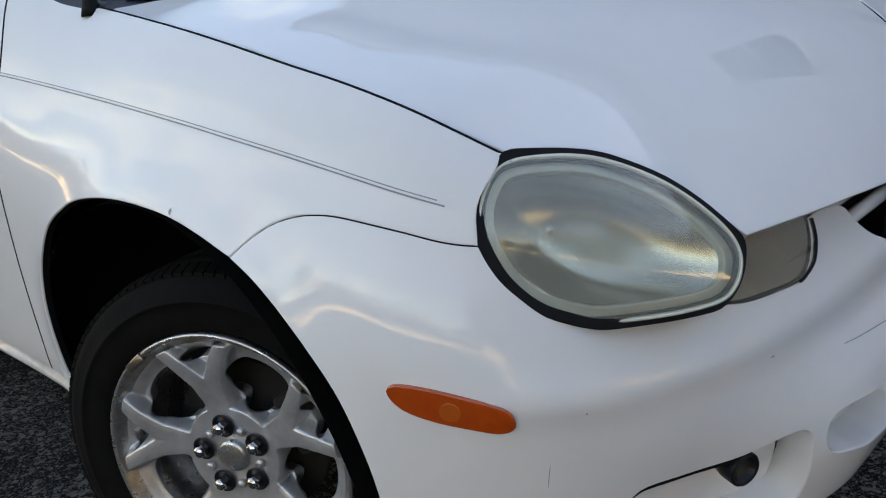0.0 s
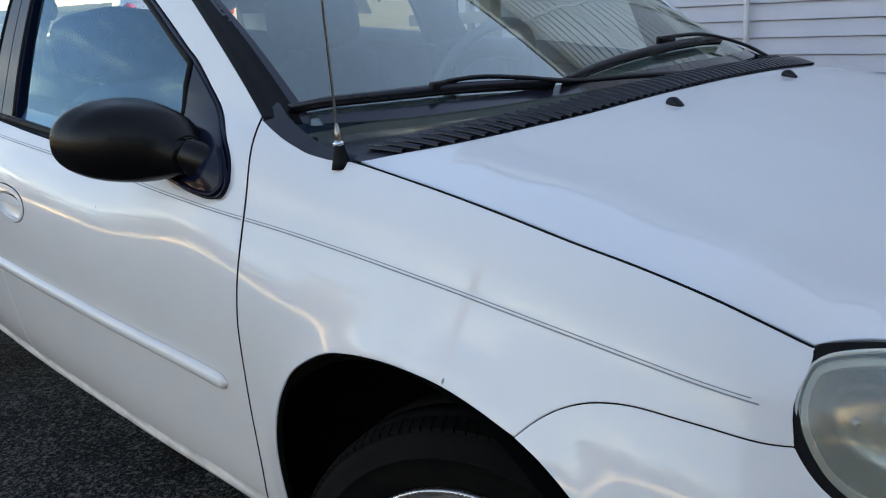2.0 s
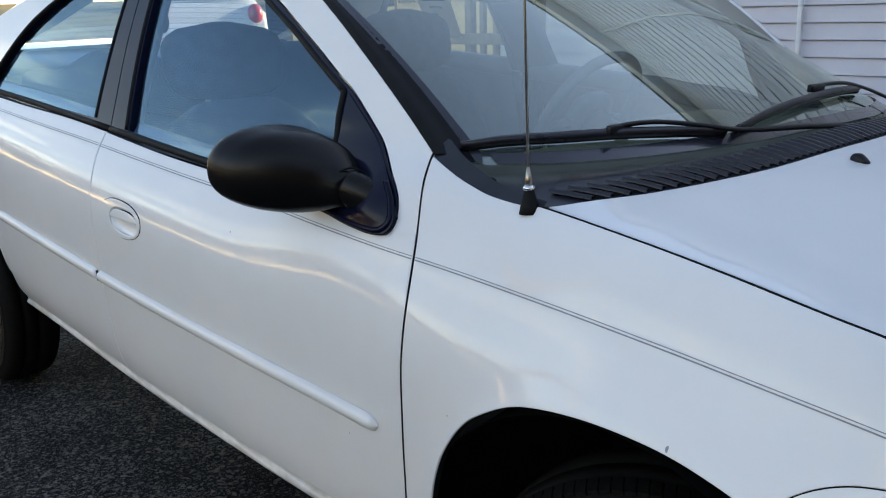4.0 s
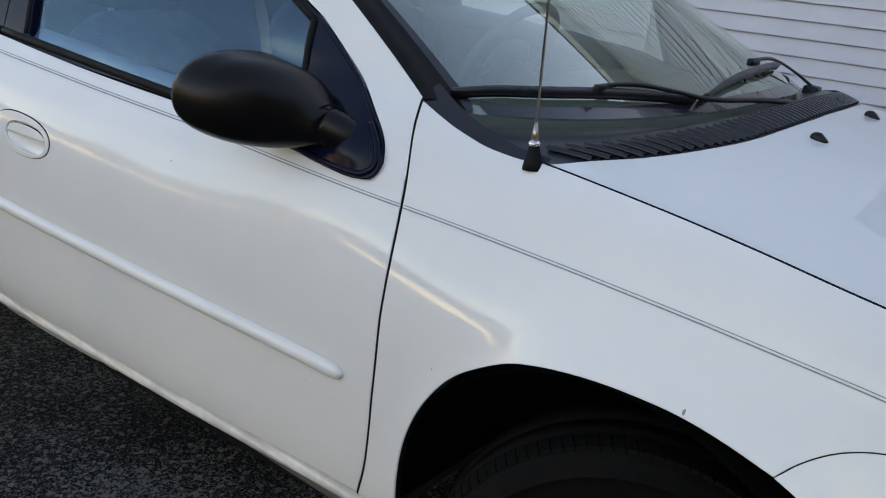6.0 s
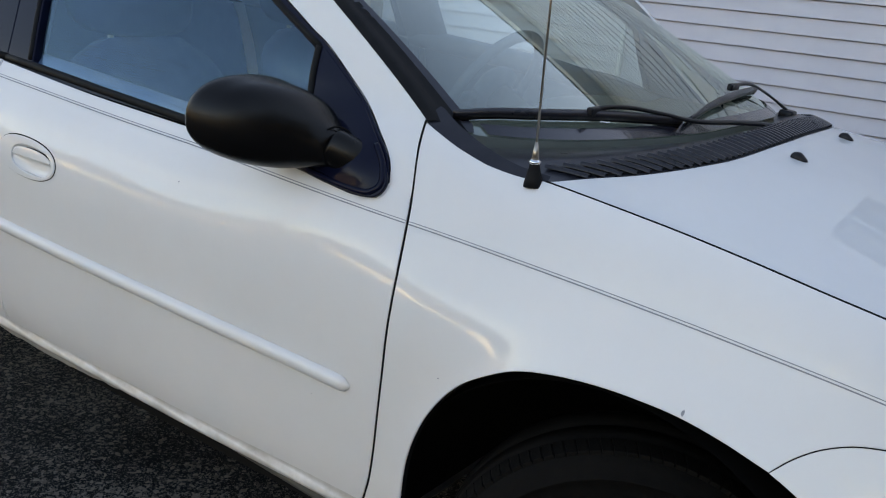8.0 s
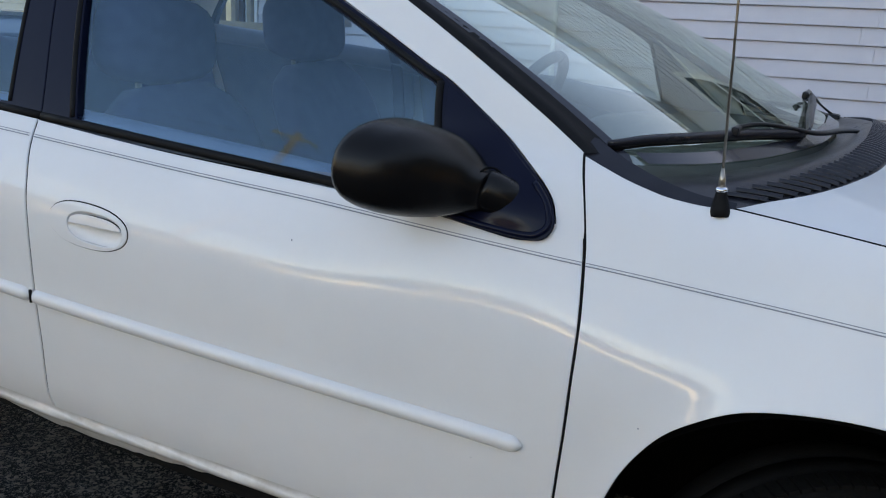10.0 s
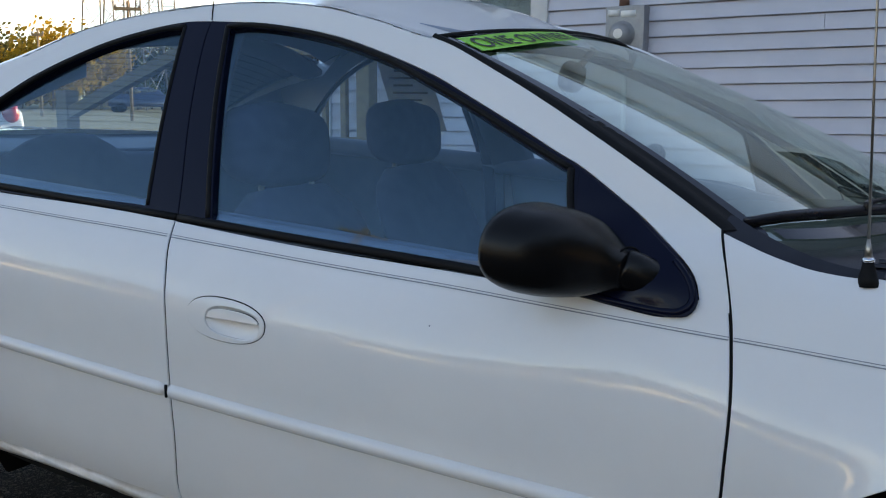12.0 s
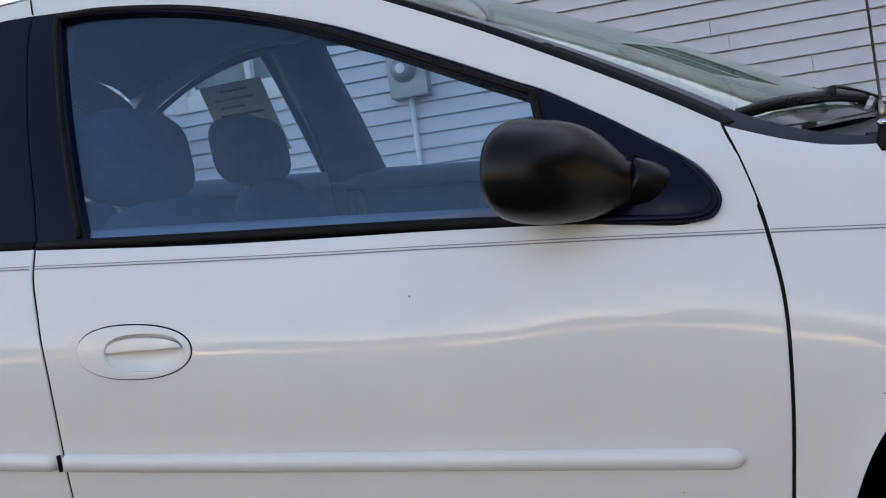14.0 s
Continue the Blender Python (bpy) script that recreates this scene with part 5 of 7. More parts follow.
    for v in bm.verts:
        v.co.x -= max(0, -v.co.y - 0.002) * 0.42
        v.co.z += v.co.y * 0.18
    block = bpy.data.meshes.new("tread_block")
    bm.to_mesh(block)
    bm.free()
    block.materials.append(TYRE)
    for k in range(104 if steer else 0):
        a = 2 * math.pi * k / 104
        tb = part("tread_block", block, TYRE, rim)
        tb.matrix_basis = Euler((0, -a, 0)).to_matrix().to_4x4() @ Matrix.Translation((0.2953, 0.004, 0))
    for l in lugs:
        c = Vector((0.05 * math.cos(l), 0, 0.05 * math.sin(l)))
        part("lug_pocket", lathe([(0.0, -0.0045), (0.0145, -0.0045), (0.0165, -0.0065), (0.0185, -0.0045)], 28), TRIM, rim).location = c
        bm = bmesh.new()
        bmesh.ops.create_cone(bm, cap_ends=True, segments=6, radius1=0.0105, radius2=0.0100, depth=0.016, matrix=Euler((radians(90), 0, 0)).to_matrix().to_4x4())
        ball(bm, (0, -0.008, 0), (0.009, 0.005, 0.009), 14, 8)
        part("lug_nut", bm, CHROME, rim, "chrome lug nut", smooth=False).location = c + Vector((0, -0.009, 0))
        d = Vector((0.047 * math.cos(l + radians(36)), -0.0045, 0.047 * math.sin(l + radians(36))))
        part("rivet_boss", lathe([(0.0, -0.004), (0.005, -0.004), (0.007, -0.001), (0.007, 0.002)], 16), ALLOY, rim).location = d
    part("centre_cap", lathe([(0.0, -0.0085), (0.020, -0.008), (0.0245, -0.0065), (0.026, -0.003), (0.026, 0.003)], 40), ALLOY_EDGE, rim, "round plain silver centre cap")
    part("brake_disc", lathe([(0.0, 0.045), (0.07, 0.045), (0.072, 0.055), (0.128, 0.055), (0.128, 0.075), (0.0, 0.075)], 48), BRAKE, rim, "rusty brake disc")
    part("brake_caliper", box(bmesh.new(), (-0.05, 0.03, 0.08), (0.05, 0.09, 0.14), 0.012, Euler((0, radians(60), 0)).to_matrix().to_4x4()), BRAKE, rim, "dark brake caliper")
    bm = bmesh.new()
    box(bm, (-0.018, -0.029, -0.0065), (0.018, -0.019, 0.0065), 0.002)
    wt = part("wheel_weight", bm, STEEL, rim, "grey clip-on balance weight")
    wt.location = (0.1985 * math.cos(radians(136)), 0, 0.1985 * math.sin(radians(136)))
    wt.rotation_euler = (0, -radians(136 + 90), 0)
    return rim


make_wheel((0.031, 0.0975, 0.338), 21.2)
back = car.matrix_world.inverted() @ Vector((0.04 - 2.667, 0.045, 0.2785))
make_wheel(back, 0)
for x_, z_ in ((0.03, 0.345), (back.x, back.z)):
    bm = lathe([(0.2, 0.0), (0.28, -0.03), (0.30, 0.0), (0.30, 0.15), (0.2, 0.17)], 48)
    fw = part("far_tyre", bm, TYRE, car, "dark tyre on the far side")
    fw.location = (x_, 2 * MID - 0.19, z_)
    # wheelhouse: a black tub over each wheel
    for yy in (0.022,):
        rr = 0.392 if x_ > -1 else 0.40
        prof = [(rr, 0.0), (rr + 0.01, 0.10), (rr + 0.005, 0.40), (0.0, 0.42)]
        bm = bmesh.new()
        rings = []
        for k in range(41):
            a = radians(-6 + 192 * k / 40)
            tuck = low_tuck(z_ + rr * math.sin(a))
            rings.append([bm.verts.new((r * math.cos(a) * 0.97, max(y, tuck), r * math.sin(a))) for r, y in prof])
        for r0, r1 in zip(rings[:-1], rings[1:]):
            for i in range(3):
                bm.faces.new((r0[i], r0[i + 1], r1[i + 1], r1[i]))
        tub = part("wheelhouse", bm, LINER, car, "black plastic wheelhouse liner")
        tub.location = (x_ - 0.036, yy, z_ - (0.0 if x_ > -1 else 0.01))

# ---- cabin ----
def loft(sections, cap=True):
    """Skin over rings of points."""
    bm = bmesh.new()
    rows = [[bm.verts.new(p) for p in r] for r in sections]
    n = len(rows[0])
    for r0, r1 in zip(rows[:-1], rows[1:]):
        for i in range(n):
            bm.faces.new((r0[i], r0[(i + 1) % n], r1[(i + 1) % n], r1[i]))
    if cap:
        bm.faces.new(reversed(rows[0]))
        bm.faces.new(rows[-1])
    bmesh.ops.recalc_face_normals(bm, faces=bm.faces)
    return bm


def pad_ring(c, along, up, half_a, half_u, power=0.55, n=28):
    return [Vector(c) + Vector(along) * half_a * math.copysign(abs(math.cos(a)) ** power, math.cos(a)) + Vector(up) * half_u * math.copysign(abs(math.sin(a)) ** power, math.sin(a)) for a in np.linspace(0, 2 * math.pi, n, endpoint=False)]


def front_seat(y, x, top):
    rings = []
    for t in np.linspace(0, 1, 14):
        z = 0.42 + (top - 0.205 - 0.42) * t
        w = 0.245 * (1 - 0.10 * t) * math.sqrt(max(1 - max(0, (t - 0.78) / 0.22) ** 2.2 * 0.75, 0.05))
        rings.append(pad_ring((x + 0.30 - 0.27 * t, y, z), (0, 1, 0), (1, 0, 0.3), w, 0.075 * (1 - 0.3 * t), 0.6))
    seat = part("front_seat", loft(rings), CLOTH, car, "blue-grey cloth bucket seat")
    rings = []
    for t in np.linspace(0, 1, 13):
        k = math.sqrt(max(1 - (2 * t - 1) ** 4, 0.02))
        rings.append(pad_ring((x + 0.01 - 0.03 * t, y, top - 0.105 + 0.20 * (t - 0.5) + 0.0), (0, 1, 0), (1, 0, 0), 0.172 * k, 0.066 * k, 0.75))
    part("headrest", loft(rings), CLOTH, seat, "rounded blue-grey cloth headrest")
    bm = bmesh.new()
    for dy in (-0.06, 0.06):
        tube(bm, [(x + 0.01, y + dy, top - 0.32), (x, y + dy, top - 0.18)], 0.007, 8)
    part("headrest_posts", bm, STEEL, seat, "steel headrest posts")
    rings = [pad_ring((x + 0.30 + 0.50 * t, y, 0.42 + 0.05 * t), (0, 1, 0), (0, 0, 1), 0.25 * math.sqrt(max(1 - (2 * t - 1) ** 6, 0.1)), 0.08, 0.6) for t in np.linspace(0, 1, 8)]
    part("cushion", loft(rings), CLOTH, seat, "cloth seat cushion")


front_seat(0.405, -1.574, 1.134)
front_seat(1.115, -1.665, 1.153)
rings = []
for y in np.linspace(0.20, 2 * MID - 0.20, 41):
    hump = 0.060 * (math.exp(-(((y - 0.50) / 0.15) ** 4)) + math.exp(-(((y - (2 * MID - 0.50)) / 0.15) ** 4)))
    top = 0.925 + hump
    rings.append([Vector((-2.22, y, 0.45)), Vector((-2.30, y, 0.70)), Vector((-2.37, y, top - 0.05)), Vector((-2.40, y, top - 0.012)), Vector((-2.44, y, top)), Vector((-2.49, y, top - 0.015)), Vector((-2.52, y, top - 0.07)), Vector((-2.45, y, 0.45))])
part("rear_seat", loft(rings), CLOTH, car, "blue-grey cloth rear bench with raised head humps")
bm = bmesh.new()
box(bm, (-3.02, 0.14, 0.905), (-2.50, 2 * MID - 0.14, 0.93), 0.008)
part("parcel_shelf", bm, TRIM_IN, car, "grey parcel shelf behind the rear seat")
bm = bmesh.new()
box(bm, (-2.45, 0.10, 0.24), (-0.42, 2 * MID - 0.10, 0.30), 0.01)
part("cabin_floor", bm, DASH, car, "dark cabin floor")
for far_side in (False, True):
    panel("door_trim", outline([(-0.52, 0.33), (-0.52, 0.86)], [(-0.52, 0.86), (-1.54, 0.872)], [(-1.54, 0.872), (-1.47, 0.33)], [(-1.47, 0.33), (-0.52, 0.33)]), lambda s, z: side(s, z, 0.075 - 0.02 * ease(0.7, 0.86, z)), TRIM_IN, car, "grey inner door trim", step=0.08, sheet=True, mirror=far_side)
    panel("door_trim", outline([(-1.56, 0.33), (-1.56, 0.872)], [(-1.56, 0.872), (-2.44, 0.862)], [(-2.44, 0.862), (-2.27, 0.33)], [(-2.27, 0.33), (-1.56, 0.33)]), lambda s, z: side(s, z, 0.075 - 0.02 * ease(0.7, 0.86, z)), TRIM_IN, car, "grey inner door trim", step=0.08, sheet=True, mirror=far_side)
    bm = bmesh.new()
    pts = [green(x, 0.872, 0.045) for x in (-0.6, -1.0, -1.5, -2.0, -2.42)]
    if far_side:
        pts = [far_point(p) + Vector((0, 0, 0.01)) for p in pts]
    part("door_ledge", tube(bm, pts, 0.034, 10), TRIM_IN, car, "rounded grey ledge of the door trim")
    # centre pillar trim with the belt
    pts = [green(x + (0.035 if far_side else 0), z, 0.045) for x, z in ((-1.555, 0.88), (-1.60, 1.03), (-1.645, 1.18), (-1.665, 1.29))]
    belt = [green(x, z, 0.075) for x, z in ((-1.59, 0.62), (-1.60, 0.88), (-1.615, 1.00), (-1.64, 1.13))]
    if far_side:
        pts, belt = ([far_point(p) for p in q] for q in (pts, belt))
    part("centre_pillar_trim", flat_bar(pts, 0.085 if far_side else 0.05, 0.02, Vector((0, 1 if not far_side else -1, 0.3))), TRIM_IN, car, "grey trim of the centre pillar")
    part("seat_belt", flat_bar(belt, 0.023, 0.002, Vector((0, 1 if not far_side else -1, 0.2))), CLOTH, car, "grey seat belt hanging from the pillar")
    bm = bmesh.new()
    ball(bm, belt[-1], (0.025, 0.014, 0.03), 14, 10)
    part("belt_guide", bm, TRIM_IN, car, "grey belt guide")

# dashboard, steering wheel, inner mirror, sun visors
rings = []
for y in np.linspace(0.17, 2 * MID - 0.17, 31):
    u = (y - MID) / 0.70
    x0 = glass_low_x(min(abs(u), 1)) + 0.0
    hood_cluster = 0.035 * math.exp(-(((y - 1.2) / 0.19) ** 4))
    rings.append([Vector((x0 - 0.01, y, 0.955 + 0.02 * (1 - u * u))), Vector((x0 - 0.18, y, 0.945 + 0.015 * (1 - u * u))), Vector((-0.66, y, 0.918 + hood_cluster)), Vector((-0.76, y, 0.895 + hood_cluster)), Vector((-0.80, y, 0.85)), Vector((-0.74, y, 0.62)), Vector((-0.60, y, 0.5)), Vector((x0 - 0.01, y, 0.6))])
part("dashboard", loft(rings), DASH, car, "dark grey dashboard with soft rounded top")
bm = bmesh.new()
c, tilt = Vector((-0.985, 1.19, 0.900)), Euler((0, radians(-64), 0)).to_matrix()
tube(bm, [c + tilt @ Vector((0.185 * math.cos(a), 0.185 * math.sin(a), 0)) for a in np.linspace(0, 2 * math.pi, 49)], 0.0155, 10)
wheel_in = part("steering_wheel", bm, TRIM_IN, car, "grey steering wheel")
bm = bmesh.new()
vs = ball(bm, (0, 0, 0), (0.075, 0.085, 0.03), 20, 12, 0.8)
bmesh.ops.transform(bm, matrix=Matrix.Translation(c) @ tilt.to_4x4(), verts=vs)
part("hub_pad", bm, TRIM_IN, wheel_in, "grey hub pad")
for a in (radians(100), radians(-100), radians(180)):
    part("spoke", tube(bmesh.new(), [c + tilt @ Vector((0.06 * math.cos(a), 0.06 * math.sin(a), 0)), c + tilt @ Vector((0.18 * math.cos(a), 0.18 * math.sin(a), 0))], 0.014, 8), TRIM_IN, wheel_in)
part("column", tube(bmesh.new(), [c + Vector((0.02, 0, -0.02)), c + Vector((0.25, 0, -0.12))], 0.045, 12), DASH, wheel_in)
bm = bmesh.new()
vs = ball(bm, (0, 0, 0), (0.024, 0.132, 0.038), 20, 14, 0.7)
bmesh.ops.transform(bm, matrix=Matrix.Translation((-1.034, 0.86, 1.239)) @ Euler((0, radians(12), radians(14))).to_matrix().to_4x4(), verts=vs)
inner_mirror = part("inner_mirror", bm, TRIM, car, "dark interior mirror below the windshield top")
part("mirror_stalk", tube(bmesh.new(), [(-1.02, 0.86, 1.26), (-0.985, 0.86, 1.31)], 0.009, 8), TRIM, inner_mirror)
for y0, y1 in ((0.36, 0.76), (0.96, 1.36)):
    bm = bmesh.new()
    box(bm, (-0.17, y0, -0.009), (0.0, y1, 0.009), 0.006, Matrix.Translation((-1.045, 0, 1.292)) @ Euler((0, radians(7), 0)).to_matrix().to_4x4())
    part("sun_visor", bm, LINING, car, "pale folded sun visor")

# rear glass with heating lines, and the tail of the body
def rear_glass(u, v, deep=0.0):
    half = 0.60 + 0.05 * (1 - v)
    a = abs(u)
    low, top = Vector((-2.93 - 0.05 * (1 - a * a), MID + u * half, 0.945 + 0.01 * (1 - a * a))), Vector((-2.24 + 0.05 * (1 - a * a), MID + u * (half - 0.03), 1.20 + 0.10 * (1 - a**2.2)))
    p = low.lerp(top, v)
    p.z += 0.05 * v * (1 - v) * 2 - deep
    return p


rg = panel("rear_window", outline([(-1, 0), (1, 0)], [(1, 0), (1, 1)], [(1, 1), (-1, 1)], [(-1, 1), (-1, 0)]), rear_glass, GLASS_FAR, car, "rear window with fine heating lines", step=0.12, gap=0.0, sheet=True, out=(-1, 0, 1))
rg.visible_shadow = False
for k in range(16):
    v = 0.07 + 0.86 * k / 15
    part("heating_line", tube(bmesh.new(), [rear_glass(u, v, 0.002) for u in np.linspace(-0.92, 0.92, 14)], 0.0005, 4), GAP, rg)
rings = [[rear_glass(u, v, d) for v, d in ((0.90, 0.012), (0.95, 0.010), (1.06, 0.006), (1.06, 0.022), (0.95, 0.026))] for u in np.linspace(-0.9, 0.9, 25)]
part("rear_header", loft(rings), LINING, car, "pale cloth header above the rear window")
# rear pillars: outer skin and pale inner trim from the door's edge to the glass
for far_side in (False, True):
    sgn = 1 if far_side else -1
    for nm, mat_, edge_u, deep, tag in (("rear_pillar", PAINT, 0.99, 0.0, "white rear roof pillar"), ("rear_pillar_trim", LINING, 0.76, 0.02, "pale cloth trim of the rear pillar")):
        bm = bmesh.new()
        rows = []
        for t in np.linspace(0, 1, 15):
            x = -2.10 - 0.78 * t if not (deep and far_side) else -2.28 - 0.60 * t
            z = roof_edge(x)
            y = green_y(z) + deep
            a = Vector((x, y, z - deep * 0.5))
            a = far_point(a) if far_side else a
            b = rear_glass(sgn * (edge_u if not deep else (0.15 if far_side else 0.66) + (0.73 if far_side else 0.22) * t), 1.02 - t * 1.02, deep * 0.4)
            rows.append([a.lerp(b, k / 4) + Vector((0, 0, 0.012 * math.sin(math.pi * k / 4))) for k in range(5)])
            if deep:
                rows[-1].insert(0, Vector((max(a.x, -2.5) if t < 1 else a.x, a.y, a.z - (0.03 if far_side else 0.10))))
        vv = [[bm.verts.new(p) for p in r] for r in rows]
        for r0, r1 in zip(vv[:-1], vv[1:]):
            for i in range(len(r0) - 1):
                bm.faces.new((r0[i], r0[i + 1], r1[i + 1], r1[i]))
        part(nm, bm, mat_, car, tag)
rings = [[Vector((x, 0.10 + k, 0.62)), Vector((x, 0.14 + k, z - 0.03)), Vector((x, 0.25 + k, z)), Vector((x, MID, z + 0.015)), Vector((x, 2 * MID - 0.25 - k, z)), Vector((x, 2 * MID - 0.14 - k, z - 0.03)), Vector((x, 2 * MID - 0.10 - k, 0.62))] for x, z, k in ((-2.90, 0.945, 0), (-3.1, 0.935, 0.0), (-3.35, 0.92, 0.02), (-3.5, 0.89, 0.05), (-3.56, 0.80, 0.10))]
part("trunk_lid", loft(rings, cap=False), PAINT, car, "white trunk lid")

# lime banner in the windshield's top corner
banner = panel("price_banner", outline([(-0.965, 0.865), (-0.7, 0.902), (-0.43, 0.928)], [(-0.43, 0.928), (-0.43, 0.988)], [(-0.43, 0.988), (-0.7, 0.983), (-0.965, 0.958)], [(-0.965, 0.958), (-0.965, 0.865)]), lambda u, v: windshield_at(u, v, -0.0065), LIME, ws, "lime green banner with black capitals", step=0.03, gap=0.0, sheet=True, out=(1, 0, 1))
text = bpy.data.curves.new("lettering", "FONT")
text.body = "ONE OWNER"
text.size = 1.0
text.offset = 0.012
holder = new("lettering", text)
dg = bpy.context.evaluated_depsgraph_get()
me = bpy.data.meshes.new_from_object(holder.evaluated_get(dg))
bpy.data.objects.remove(holder)
xs = [v.co.x for v in me.vertices]
lo_, hi_ = min(xs), max(xs)
for v in me.vertices:
    t = (v.co.x - lo_) / (hi_ - lo_)
    k = v.co.y / 0.72
    u = -0.945 + 0.485 * t
    base_, top_ = 0.884 + 0.055 * t - 0.008 * t * t, 0.950 + 0.030 * t
    v.co = windshield_at(u, base_ + (top_ - base_) * k, -0.008)
me.materials.clear()
part("lettering", me, BANNER_INK, banner, "black capital letters on the banner")
# printed sheet in the far rear window
sheet_at = lambda u, v: Vector((-1.947 + 0.24 * u + 0.055 * (1 - v), 1.357 - 0.071 * u + 0.06 * (1 - v), 1.256 + 0.011 * u - 0.215 * (1 - v)))
notice = panel("window_notice", outline([(0, 0), (1, 0)], [(1, 0), (1, 1)], [(1, 1), (0, 1)], [(0, 1), (0, 0)]), sheet_at, PAPER, car, "white printed sheet stuck inside the far rear window", step=0.2, gap=0.0, sheet=True, out=(0, -1, 0))
for k, (a, b) in enumerate(((0.3, 0.75), (0.15, 0.8), (0.2, 0.6), (0.15, 0.85), (0.3, 0.7), (0.15, 0.5))):
    v = 0.88 - 0.11 * k
    panel("print_line", outline([(a, v), (b, v)], [(b, v), (b, v + 0.03)], [(b, v + 0.03), (a, v + 0.03)], [(a, v + 0.03), (a, v)]), lambda u, v_: sheet_at(u, v_) - Vector((0, 0.002, 0)), INK, notice, step=0.1, gap=0.0, sheet=True, out=(0, -1, 0))


# ---- things outside the car, in the world's axes ----
GROUND = -0.018


def thing(name, bm, mat, label, category, group="", smooth=False, kind=""):
    me = bpy.data.meshes.new(name)
    if smooth:
        for f in bm.faces:
            f.smooth = True
    bm.to_mesh(me)
    bm.free()
    me.materials.append(mat)
    return tagged(new(name, me), label, category, group, kind)


bm = bmesh.new()
bmesh.ops.create_grid(bm, x_segments=8, y_segments=8, size=600)
ASPHALT = material("dark_asphalt", (0.005, 0.005, 0.006), 0.9, second=(0.009, 0.009, 0.009), scale=1.3, bump=0.0, rough_var=0.1, **{"Specular IOR Level": 0.1})
nt = ASPHALT.node_tree
bsdf = nt.nodes["Principled BSDF"]
was = bsdf.inputs["Base Color"].links[0].from_socket
tc = nt.nodes.new("ShaderNodeTexCoord")
wear = nt.nodes.new("ShaderNodeTexNoise")
wear.inputs["Scale"].default_value, wear.inputs["Detail"].default_value = 2.2, 5
nt.links.new(tc.outputs["Object"], wear.inputs["Vector"])
last, relief = was, None
for scale_, lo_, hi_, stone in ((95, 0.84, 0.97, (0.14, 0.13, 0.115, 1)), (190, 0.83, 0.97, (0.14, 0.135, 0.125, 1)), (430, 0.82, 0.95, (0.13, 0.125, 0.12, 1))):
    # stones of one size, laid bare more where the binder is worn off
    chips, sep, add, pick, mixc = (nt.nodes.new("ShaderNode" + k) for k in ("TexVoronoi", "SeparateColor", "Math", "MapRange", "Mix"))
    chips.inputs["Scale"].default_value = scale_
    add.operation = "MULTIPLY_ADD"
    add.inputs[1].default_value = 0.55
    pick.inputs["From Min"].default_value, pick.inputs["From Max"].default_value = lo_ + 0.24, hi_ + 0.30
    mixc.data_type = "RGBA"
    mixc.inputs[7].default_value = stone
    nt.links.new(tc.outputs["Object"], chips.inputs["Vector"])
    nt.links.new(chips.outputs["Color"], sep.inputs[0])
    nt.links.new(wear.outputs["Fac"], add.inputs[0])
    nt.links.new(sep.outputs[0], add.inputs[2])
    nt.links.new(add.outputs[0], pick.inputs["Value"])
    nt.links.new(pick.outputs[0], mixc.inputs[0])
    nt.links.new(last, mixc.inputs[6])
    last = mixc.outputs[2]
    bp = nt.nodes.new("ShaderNodeBump")
    bp.inputs["Strength"].default_value, bp.inputs["Distance"].default_value = 0.3, 0.004 * 95 / scale_
    bp.invert = True
    nt.links.new(chips.outputs["Distance"], bp.inputs["Height"])
    if relief is not None:
        nt.links.new(relief, bp.inputs["Normal"])
    relief = bp.outputs[0]
nt.links.new(last, bsdf.inputs["Base Color"])
nt.links.new(relief, bsdf.inputs["Normal"])
thing("ground", bm, ASPHALT, "dark worn asphalt with pale stone chips", "ground", kind="structure").location = (0, 0, GROUND)
GRASS = material("dry_grass", (0.11, 0.10, 0.04), 0.95, second=(0.17, 0.15, 0.07), scale=0.8, bump=0.8, bump_scale=30)
bm = bmesh.new()
box(bm, (-160, -150, GROUND), (160, -10, 0.012))
thing("grass_verge", bm, GRASS, "strip of dry sunlit grass beyond the lot", "grass", kind="structure")


def hill(x, y):
    """How high the ground has risen behind the car."""
    d = -0.8 * x + 0.6 * y - 10.5
    return 0.5 * (1 - math.exp(-d / 6)) + 0.027 * d if d > 0 and x < -8.8 and y > 5.5 else 0.0


bm = bmesh.new()
gx, gy = -8.8 - 131 * np.linspace(0, 1, 40) ** 2, 5.5 + 125 * np.linspace(0, 1, 40) ** 2
grid = [[bm.verts.new((x, y, GROUND - 0.02 if 0 in (i, j) else hill(x, y) + 0.012)) for j, y in enumerate(gy)] for i, x in enumerate(gx)]
for i in range(39):
    for j in range(39):
        bm.faces.new((grid[i][j], grid[i][j + 1], grid[i + 1][j + 1], grid[i + 1][j]))
thing("grass_slope", bm, GRASS, "dry sunlit grass rising gently beyond the lot", "grass", kind="structure", smooth=True)
CHALK = material("white_plastic_scrap", (0.7, 0.7, 0.68), 0.6, second=(0.6, 0.6, 0.57), scale=60)
bm = tube(bmesh.new(), [(0, -0.025, 0.006), (0.002, 0, 0.007), (0.0, 0.025, 0.006)], 0.0055, 8)
scrap = thing("litter_stick", bm, CHALK, "short white stick lying on the asphalt", "litter", smooth=True)
scrap.location, scrap.rotation_euler = (-1.01, -0.135, GROUND), (0, 0, radians(-6))

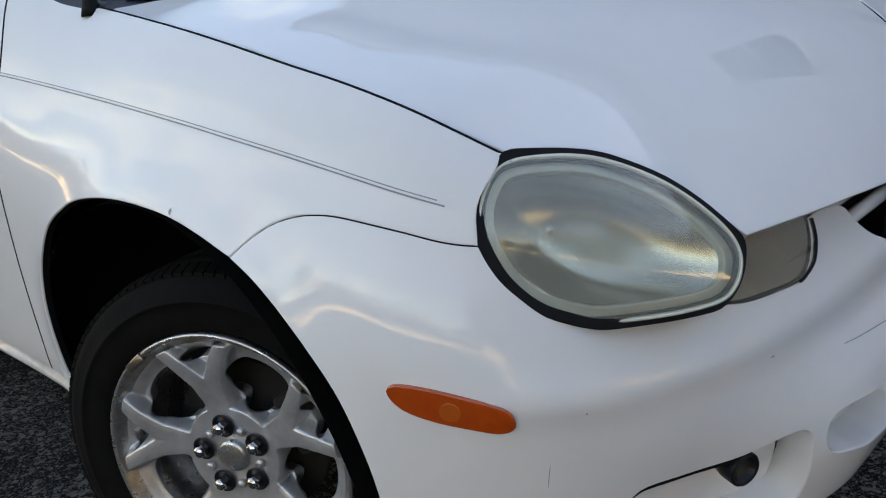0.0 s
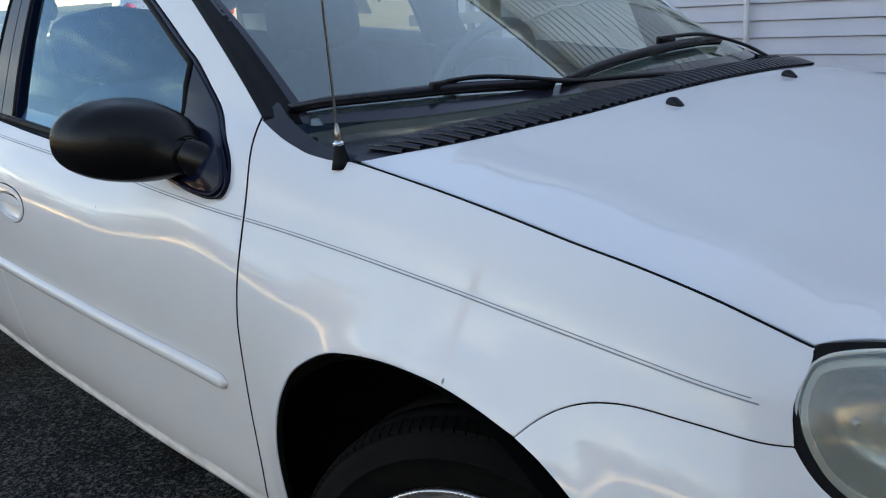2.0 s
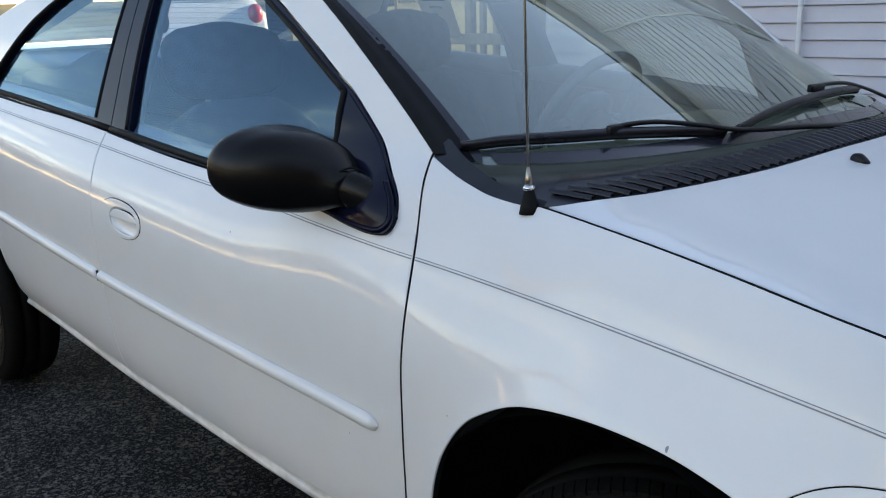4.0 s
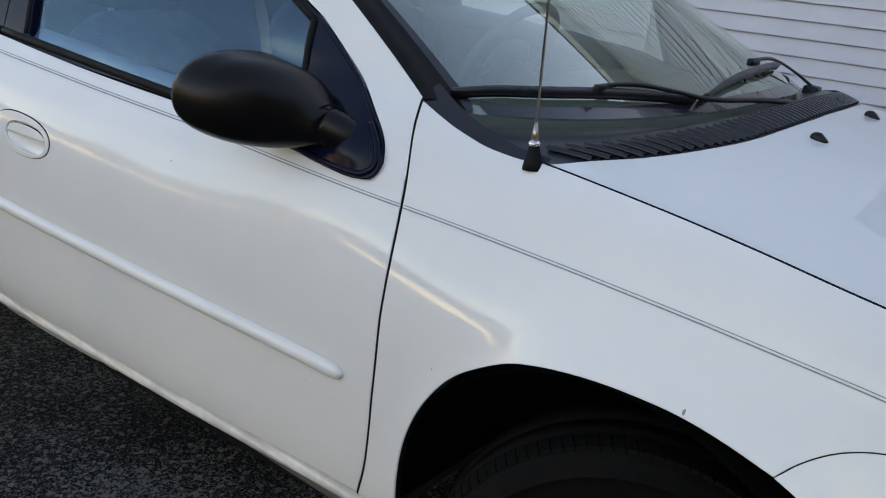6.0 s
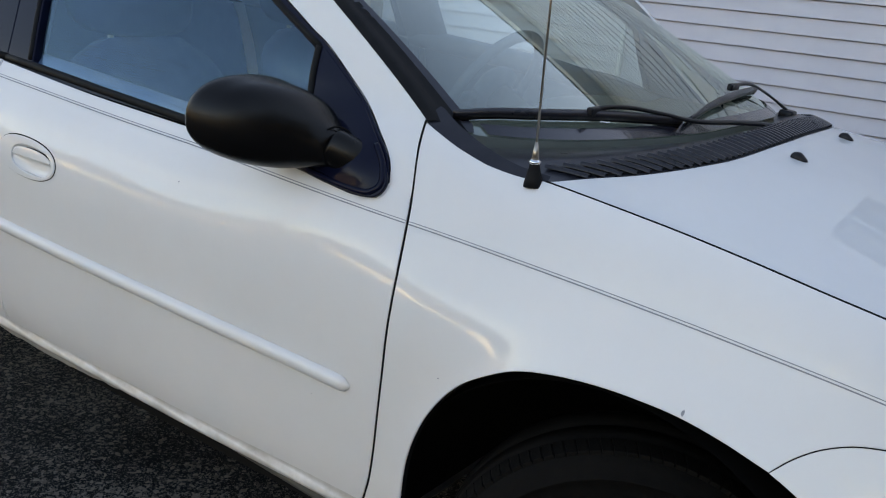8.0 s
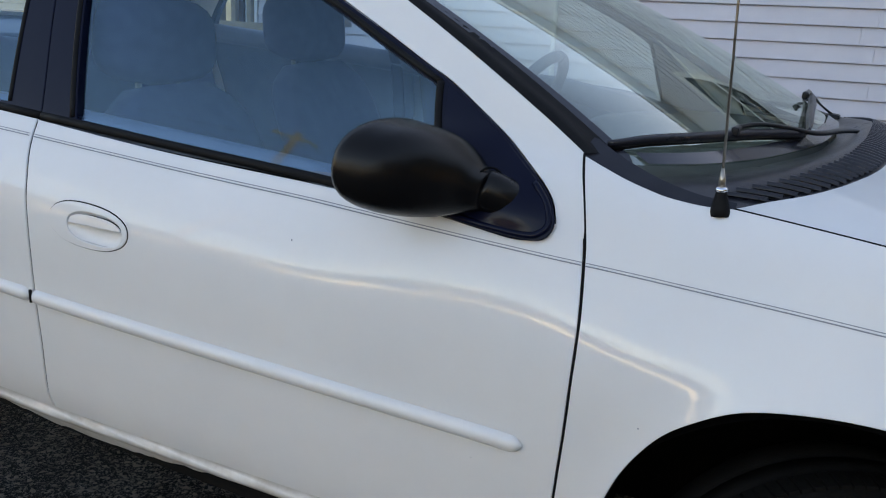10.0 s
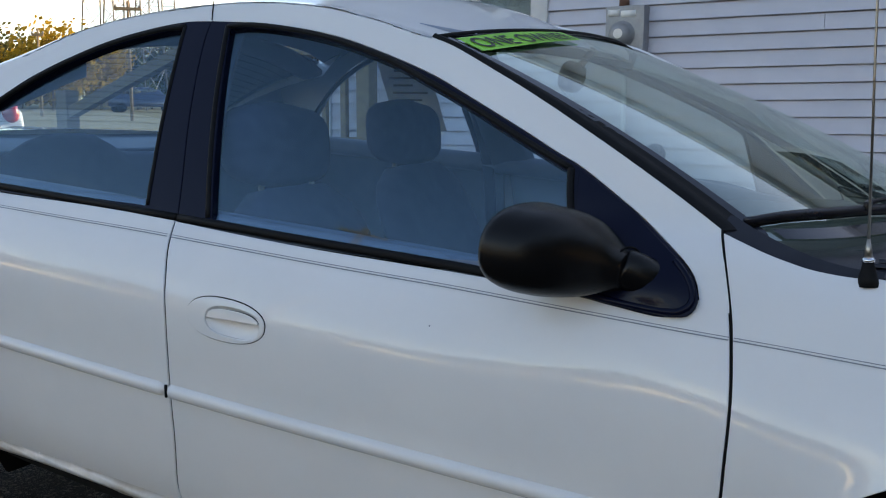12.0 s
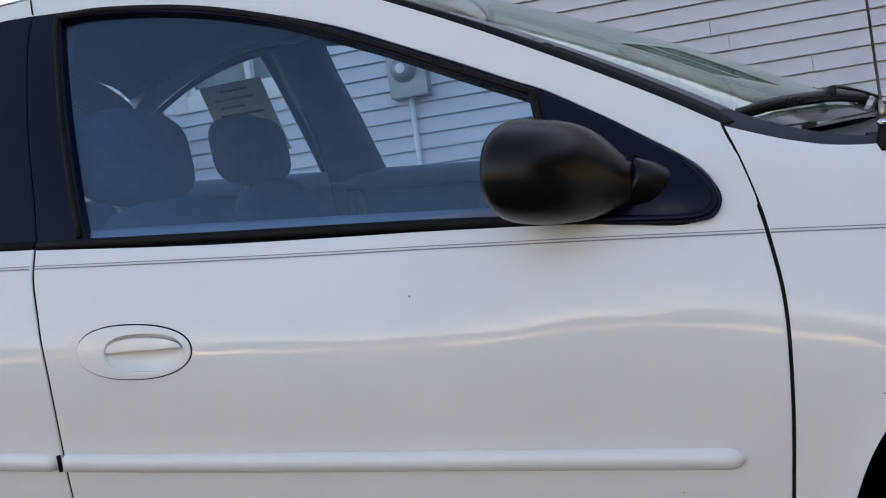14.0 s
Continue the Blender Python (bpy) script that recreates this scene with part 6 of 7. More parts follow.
# ---- the house behind the car ----
WALL_Y, WALL_LEFT, WALL_RIGHT, WALL_TOP = 5.2, -4.95, 13.0, 5.1
SIDING = material("lavender_vinyl_siding", (0.58, 0.58, 0.645), 0.5, second=(0.53, 0.53, 0.60), scale=3, bump=0.08, bump_scale=90)
TRIM_WHITE = material("white_house_trim", (0.72, 0.72, 0.72), 0.5, second=(0.64, 0.64, 0.65), scale=8, bump=0.1, bump_scale=120)
ROOF = material("grey_shingle", (0.07, 0.07, 0.075), 0.9, second=(0.11, 0.105, 0.10), scale=6, bump=0.6, bump_scale=60)
bm = bmesh.new()
WIN = (-4.05, -2.976, 1.85, 2.95)
for lo, hi in (((WALL_LEFT, 0), (WIN[0], WALL_TOP)), ((WIN[1], 0), (WALL_RIGHT, WALL_TOP)), ((WIN[0], 0), (WIN[1], WIN[2])), ((WIN[0], WIN[3]), (WIN[1], WALL_TOP))):
    box(bm, (lo[0], WALL_Y + 0.02, lo[1] or -0.04), (hi[0], WALL_Y + 0.22, hi[1]))
wall = thing("wall_north", bm, SIDING, "house wall clad in pale lavender clapboard siding", "wall", kind="structure")


def clapboard(x0, x1, z0):
    me = bpy.data.meshes.new("clapboard")
    h = 0.1122
    vs = [(x0, WALL_Y - 0.019, z0), (x1, WALL_Y - 0.019, z0), (x1, WALL_Y + 0.002, z0 + h - 0.0075), (x0, WALL_Y + 0.002, z0 + h - 0.0075), (x0, WALL_Y + 0.018, z0 + 0.004), (x1, WALL_Y + 0.018, z0 + 0.004), (x0, WALL_Y + 0.018, z0 + h - 0.0075), (x1, WALL_Y + 0.018, z0 + h - 0.0075)]
    me.from_pydata(vs, [], [(0, 1, 2, 3), (4, 5, 1, 0), (3, 2, 7, 6), (4, 0, 3, 6), (1, 5, 7, 2)])
    part("clapboard", me, SIDING, wall)


rng = random.Random(4)
z, k = 0.083 - 0.1122, 0
while z < WALL_TOP - 0.11:
    cuts = [WALL_LEFT] + [c for c in (rng.uniform(-1.0, 0.6), rng.uniform(2.6, 4.4), rng.uniform(6.5, 8.5))] + [WALL_RIGHT]
    if k % 2:
        cuts[1] = -0.15
    for a, b in zip(cuts[:-1], cuts[1:]):
        runs = [(a, b)]
        if WIN[2] - 0.12 < z < WIN[3] + 0.02:
            runs = [(a, min(b, WIN[0] - 0.11)), (max(a, WIN[1] + 0.11), b)]
        for x0, x1 in runs:
            if x1 - x0 > 0.02:
                clapboard(x0 + 0.0012, x1 - 0.0012, z)
    z += 0.1122
    k += 1
bm = bmesh.new()
for lo, hi in (((WALL_LEFT - 0.06, WALL_Y - 0.03, -0.03), (WALL_LEFT + 0.06, WALL_Y + 0.05, WALL_TOP)),):
    box(bm, lo, hi, 0.004)
thing("trim", bm, TRIM_WHITE, "white corner board of the house", "trim", kind="structure")
bm = bmesh.new()
box(bm, (WALL_LEFT - 0.5, WALL_Y - 0.45, WALL_TOP), (WALL_RIGHT + 0.5, WALL_Y + 0.3, WALL_TOP + 0.16), 0.01)
thing("eave", bm, TRIM_WHITE, "white boxed eave above the siding", "eave", kind="structure")
me = bpy.data.meshes.new("roof_slope")
me.from_pydata([(WALL_LEFT - 0.55, WALL_Y - 0.5, WALL_TOP + 0.17), (WALL_RIGHT + 0.5, WALL_Y - 0.5, WALL_TOP + 0.17), (WALL_RIGHT + 0.5, WALL_Y + 5, WALL_TOP + 2.6), (WALL_LEFT - 0.55, WALL_Y + 5, WALL_TOP + 2.6), (WALL_LEFT - 0.55, WALL_Y + 10, WALL_TOP + 0.17), (WALL_RIGHT + 0.5, WALL_Y + 10, WALL_TOP + 0.17)], [], [(0, 1, 2, 3), (3, 2, 5, 4), (0, 3, 4), (1, 5, 2)])
me.materials.append(ROOF)
tagged(new("house_roof", me), "grey shingled roof of the house", "roof", kind="structure")
bm = bmesh.new()
box(bm, (WALL_LEFT, WALL_Y + 0.24, -0.04), (WALL_LEFT + 0.2, WALL_Y + 9.5, WALL_TOP))
box(bm, (WALL_LEFT, WALL_Y + 9.3, -0.04), (WALL_RIGHT, WALL_Y + 9.5, WALL_TOP))
box(bm, (WALL_RIGHT - 0.2, WALL_Y + 0.24, -0.04), (WALL_RIGHT, WALL_Y + 9.3, WALL_TOP))
thing("wall_rear", bm, SIDING, "plain other walls of the house", "wall", kind="structure")

# house window: frame, sash, panes, curtain
window = new("window_1")
tagged(window, "white-framed sliding window in the siding with pale curtain", "window", kind="structure")
x0, x1, z0, z1 = WIN
bm = bmesh.new()
for lo, hi in (((x0 - 0.11, z0 - 0.10), (x0 + 0.02, z1 + 0.1)), ((x1 - 0.02, z0 - 0.10), (x1 + 0.11, z1 + 0.1)), ((x0 + 0.02, z0 - 0.10), (x1 - 0.02, z0 + 0.02)), ((x0 + 0.02, z1 - 0.02), (x1 - 0.02, z1 + 0.1))):
    box(bm, (lo[0], WALL_Y - 0.035, lo[1]), (hi[0], WALL_Y + 0.10, hi[1]), 0.006)
part("window_frame", bm, TRIM_WHITE, window)
bm = bmesh.new()
mid = (x0 + x1) / 2
for a, b, d in ((x0 + 0.02, mid + 0.02, 0.03), (mid - 0.02, x1 - 0.02, 0.06)):
    for lo, hi in (((a, z0 + 0.02), (a + 0.05, z1 - 0.02)), ((b - 0.05, z0 + 0.02), (b, z1 - 0.02)), ((a + 0.05, z0 + 0.02), (b - 0.05, z0 + 0.07)), ((a + 0.05, z1 - 0.07), (b - 0.05, z1 - 0.02))):
        box(bm, (lo[0], WALL_Y + d, lo[1]), (hi[0], WALL_Y + d + 0.03, hi[1]), 0.003)
part("sash", bm, TRIM_WHITE, window)
for a, b, d in ((x0 + 0.06, mid - 0.02, 0.045), (mid + 0.02, x1 - 0.06, 0.075)):
    bm = bmesh.new()
    box(bm, (a, WALL_Y + d, z0 + 0.05), (b, WALL_Y + d + 0.004, z1 - 0.05))
    part("pane", bm, HOUSE_GLASS, window)
bm = bmesh.new()
fold = [(x0 + 0.05 + 0.02 * i, WALL_Y + 0.125 + 0.008 * math.sin(i * 1.3)) for i in range(50)]
rows = [[bm.verts.new((x, y, z)) for x, y in fold] for z in (z0 - 0.02, z1)]
for i in range(len(fold) - 1):
    bm.faces.new((rows[0][i], rows[0][i + 1], rows[1][i + 1], rows[1][i]))
part("curtain", bm, material("pale_curtain", (0.62, 0.64, 0.60), 0.9, second=(0.5, 0.52, 0.5), scale=10), window)

# a second window farther along the wall
X0, X1, Z0, Z1 = 0.05, 0.95, 2.5, 3.6
window_b = new("window_2")
tagged(window_b, "white-framed double-hung window in the siding", "window", kind="structure")
bm = bmesh.new()
for lo, hi in (((X0 - 0.09, Z0 - 0.09), (X0, Z1 + 0.09)), ((X1, Z0 - 0.09), (X1 + 0.09, Z1 + 0.09)), ((X0, Z0 - 0.09), (X1, Z0)), ((X0, Z1), (X1, Z1 + 0.09))):
    box(bm, (lo[0], WALL_Y - 0.05, lo[1]), (hi[0], WALL_Y + 0.02, hi[1]), 0.006)
part("window_frame", bm, TRIM_WHITE, window_b)
bm = bmesh.new()
box(bm, (X0, WALL_Y - 0.04, (Z0 + Z1) / 2 - 0.025), (X1, WALL_Y + 0.01, (Z0 + Z1) / 2 + 0.025), 0.004)
part("meeting_rail", bm, TRIM_WHITE, window_b)
for za, zb in ((Z0, (Z0 + Z1) / 2 - 0.025), ((Z0 + Z1) / 2 + 0.025, Z1)):
    bm = bmesh.new()
    box(bm, (X0, WALL_Y - 0.022, za), (X1, WALL_Y - 0.018, zb))
    part("pane", bm, material("dark_room_glass", (0.015, 0.018, 0.02), 0.05, second=(0.02, 0.023, 0.025), scale=2, coat=1.0), window_b)

# electric meter on the wall
METER = material("grey_meter_enamel", (0.33, 0.34, 0.35), 0.45, metal=0.3, second=(0.27, 0.27, 0.28), scale=14, bump=0.1, bump_scale=200)
bm = bmesh.new()
box(bm, (-2.372, WALL_Y - 0.13, 1.58), (-2.09, WALL_Y + 0.0, 1.98), 0.008)
meter = thing("electric_meter", bm, METER, "grey electric meter box with round glass dial on the siding", "meter")
mt = part("dial_ring", lathe([(0.0, -0.215), (0.05, -0.21), (0.076, -0.185), (0.082, -0.135), (0.096, -0.133), (0.096, -0.10), (0.0, -0.10)], 36), METER, meter, "glass dial in a steel ring")
mt.location = (-2.25, WALL_Y, 1.78)
part("dial_face", lathe([(0.0, -0.218), (0.034, -0.2155)], 24), PAPER, meter).location = (-2.25, WALL_Y, 1.78)
for a, b, zz in ((-2.355, -2.27, 1.93), (-2.26, -2.15, 1.92)):
    bm = bmesh.new()
    box(bm, (a, WALL_Y - 0.1325, zz - 0.02), (b, WALL_Y - 0.1285, zz + 0.025))
    part("meter_label", bm, PAPER, meter, "white paper label")
for za, zb, nm in ((1.98, 5.05, "conduit"), (-0.03, 1.58, "conduit")):
    part(nm, tube(bmesh.new(), [(-2.26 if za > 1 else -2.242, WALL_Y - 0.06, za), (-2.26 if za > 1 else -2.242, WALL_Y - 0.06, zb)], 0.024 if za > 1 else 0.019, 14), TRIM_WHITE, meter, "painted conduit pipe")
part("conduit_collar", lathe([(0.026, 0.0), (0.036, 0.0), (0.036, 0.05), (0.026, 0.05)], 18, "z"), material("rusty_collar", (0.16, 0.06, 0.035), 0.8, second=(0.1, 0.05, 0.03), scale=60), meter, "rusty pipe collar").location = (-2.26, WALL_Y - 0.06, 1.98)

# orange key box by the door, door frame edge and wooden porch posts
ORANGE = material("orange_enamel", (0.62, 0.06, 0.012), 0.4, second=(0.5, 0.045, 0.01), scale=20)
bm = bmesh.new()
box(bm, (-4.60, WALL_Y - 0.13, 2.15), (-4.26, WALL_Y - 0.012, 2.62), 0.008)
keybox = thing("drop_box", bm, ORANGE, "orange key drop box with a yellow key emblem on the siding", "box")
YELLOW = material("yellow_paint", (0.75, 0.42, 0.02), 0.5, second=(0.68, 0.36, 0.02), scale=30)
bm = lathe([(0.016, -0.004), (0.036, -0.004), (0.036, 0.0), (0.016, 0.0)], 24)
part("key_bow", bm, YELLOW, keybox, "yellow key emblem").location = (-4.49, WALL_Y - 0.131, 2.305)
bm = bmesh.new()
box(bm, (0.03, -0.004, -0.009), (0.13, 0.0, 0.009))
box(bm, (0.085, -0.004, -0.03), (0.10, 0.0, -0.009))
box(bm, (0.112, -0.004, -0.026), (0.127, 0.0, -0.009))
kb = part("key_shaft", bm, YELLOW, keybox, "yellow key emblem")
kb.location, kb.rotation_euler = (-4.49, WALL_Y - 0.131, 2.305), (0, radians(38), 0)
WOOD = material("weathered_lumber", (0.20, 0.155, 0.10), 0.85, second=(0.29, 0.23, 0.15), scale=18, fine=0.4, bump=0.5, bump_scale=120)
porch = tagged(new("porch_railing"), "weathered lumber porch railing with upright posts and flat top board", "railing")
for x, w in ((-4.88, 0.07), (-4.72, 0.045), (-4.57, 0.045), (-4.38, 0.05), (-4.19, 0.12)):
    bm = bmesh.new()
    box(bm, (x - w / 2, WALL_Y - 0.55, -0.03), (x + w / 2, WALL_Y - 0.55 + w, 1.679), 0.004)
    part("post", bm, WOOD, porch)
bm = bmesh.new()
box(bm, (-5.05, WALL_Y - 0.59, 0.95), (-4.13, WALL_Y - 0.549, 1.04), 0.004)
part("cross_rail", bm, WOOD, porch)
bm = bmesh.new()
box(bm, (-4.95, WALL_Y - 0.66, 1.68), (-4.03, WALL_Y - 0.38, 1.77), 0.006)
part("top_board", bm, WOOD, porch)
bm = tube(bmesh.new(), [(-7.75, WALL_Y - 0.55, 1.18), (-5.75, WALL_Y - 0.55, 1.892)], 0.07, 4)
stair = thing("stair_rail", bm, WOOD, "sloping handrail of weathered lumber beside the porch", "rail")
bm = bmesh.new()
box(bm, (-7.73, WALL_Y - 0.62, -0.03), (-7.58, WALL_Y - 0.47, 1.45), 0.004)
part("newel_post", bm, WOOD, stair)
bm = bmesh.new()
box(bm, (-5.10, WALL_Y - 0.02, 0.05), (-5.04, WALL_Y + 0.16, 2.7), 0.003)
thing("door_edge", bm, TRIM, "dark edge of an open storm door", "door")


# ---- distance: parked cars, trees, pylons, poles ----
def around(azimuth, far):
    return (-0.15 + far * math.cos(radians(azimuth)), -1.3 + far * math.sin(radians(azimuth)))


def parked_car(name, label, at, turn, length, width, height, paint, lamp_mat, boxy):
    bm = bmesh.new()
    L, W, H = length, width / 2, height
    prof = [(-L / 2, 0.35), (-L / 2 + 0.02, 0.75), (-L / 2 + 0.10, 0.95), (-L / 2 + (0.18 if boxy else 0.45), H * 0.80), (-L / 2 + (0.35 if boxy else 0.85), H), (0.25, H), (0.75, H * 0.90), (1.15, 0.98), (L / 2 - 0.35, 0.88), (L / 2 - 0.05, 0.72), (L / 2, 0.35)]
    rings = []
    for yk, sc in ((-1, 0.90), (-0.94, 0.97), (-0.7, 1), (0, 1.005), (0.7, 1), (0.94, 0.97), (1, 0.90)):
        rings.append([Vector((x, yk * W * (0.80 if z > 1.0 else 1.0), 0.35 + (z - 0.35) * sc)) for x, z in prof])
    c = tagged(new(name), label, "car")
    part("body", loft(rings), paint, c)
    gl = material(name + "_glass", (0.02, 0.025, 0.03), 0.1, coat=1.0, second=(0.03, 0.035, 0.04), scale=4)
    for sgn in (-1, 1):
        bm = bmesh.new()
        for a, b in ((-L / 2 + 0.55, -0.35), (-0.25, 0.55)):
            box(bm, (a, sgn * W * 0.83 - 0.02, 1.02), (b, sgn * W * 0.83 + 0.02, H * 0.93), 0.03)
        part("side_glass", bm, gl, c)
        bm = bmesh.new()
        vs = ball(bm, (-L / 2 + 0.10, sgn * W * 0.82, 0.88), (0.12, 0.12, 0.16), 14, 10)
        part("tail_lamp", bm, lamp_mat, c, "red tail lamp")
        for x in (-L / 2 + 0.75, L / 2 - 0.8):
            t = part("wheel", lathe([(0.0, -0.1), (0.2, -0.1), (0.3, -0.08), (0.31, 0.0), (0.3, 0.08), (0.0, 0.1)], 24), TYRE, c)
            t.location = (x, sgn * W * 0.9, 0.31)
    bm = bmesh.new()
    box(bm, (-0.03, -W * 0.68, -0.2), (0.03, W * 0.68, 0.2), 0.03)
    part("rear_glass", bm, gl, c).matrix_basis = Matrix.Translation((-L / 2 + (0.24 if boxy else 0.62), 0, H * 0.84)) @ Euler((0, radians(28 if boxy else 50), 0)).to_matrix().to_4x4()
    c.matrix_world = pose(at[0], at[1], GROUND + (hill(*at) and hill(*at) + 0.02), 0, 0, turn)
    return c


RED = material("red_lamp_plastic", (0.55, 0.02, 0.02), 0.15, coat=1.0, second=(0.45, 0.015, 0.02), scale=20)
parked_car("parked_hatchback", "white hatchback with red tail lamps parked on the lot", around(148.8, 15.6), 158, 4.0, 1.7, 1.52, PAINT, RED, True)
parked_car("parked_suv", "dark grey sport utility car parked far off", around(143.3, 85), 205, 4.6, 1.85, 1.75, material("dark_grey_paint", (0.03, 0.032, 0.035), 0.3, coat=1.0, second=(0.04, 0.04, 0.045), scale=3), RED, True)
parked_car("parked_sedan", "dark blue sedan parked on the lot", around(137.6, 58), 60, 4.5, 1.75, 1.50, material("dark_blue_paint", (0.01, 0.018, 0.055), 0.3, coat=1.0, second=(0.012, 0.022, 0.065), scale=3), RED, False)

BARK = material("grey_bark", (0.09, 0.075, 0.06), 0.95, second=(0.13, 0.11, 0.09), scale=12, bump=0.8, bump_scale=40)
LEAVES = {k: material(k + "_leaves", a, 0.8, second=b, scale=3, **{"Subsurface Weight": 0.0}) for k, a, b in (("green", (0.035, 0.06, 0.018), (0.07, 0.10, 0.03)), ("yellow", (0.36, 0.22, 0.02), (0.24, 0.17, 0.02)), ("orange", (0.28, 0.11, 0.015), (0.20, 0.12, 0.02)), ("olive", (0.09, 0.095, 0.03), (0.15, 0.13, 0.04)))}

for m in LEAVES.values():
    nt = m.node_tree
    base = nt.nodes["Principled BSDF"]
    glow, mix = nt.nodes.new("ShaderNodeBsdfTranslucent"), nt.nodes.new("ShaderNodeMixShader")
    mix.inputs[0].default_value = 0.5
    nt.links.new(base.inputs["Base Color"].links[0].from_socket, glow.inputs[0])
    nt.links.new(base.outputs[0], mix.inputs[1])
    nt.links.new(glow.outputs[0], mix.inputs[2])
    nt.links.new(mix.outputs[0], nt.nodes["Material Output"].inputs[0])


def tree(at, height, spread, leaf, seed, conifer=False, leaves=3600, leaf_size=0.13):
    r = random.Random(seed)
    t = tagged(new("tree"), {"green": "dark green tree at the edge of the lot", "yellow": "tree in bright yellow autumn leaf", "orange": "tree in orange autumn leaf", "olive": "olive green tree with thinning leaves"}[leaf], "tree", group="trees round the lot")
    bm = bmesh.new()
    tube(bm, [(0, 0, 0), (0.05, 0.03, height * 0.4), (0.0, 0.0, height * 0.92)], 0.035 * height * 0.5, 8, taper=0.03)
    tips = []
    for k in range(11):
        a, z0 = r.uniform(0, 6.28), height * r.uniform(0.25, 0.75)
        L = spread * r.uniform(0.5, 1.0) * ((1 - z0 / height) * 1.3 if conifer else 1)
        tip = Vector((math.cos(a) * L, math.sin(a) * L, z0 + (height * 0.05 if conifer else height * r.uniform(0.1, 0.25))))
        tube(bm, [(0, 0, z0), tip * 0.5 + Vector((0, 0, z0 * 0.5 + 0.1)), tip], 0.06, 6, taper=0.02)
        tips.append(tip)
    part("trunk", bm, BARK, t)
    vs, fs = [], []
    for k in range(leaves):
        if conifer:
            z = height * (0.12 + 0.88 * r.random() ** 1.3)
            rad = spread * (1 - z / height) * (0.5 + 0.5 * abs(math.sin(z * 3.1))) * r.random() ** 0.4
            a = r.uniform(0, 6.28)
            c = Vector((math.cos(a) * rad, math.sin(a) * rad, z))
        else:
            b = r.choice(tips)
            c = b * r.uniform(0.7, 1.1) + Vector((r.gauss(0, 1), r.gauss(0, 1), r.gauss(0, 0.8))) * spread * 0.26
            c.z = max(c.z, height * r.uniform(0.03, 0.2))
        n = Vector((r.gauss(0, 1), r.gauss(0, 1), r.gauss(0, 1))).normalized()
        u = n.orthogonal().normalized() * leaf_size * r.uniform(0.6, 1.4)
        w = n.cross(u)
        i = len(vs)
        vs += [c - u, c - w * 0.6, c + u, c + w * 0.6]
        fs.append((i, i + 1, i + 2, i + 3))
    me = bpy.data.meshes.new("crown")
    me.from_pydata(vs, [], fs)
    part("crown", me, LEAVES[leaf], t)
    t.location = (*at, GROUND + hill(*at))
    return t


made = 0
for az, far, h, sp, leaf, con in ((142.6, 62, 5.6, 2.6, "yellow", False), (141.4, 66, 6.4, 2.6, "yellow", False), (140.4, 80, 6.5, 3.0, "orange", False), (144.2, 70, 6.5, 3.0, "olive", False), (138.9, 75, 5.6, 2.2, "green", True), (138.0, 72, 5.9, 2.4, "green", True), (137.2, 76, 5.8, 2.4, "green", True), (136.0, 80, 7.4, 3.2, "olive", False), (135.0, 84, 8.0, 3.2, "orange", False), (134.0, 80, 9.0, 3.2, "olive", False), (133.0, 78, 9.5, 2.8, "green", True), (132.0, 80, 9.0, 3.2, "orange", False), (139.6, 95, 7.0, 4.0, "olive", False), (146, 70, 7, 3, "green", True), (148, 75, 7.5, 3.2, "orange", False), (151, 70, 7, 3, "yellow", False)):
    tree(around(az, far), h - 0.8 * hill(*around(az, far)), sp, leaf, made, con, 5200, 0.17)
    made += 1
# unseen ring of trees, added to block low sky light from the body
for k in range(38):
    r = random.Random(100 + k)
    az = 182 + k * 4.8
    tree(around(az, r.uniform(50, 62)), r.uniform(7.5, 10), r.uniform(3.6, 4.8), r.choice(("olive", "orange", "green", "yellow", "olive")), 200 + k, r.random() < 0.2, 1500, 0.34)

# unseen tree row ahead of the car, added to shade the front bumper
for k in range(17):
    r = random.Random(500 + k)
    tree((15 + r.uniform(0, 5), -15 + 2.5 * k), r.uniform(7.0, 9.0), r.uniform(2.8, 3.6), r.choice(("olive", "green", "orange", "olive")), 600 + k, r.random() < 0.2, 2600, 0.34)

STEEL_GREY = material("galvanised_steel", (0.30, 0.30, 0.30), 0.5, metal=0.6, second=(0.22, 0.22, 0.22), scale=10)


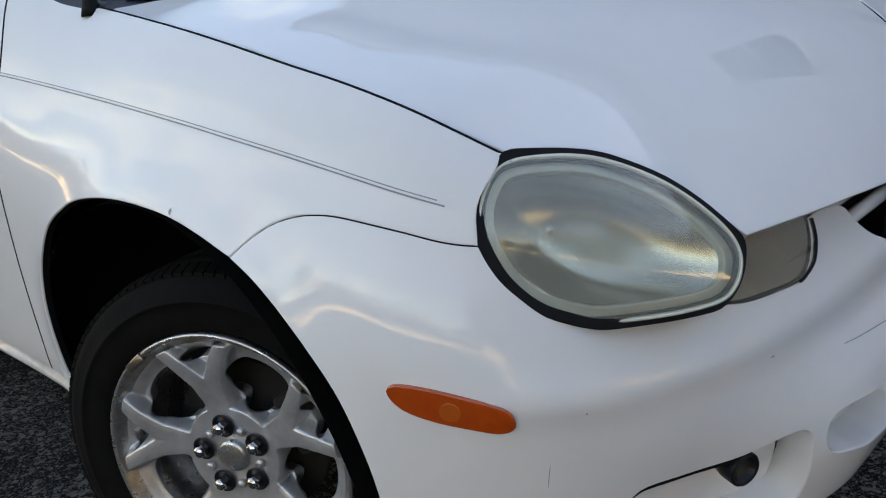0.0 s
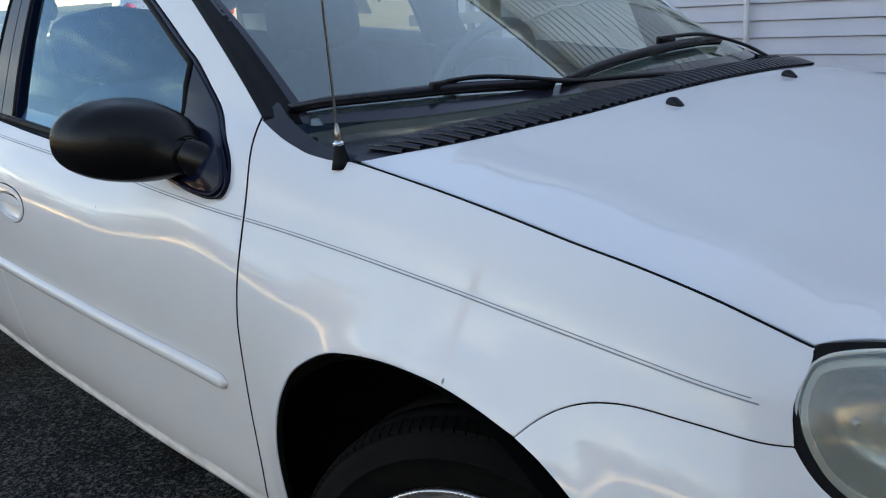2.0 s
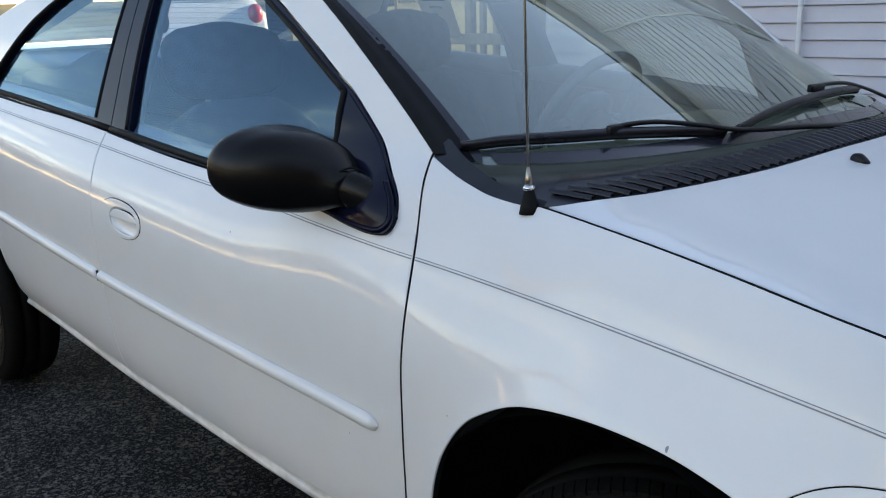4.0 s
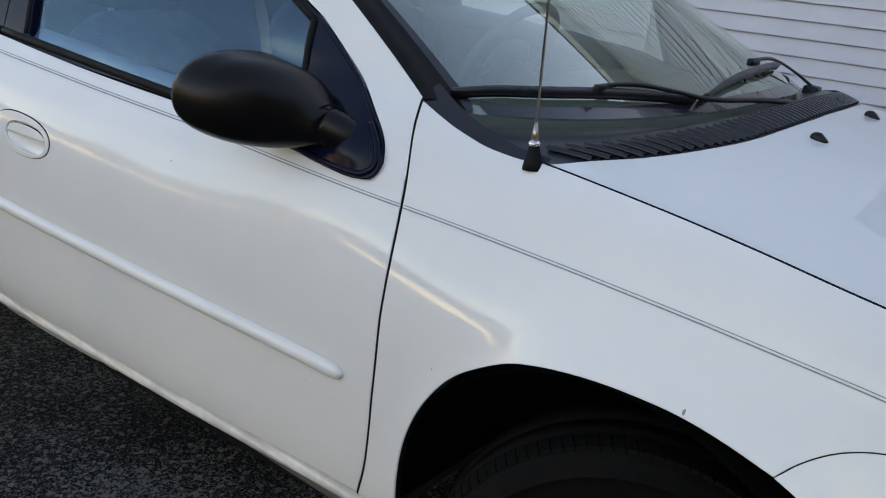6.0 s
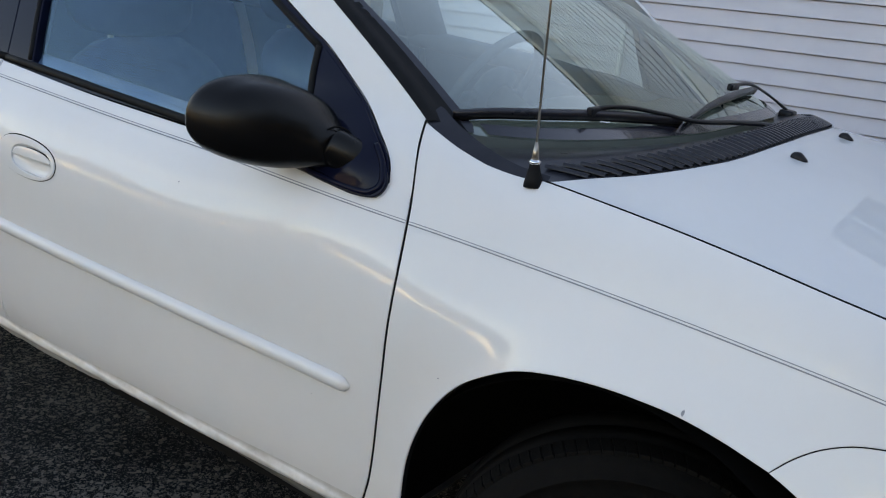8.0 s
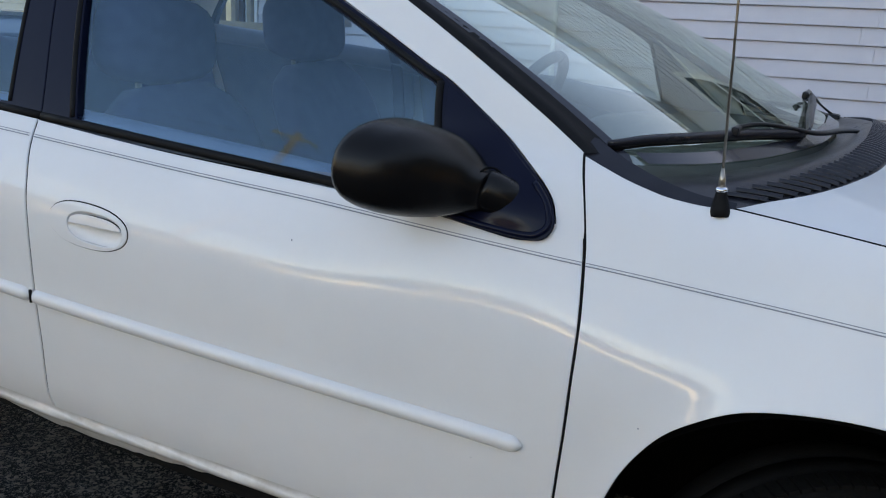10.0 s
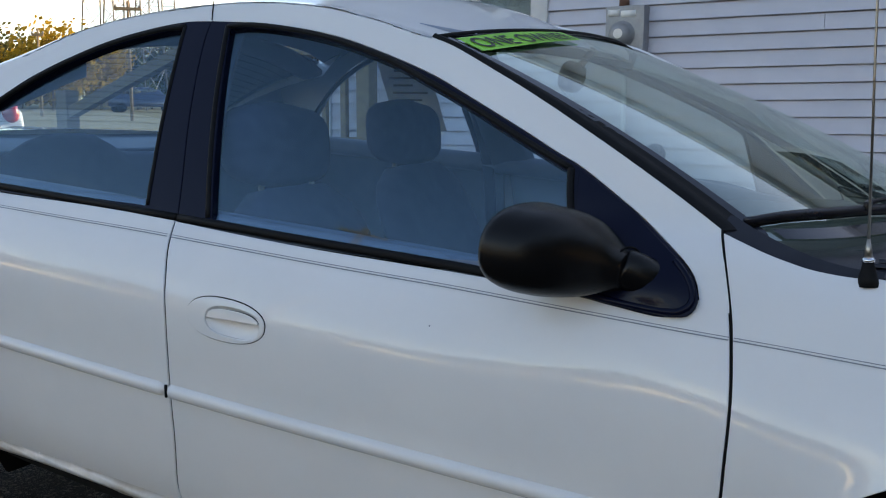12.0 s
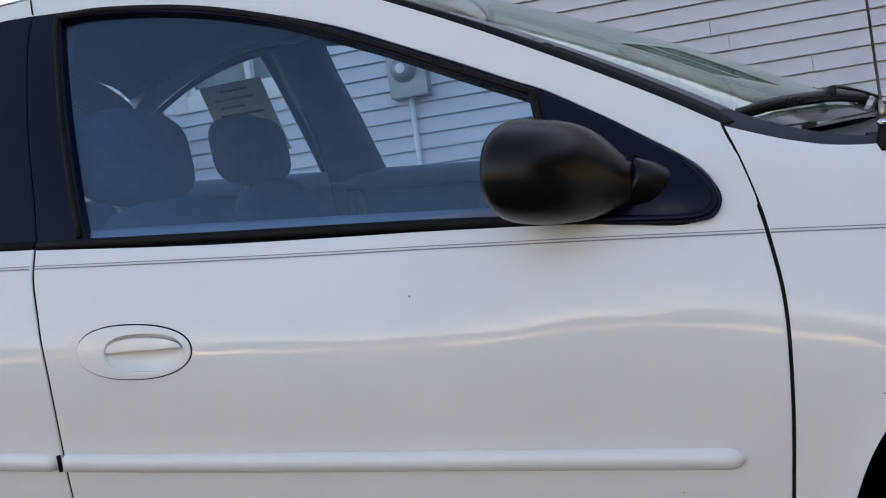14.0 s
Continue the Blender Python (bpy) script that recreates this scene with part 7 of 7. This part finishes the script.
def pylon(at, height, base):
    p = tagged(new("pylon"), "grey lattice steel transmission tower", "pylon", group="pylons")
    corner = lambda k, t: Vector(((1 if k in (0, 3) else -1) * base / 2 * (1 - 0.78 * t), (1 if k in (0, 1) else -1) * base / 2 * (1 - 0.78 * t), height * t))
    for k in range(4):
        part("leg", tube(bmesh.new(), [corner(k, t) for t in (0, 0.5, 1)], 0.055, 6), STEEL_GREY, p)
    bm = bmesh.new()
    levels = [0, 0.12, 0.23, 0.33, 0.42, 0.50, 0.58, 0.66, 0.74, 0.82, 0.91, 1.0]
    for a, b in zip(levels[:-1], levels[1:]):
        for k in range(4):
            j = (k + 1) % 4
            tube(bm, [corner(k, a), corner(j, b)], 0.02, 4)
            tube(bm, [corner(j, a), corner(k, b)], 0.02, 4)
            tube(bm, [corner(k, b), corner(j, b)], 0.02, 4)
    part("bracing", bm, STEEL_GREY, p)
    for t in (0.72, 0.86, 0.98):
        bm = bmesh.new()
        tube(bm, [(-3.6, 0, height * t), (0, 0, height * t + 0.5), (3.6, 0, height * t)], 0.04, 5)
        tube(bm, [(-3.6, 0, height * t), (3.6, 0, height * t)], 0.04, 5)
        part("cross_arm", bm, STEEL_GREY, p)
    p.location = (*at, GROUND + hill(*at))
    p.rotation_euler = (0, 0, radians(20))


pylon(around(139.5, 74), 24, 3.2)
pylon(around(138.1, 68), 25, 3.4)
pylon(around(136.8, 78), 25, 3.0)
POLE = material("sunlit_pole_wood", (0.30, 0.21, 0.12), 0.85, second=(0.22, 0.16, 0.10), scale=10, bump=0.4, bump_scale=60)


def utility_pole(at, height, turn, arm=1.35, thick=0.15):
    p = tagged(new("utility_pole"), "brown wooden utility pole with a cross arm", "pole", group="utility poles")
    part("mast", tube(bmesh.new(), [(0, 0, 0), (0, 0, height)], thick, 12, taper=thick * 0.67), POLE, p)
    bm = bmesh.new()
    box(bm, (-arm / 2, -0.10, height - 0.35), (arm / 2, -0.02, height - 0.23), 0.01)
    part("cross_arm", bm, POLE, p)
    for x in (-arm * 0.45, arm * 0.45):
        part("insulator", lathe([(0.0, 0.0), (0.04, 0.0), (0.05, 0.08), (0.0, 0.1)], 10, "z"), STEEL_GREY, p).location = (x, -0.06, height - 0.23)
    p.matrix_world = pose(at[0], at[1], GROUND + hill(*at), 0, 0, turn)
    return p


utility_pole((-12.2, -14.8), 12.0, -24)
utility_pole((28, -15.5), 12.0, -10)
utility_pole(around(138.3, 38), 4.6, 40, 1.0, 0.07)
utility_pole(around(143.2, 45), 3.9, 40, 0.5, 0.07)
CABLE = material("black_cable", (0.01, 0.01, 0.01), 0.6, second=(0.02, 0.02, 0.02), scale=10)
for h0, y0 in ((11.8, -14.4), (11.8, -15.3), (9.6, -14.8), (8.6, -14.8), (7.9, -14.7)):
    pts = [(-60 + 120 * t, y0 + 0.2 * math.sin(t * 6), h0 - 1.2 + 4.8 * ((t * 3) % 1 - 0.5) ** 2) for t in np.linspace(0, 1, 61)]
    thing("power_line", tube(bmesh.new(), pts, 0.016, 6), CABLE, "black overhead power line strung between poles", "cable", group="power lines", smooth=True)
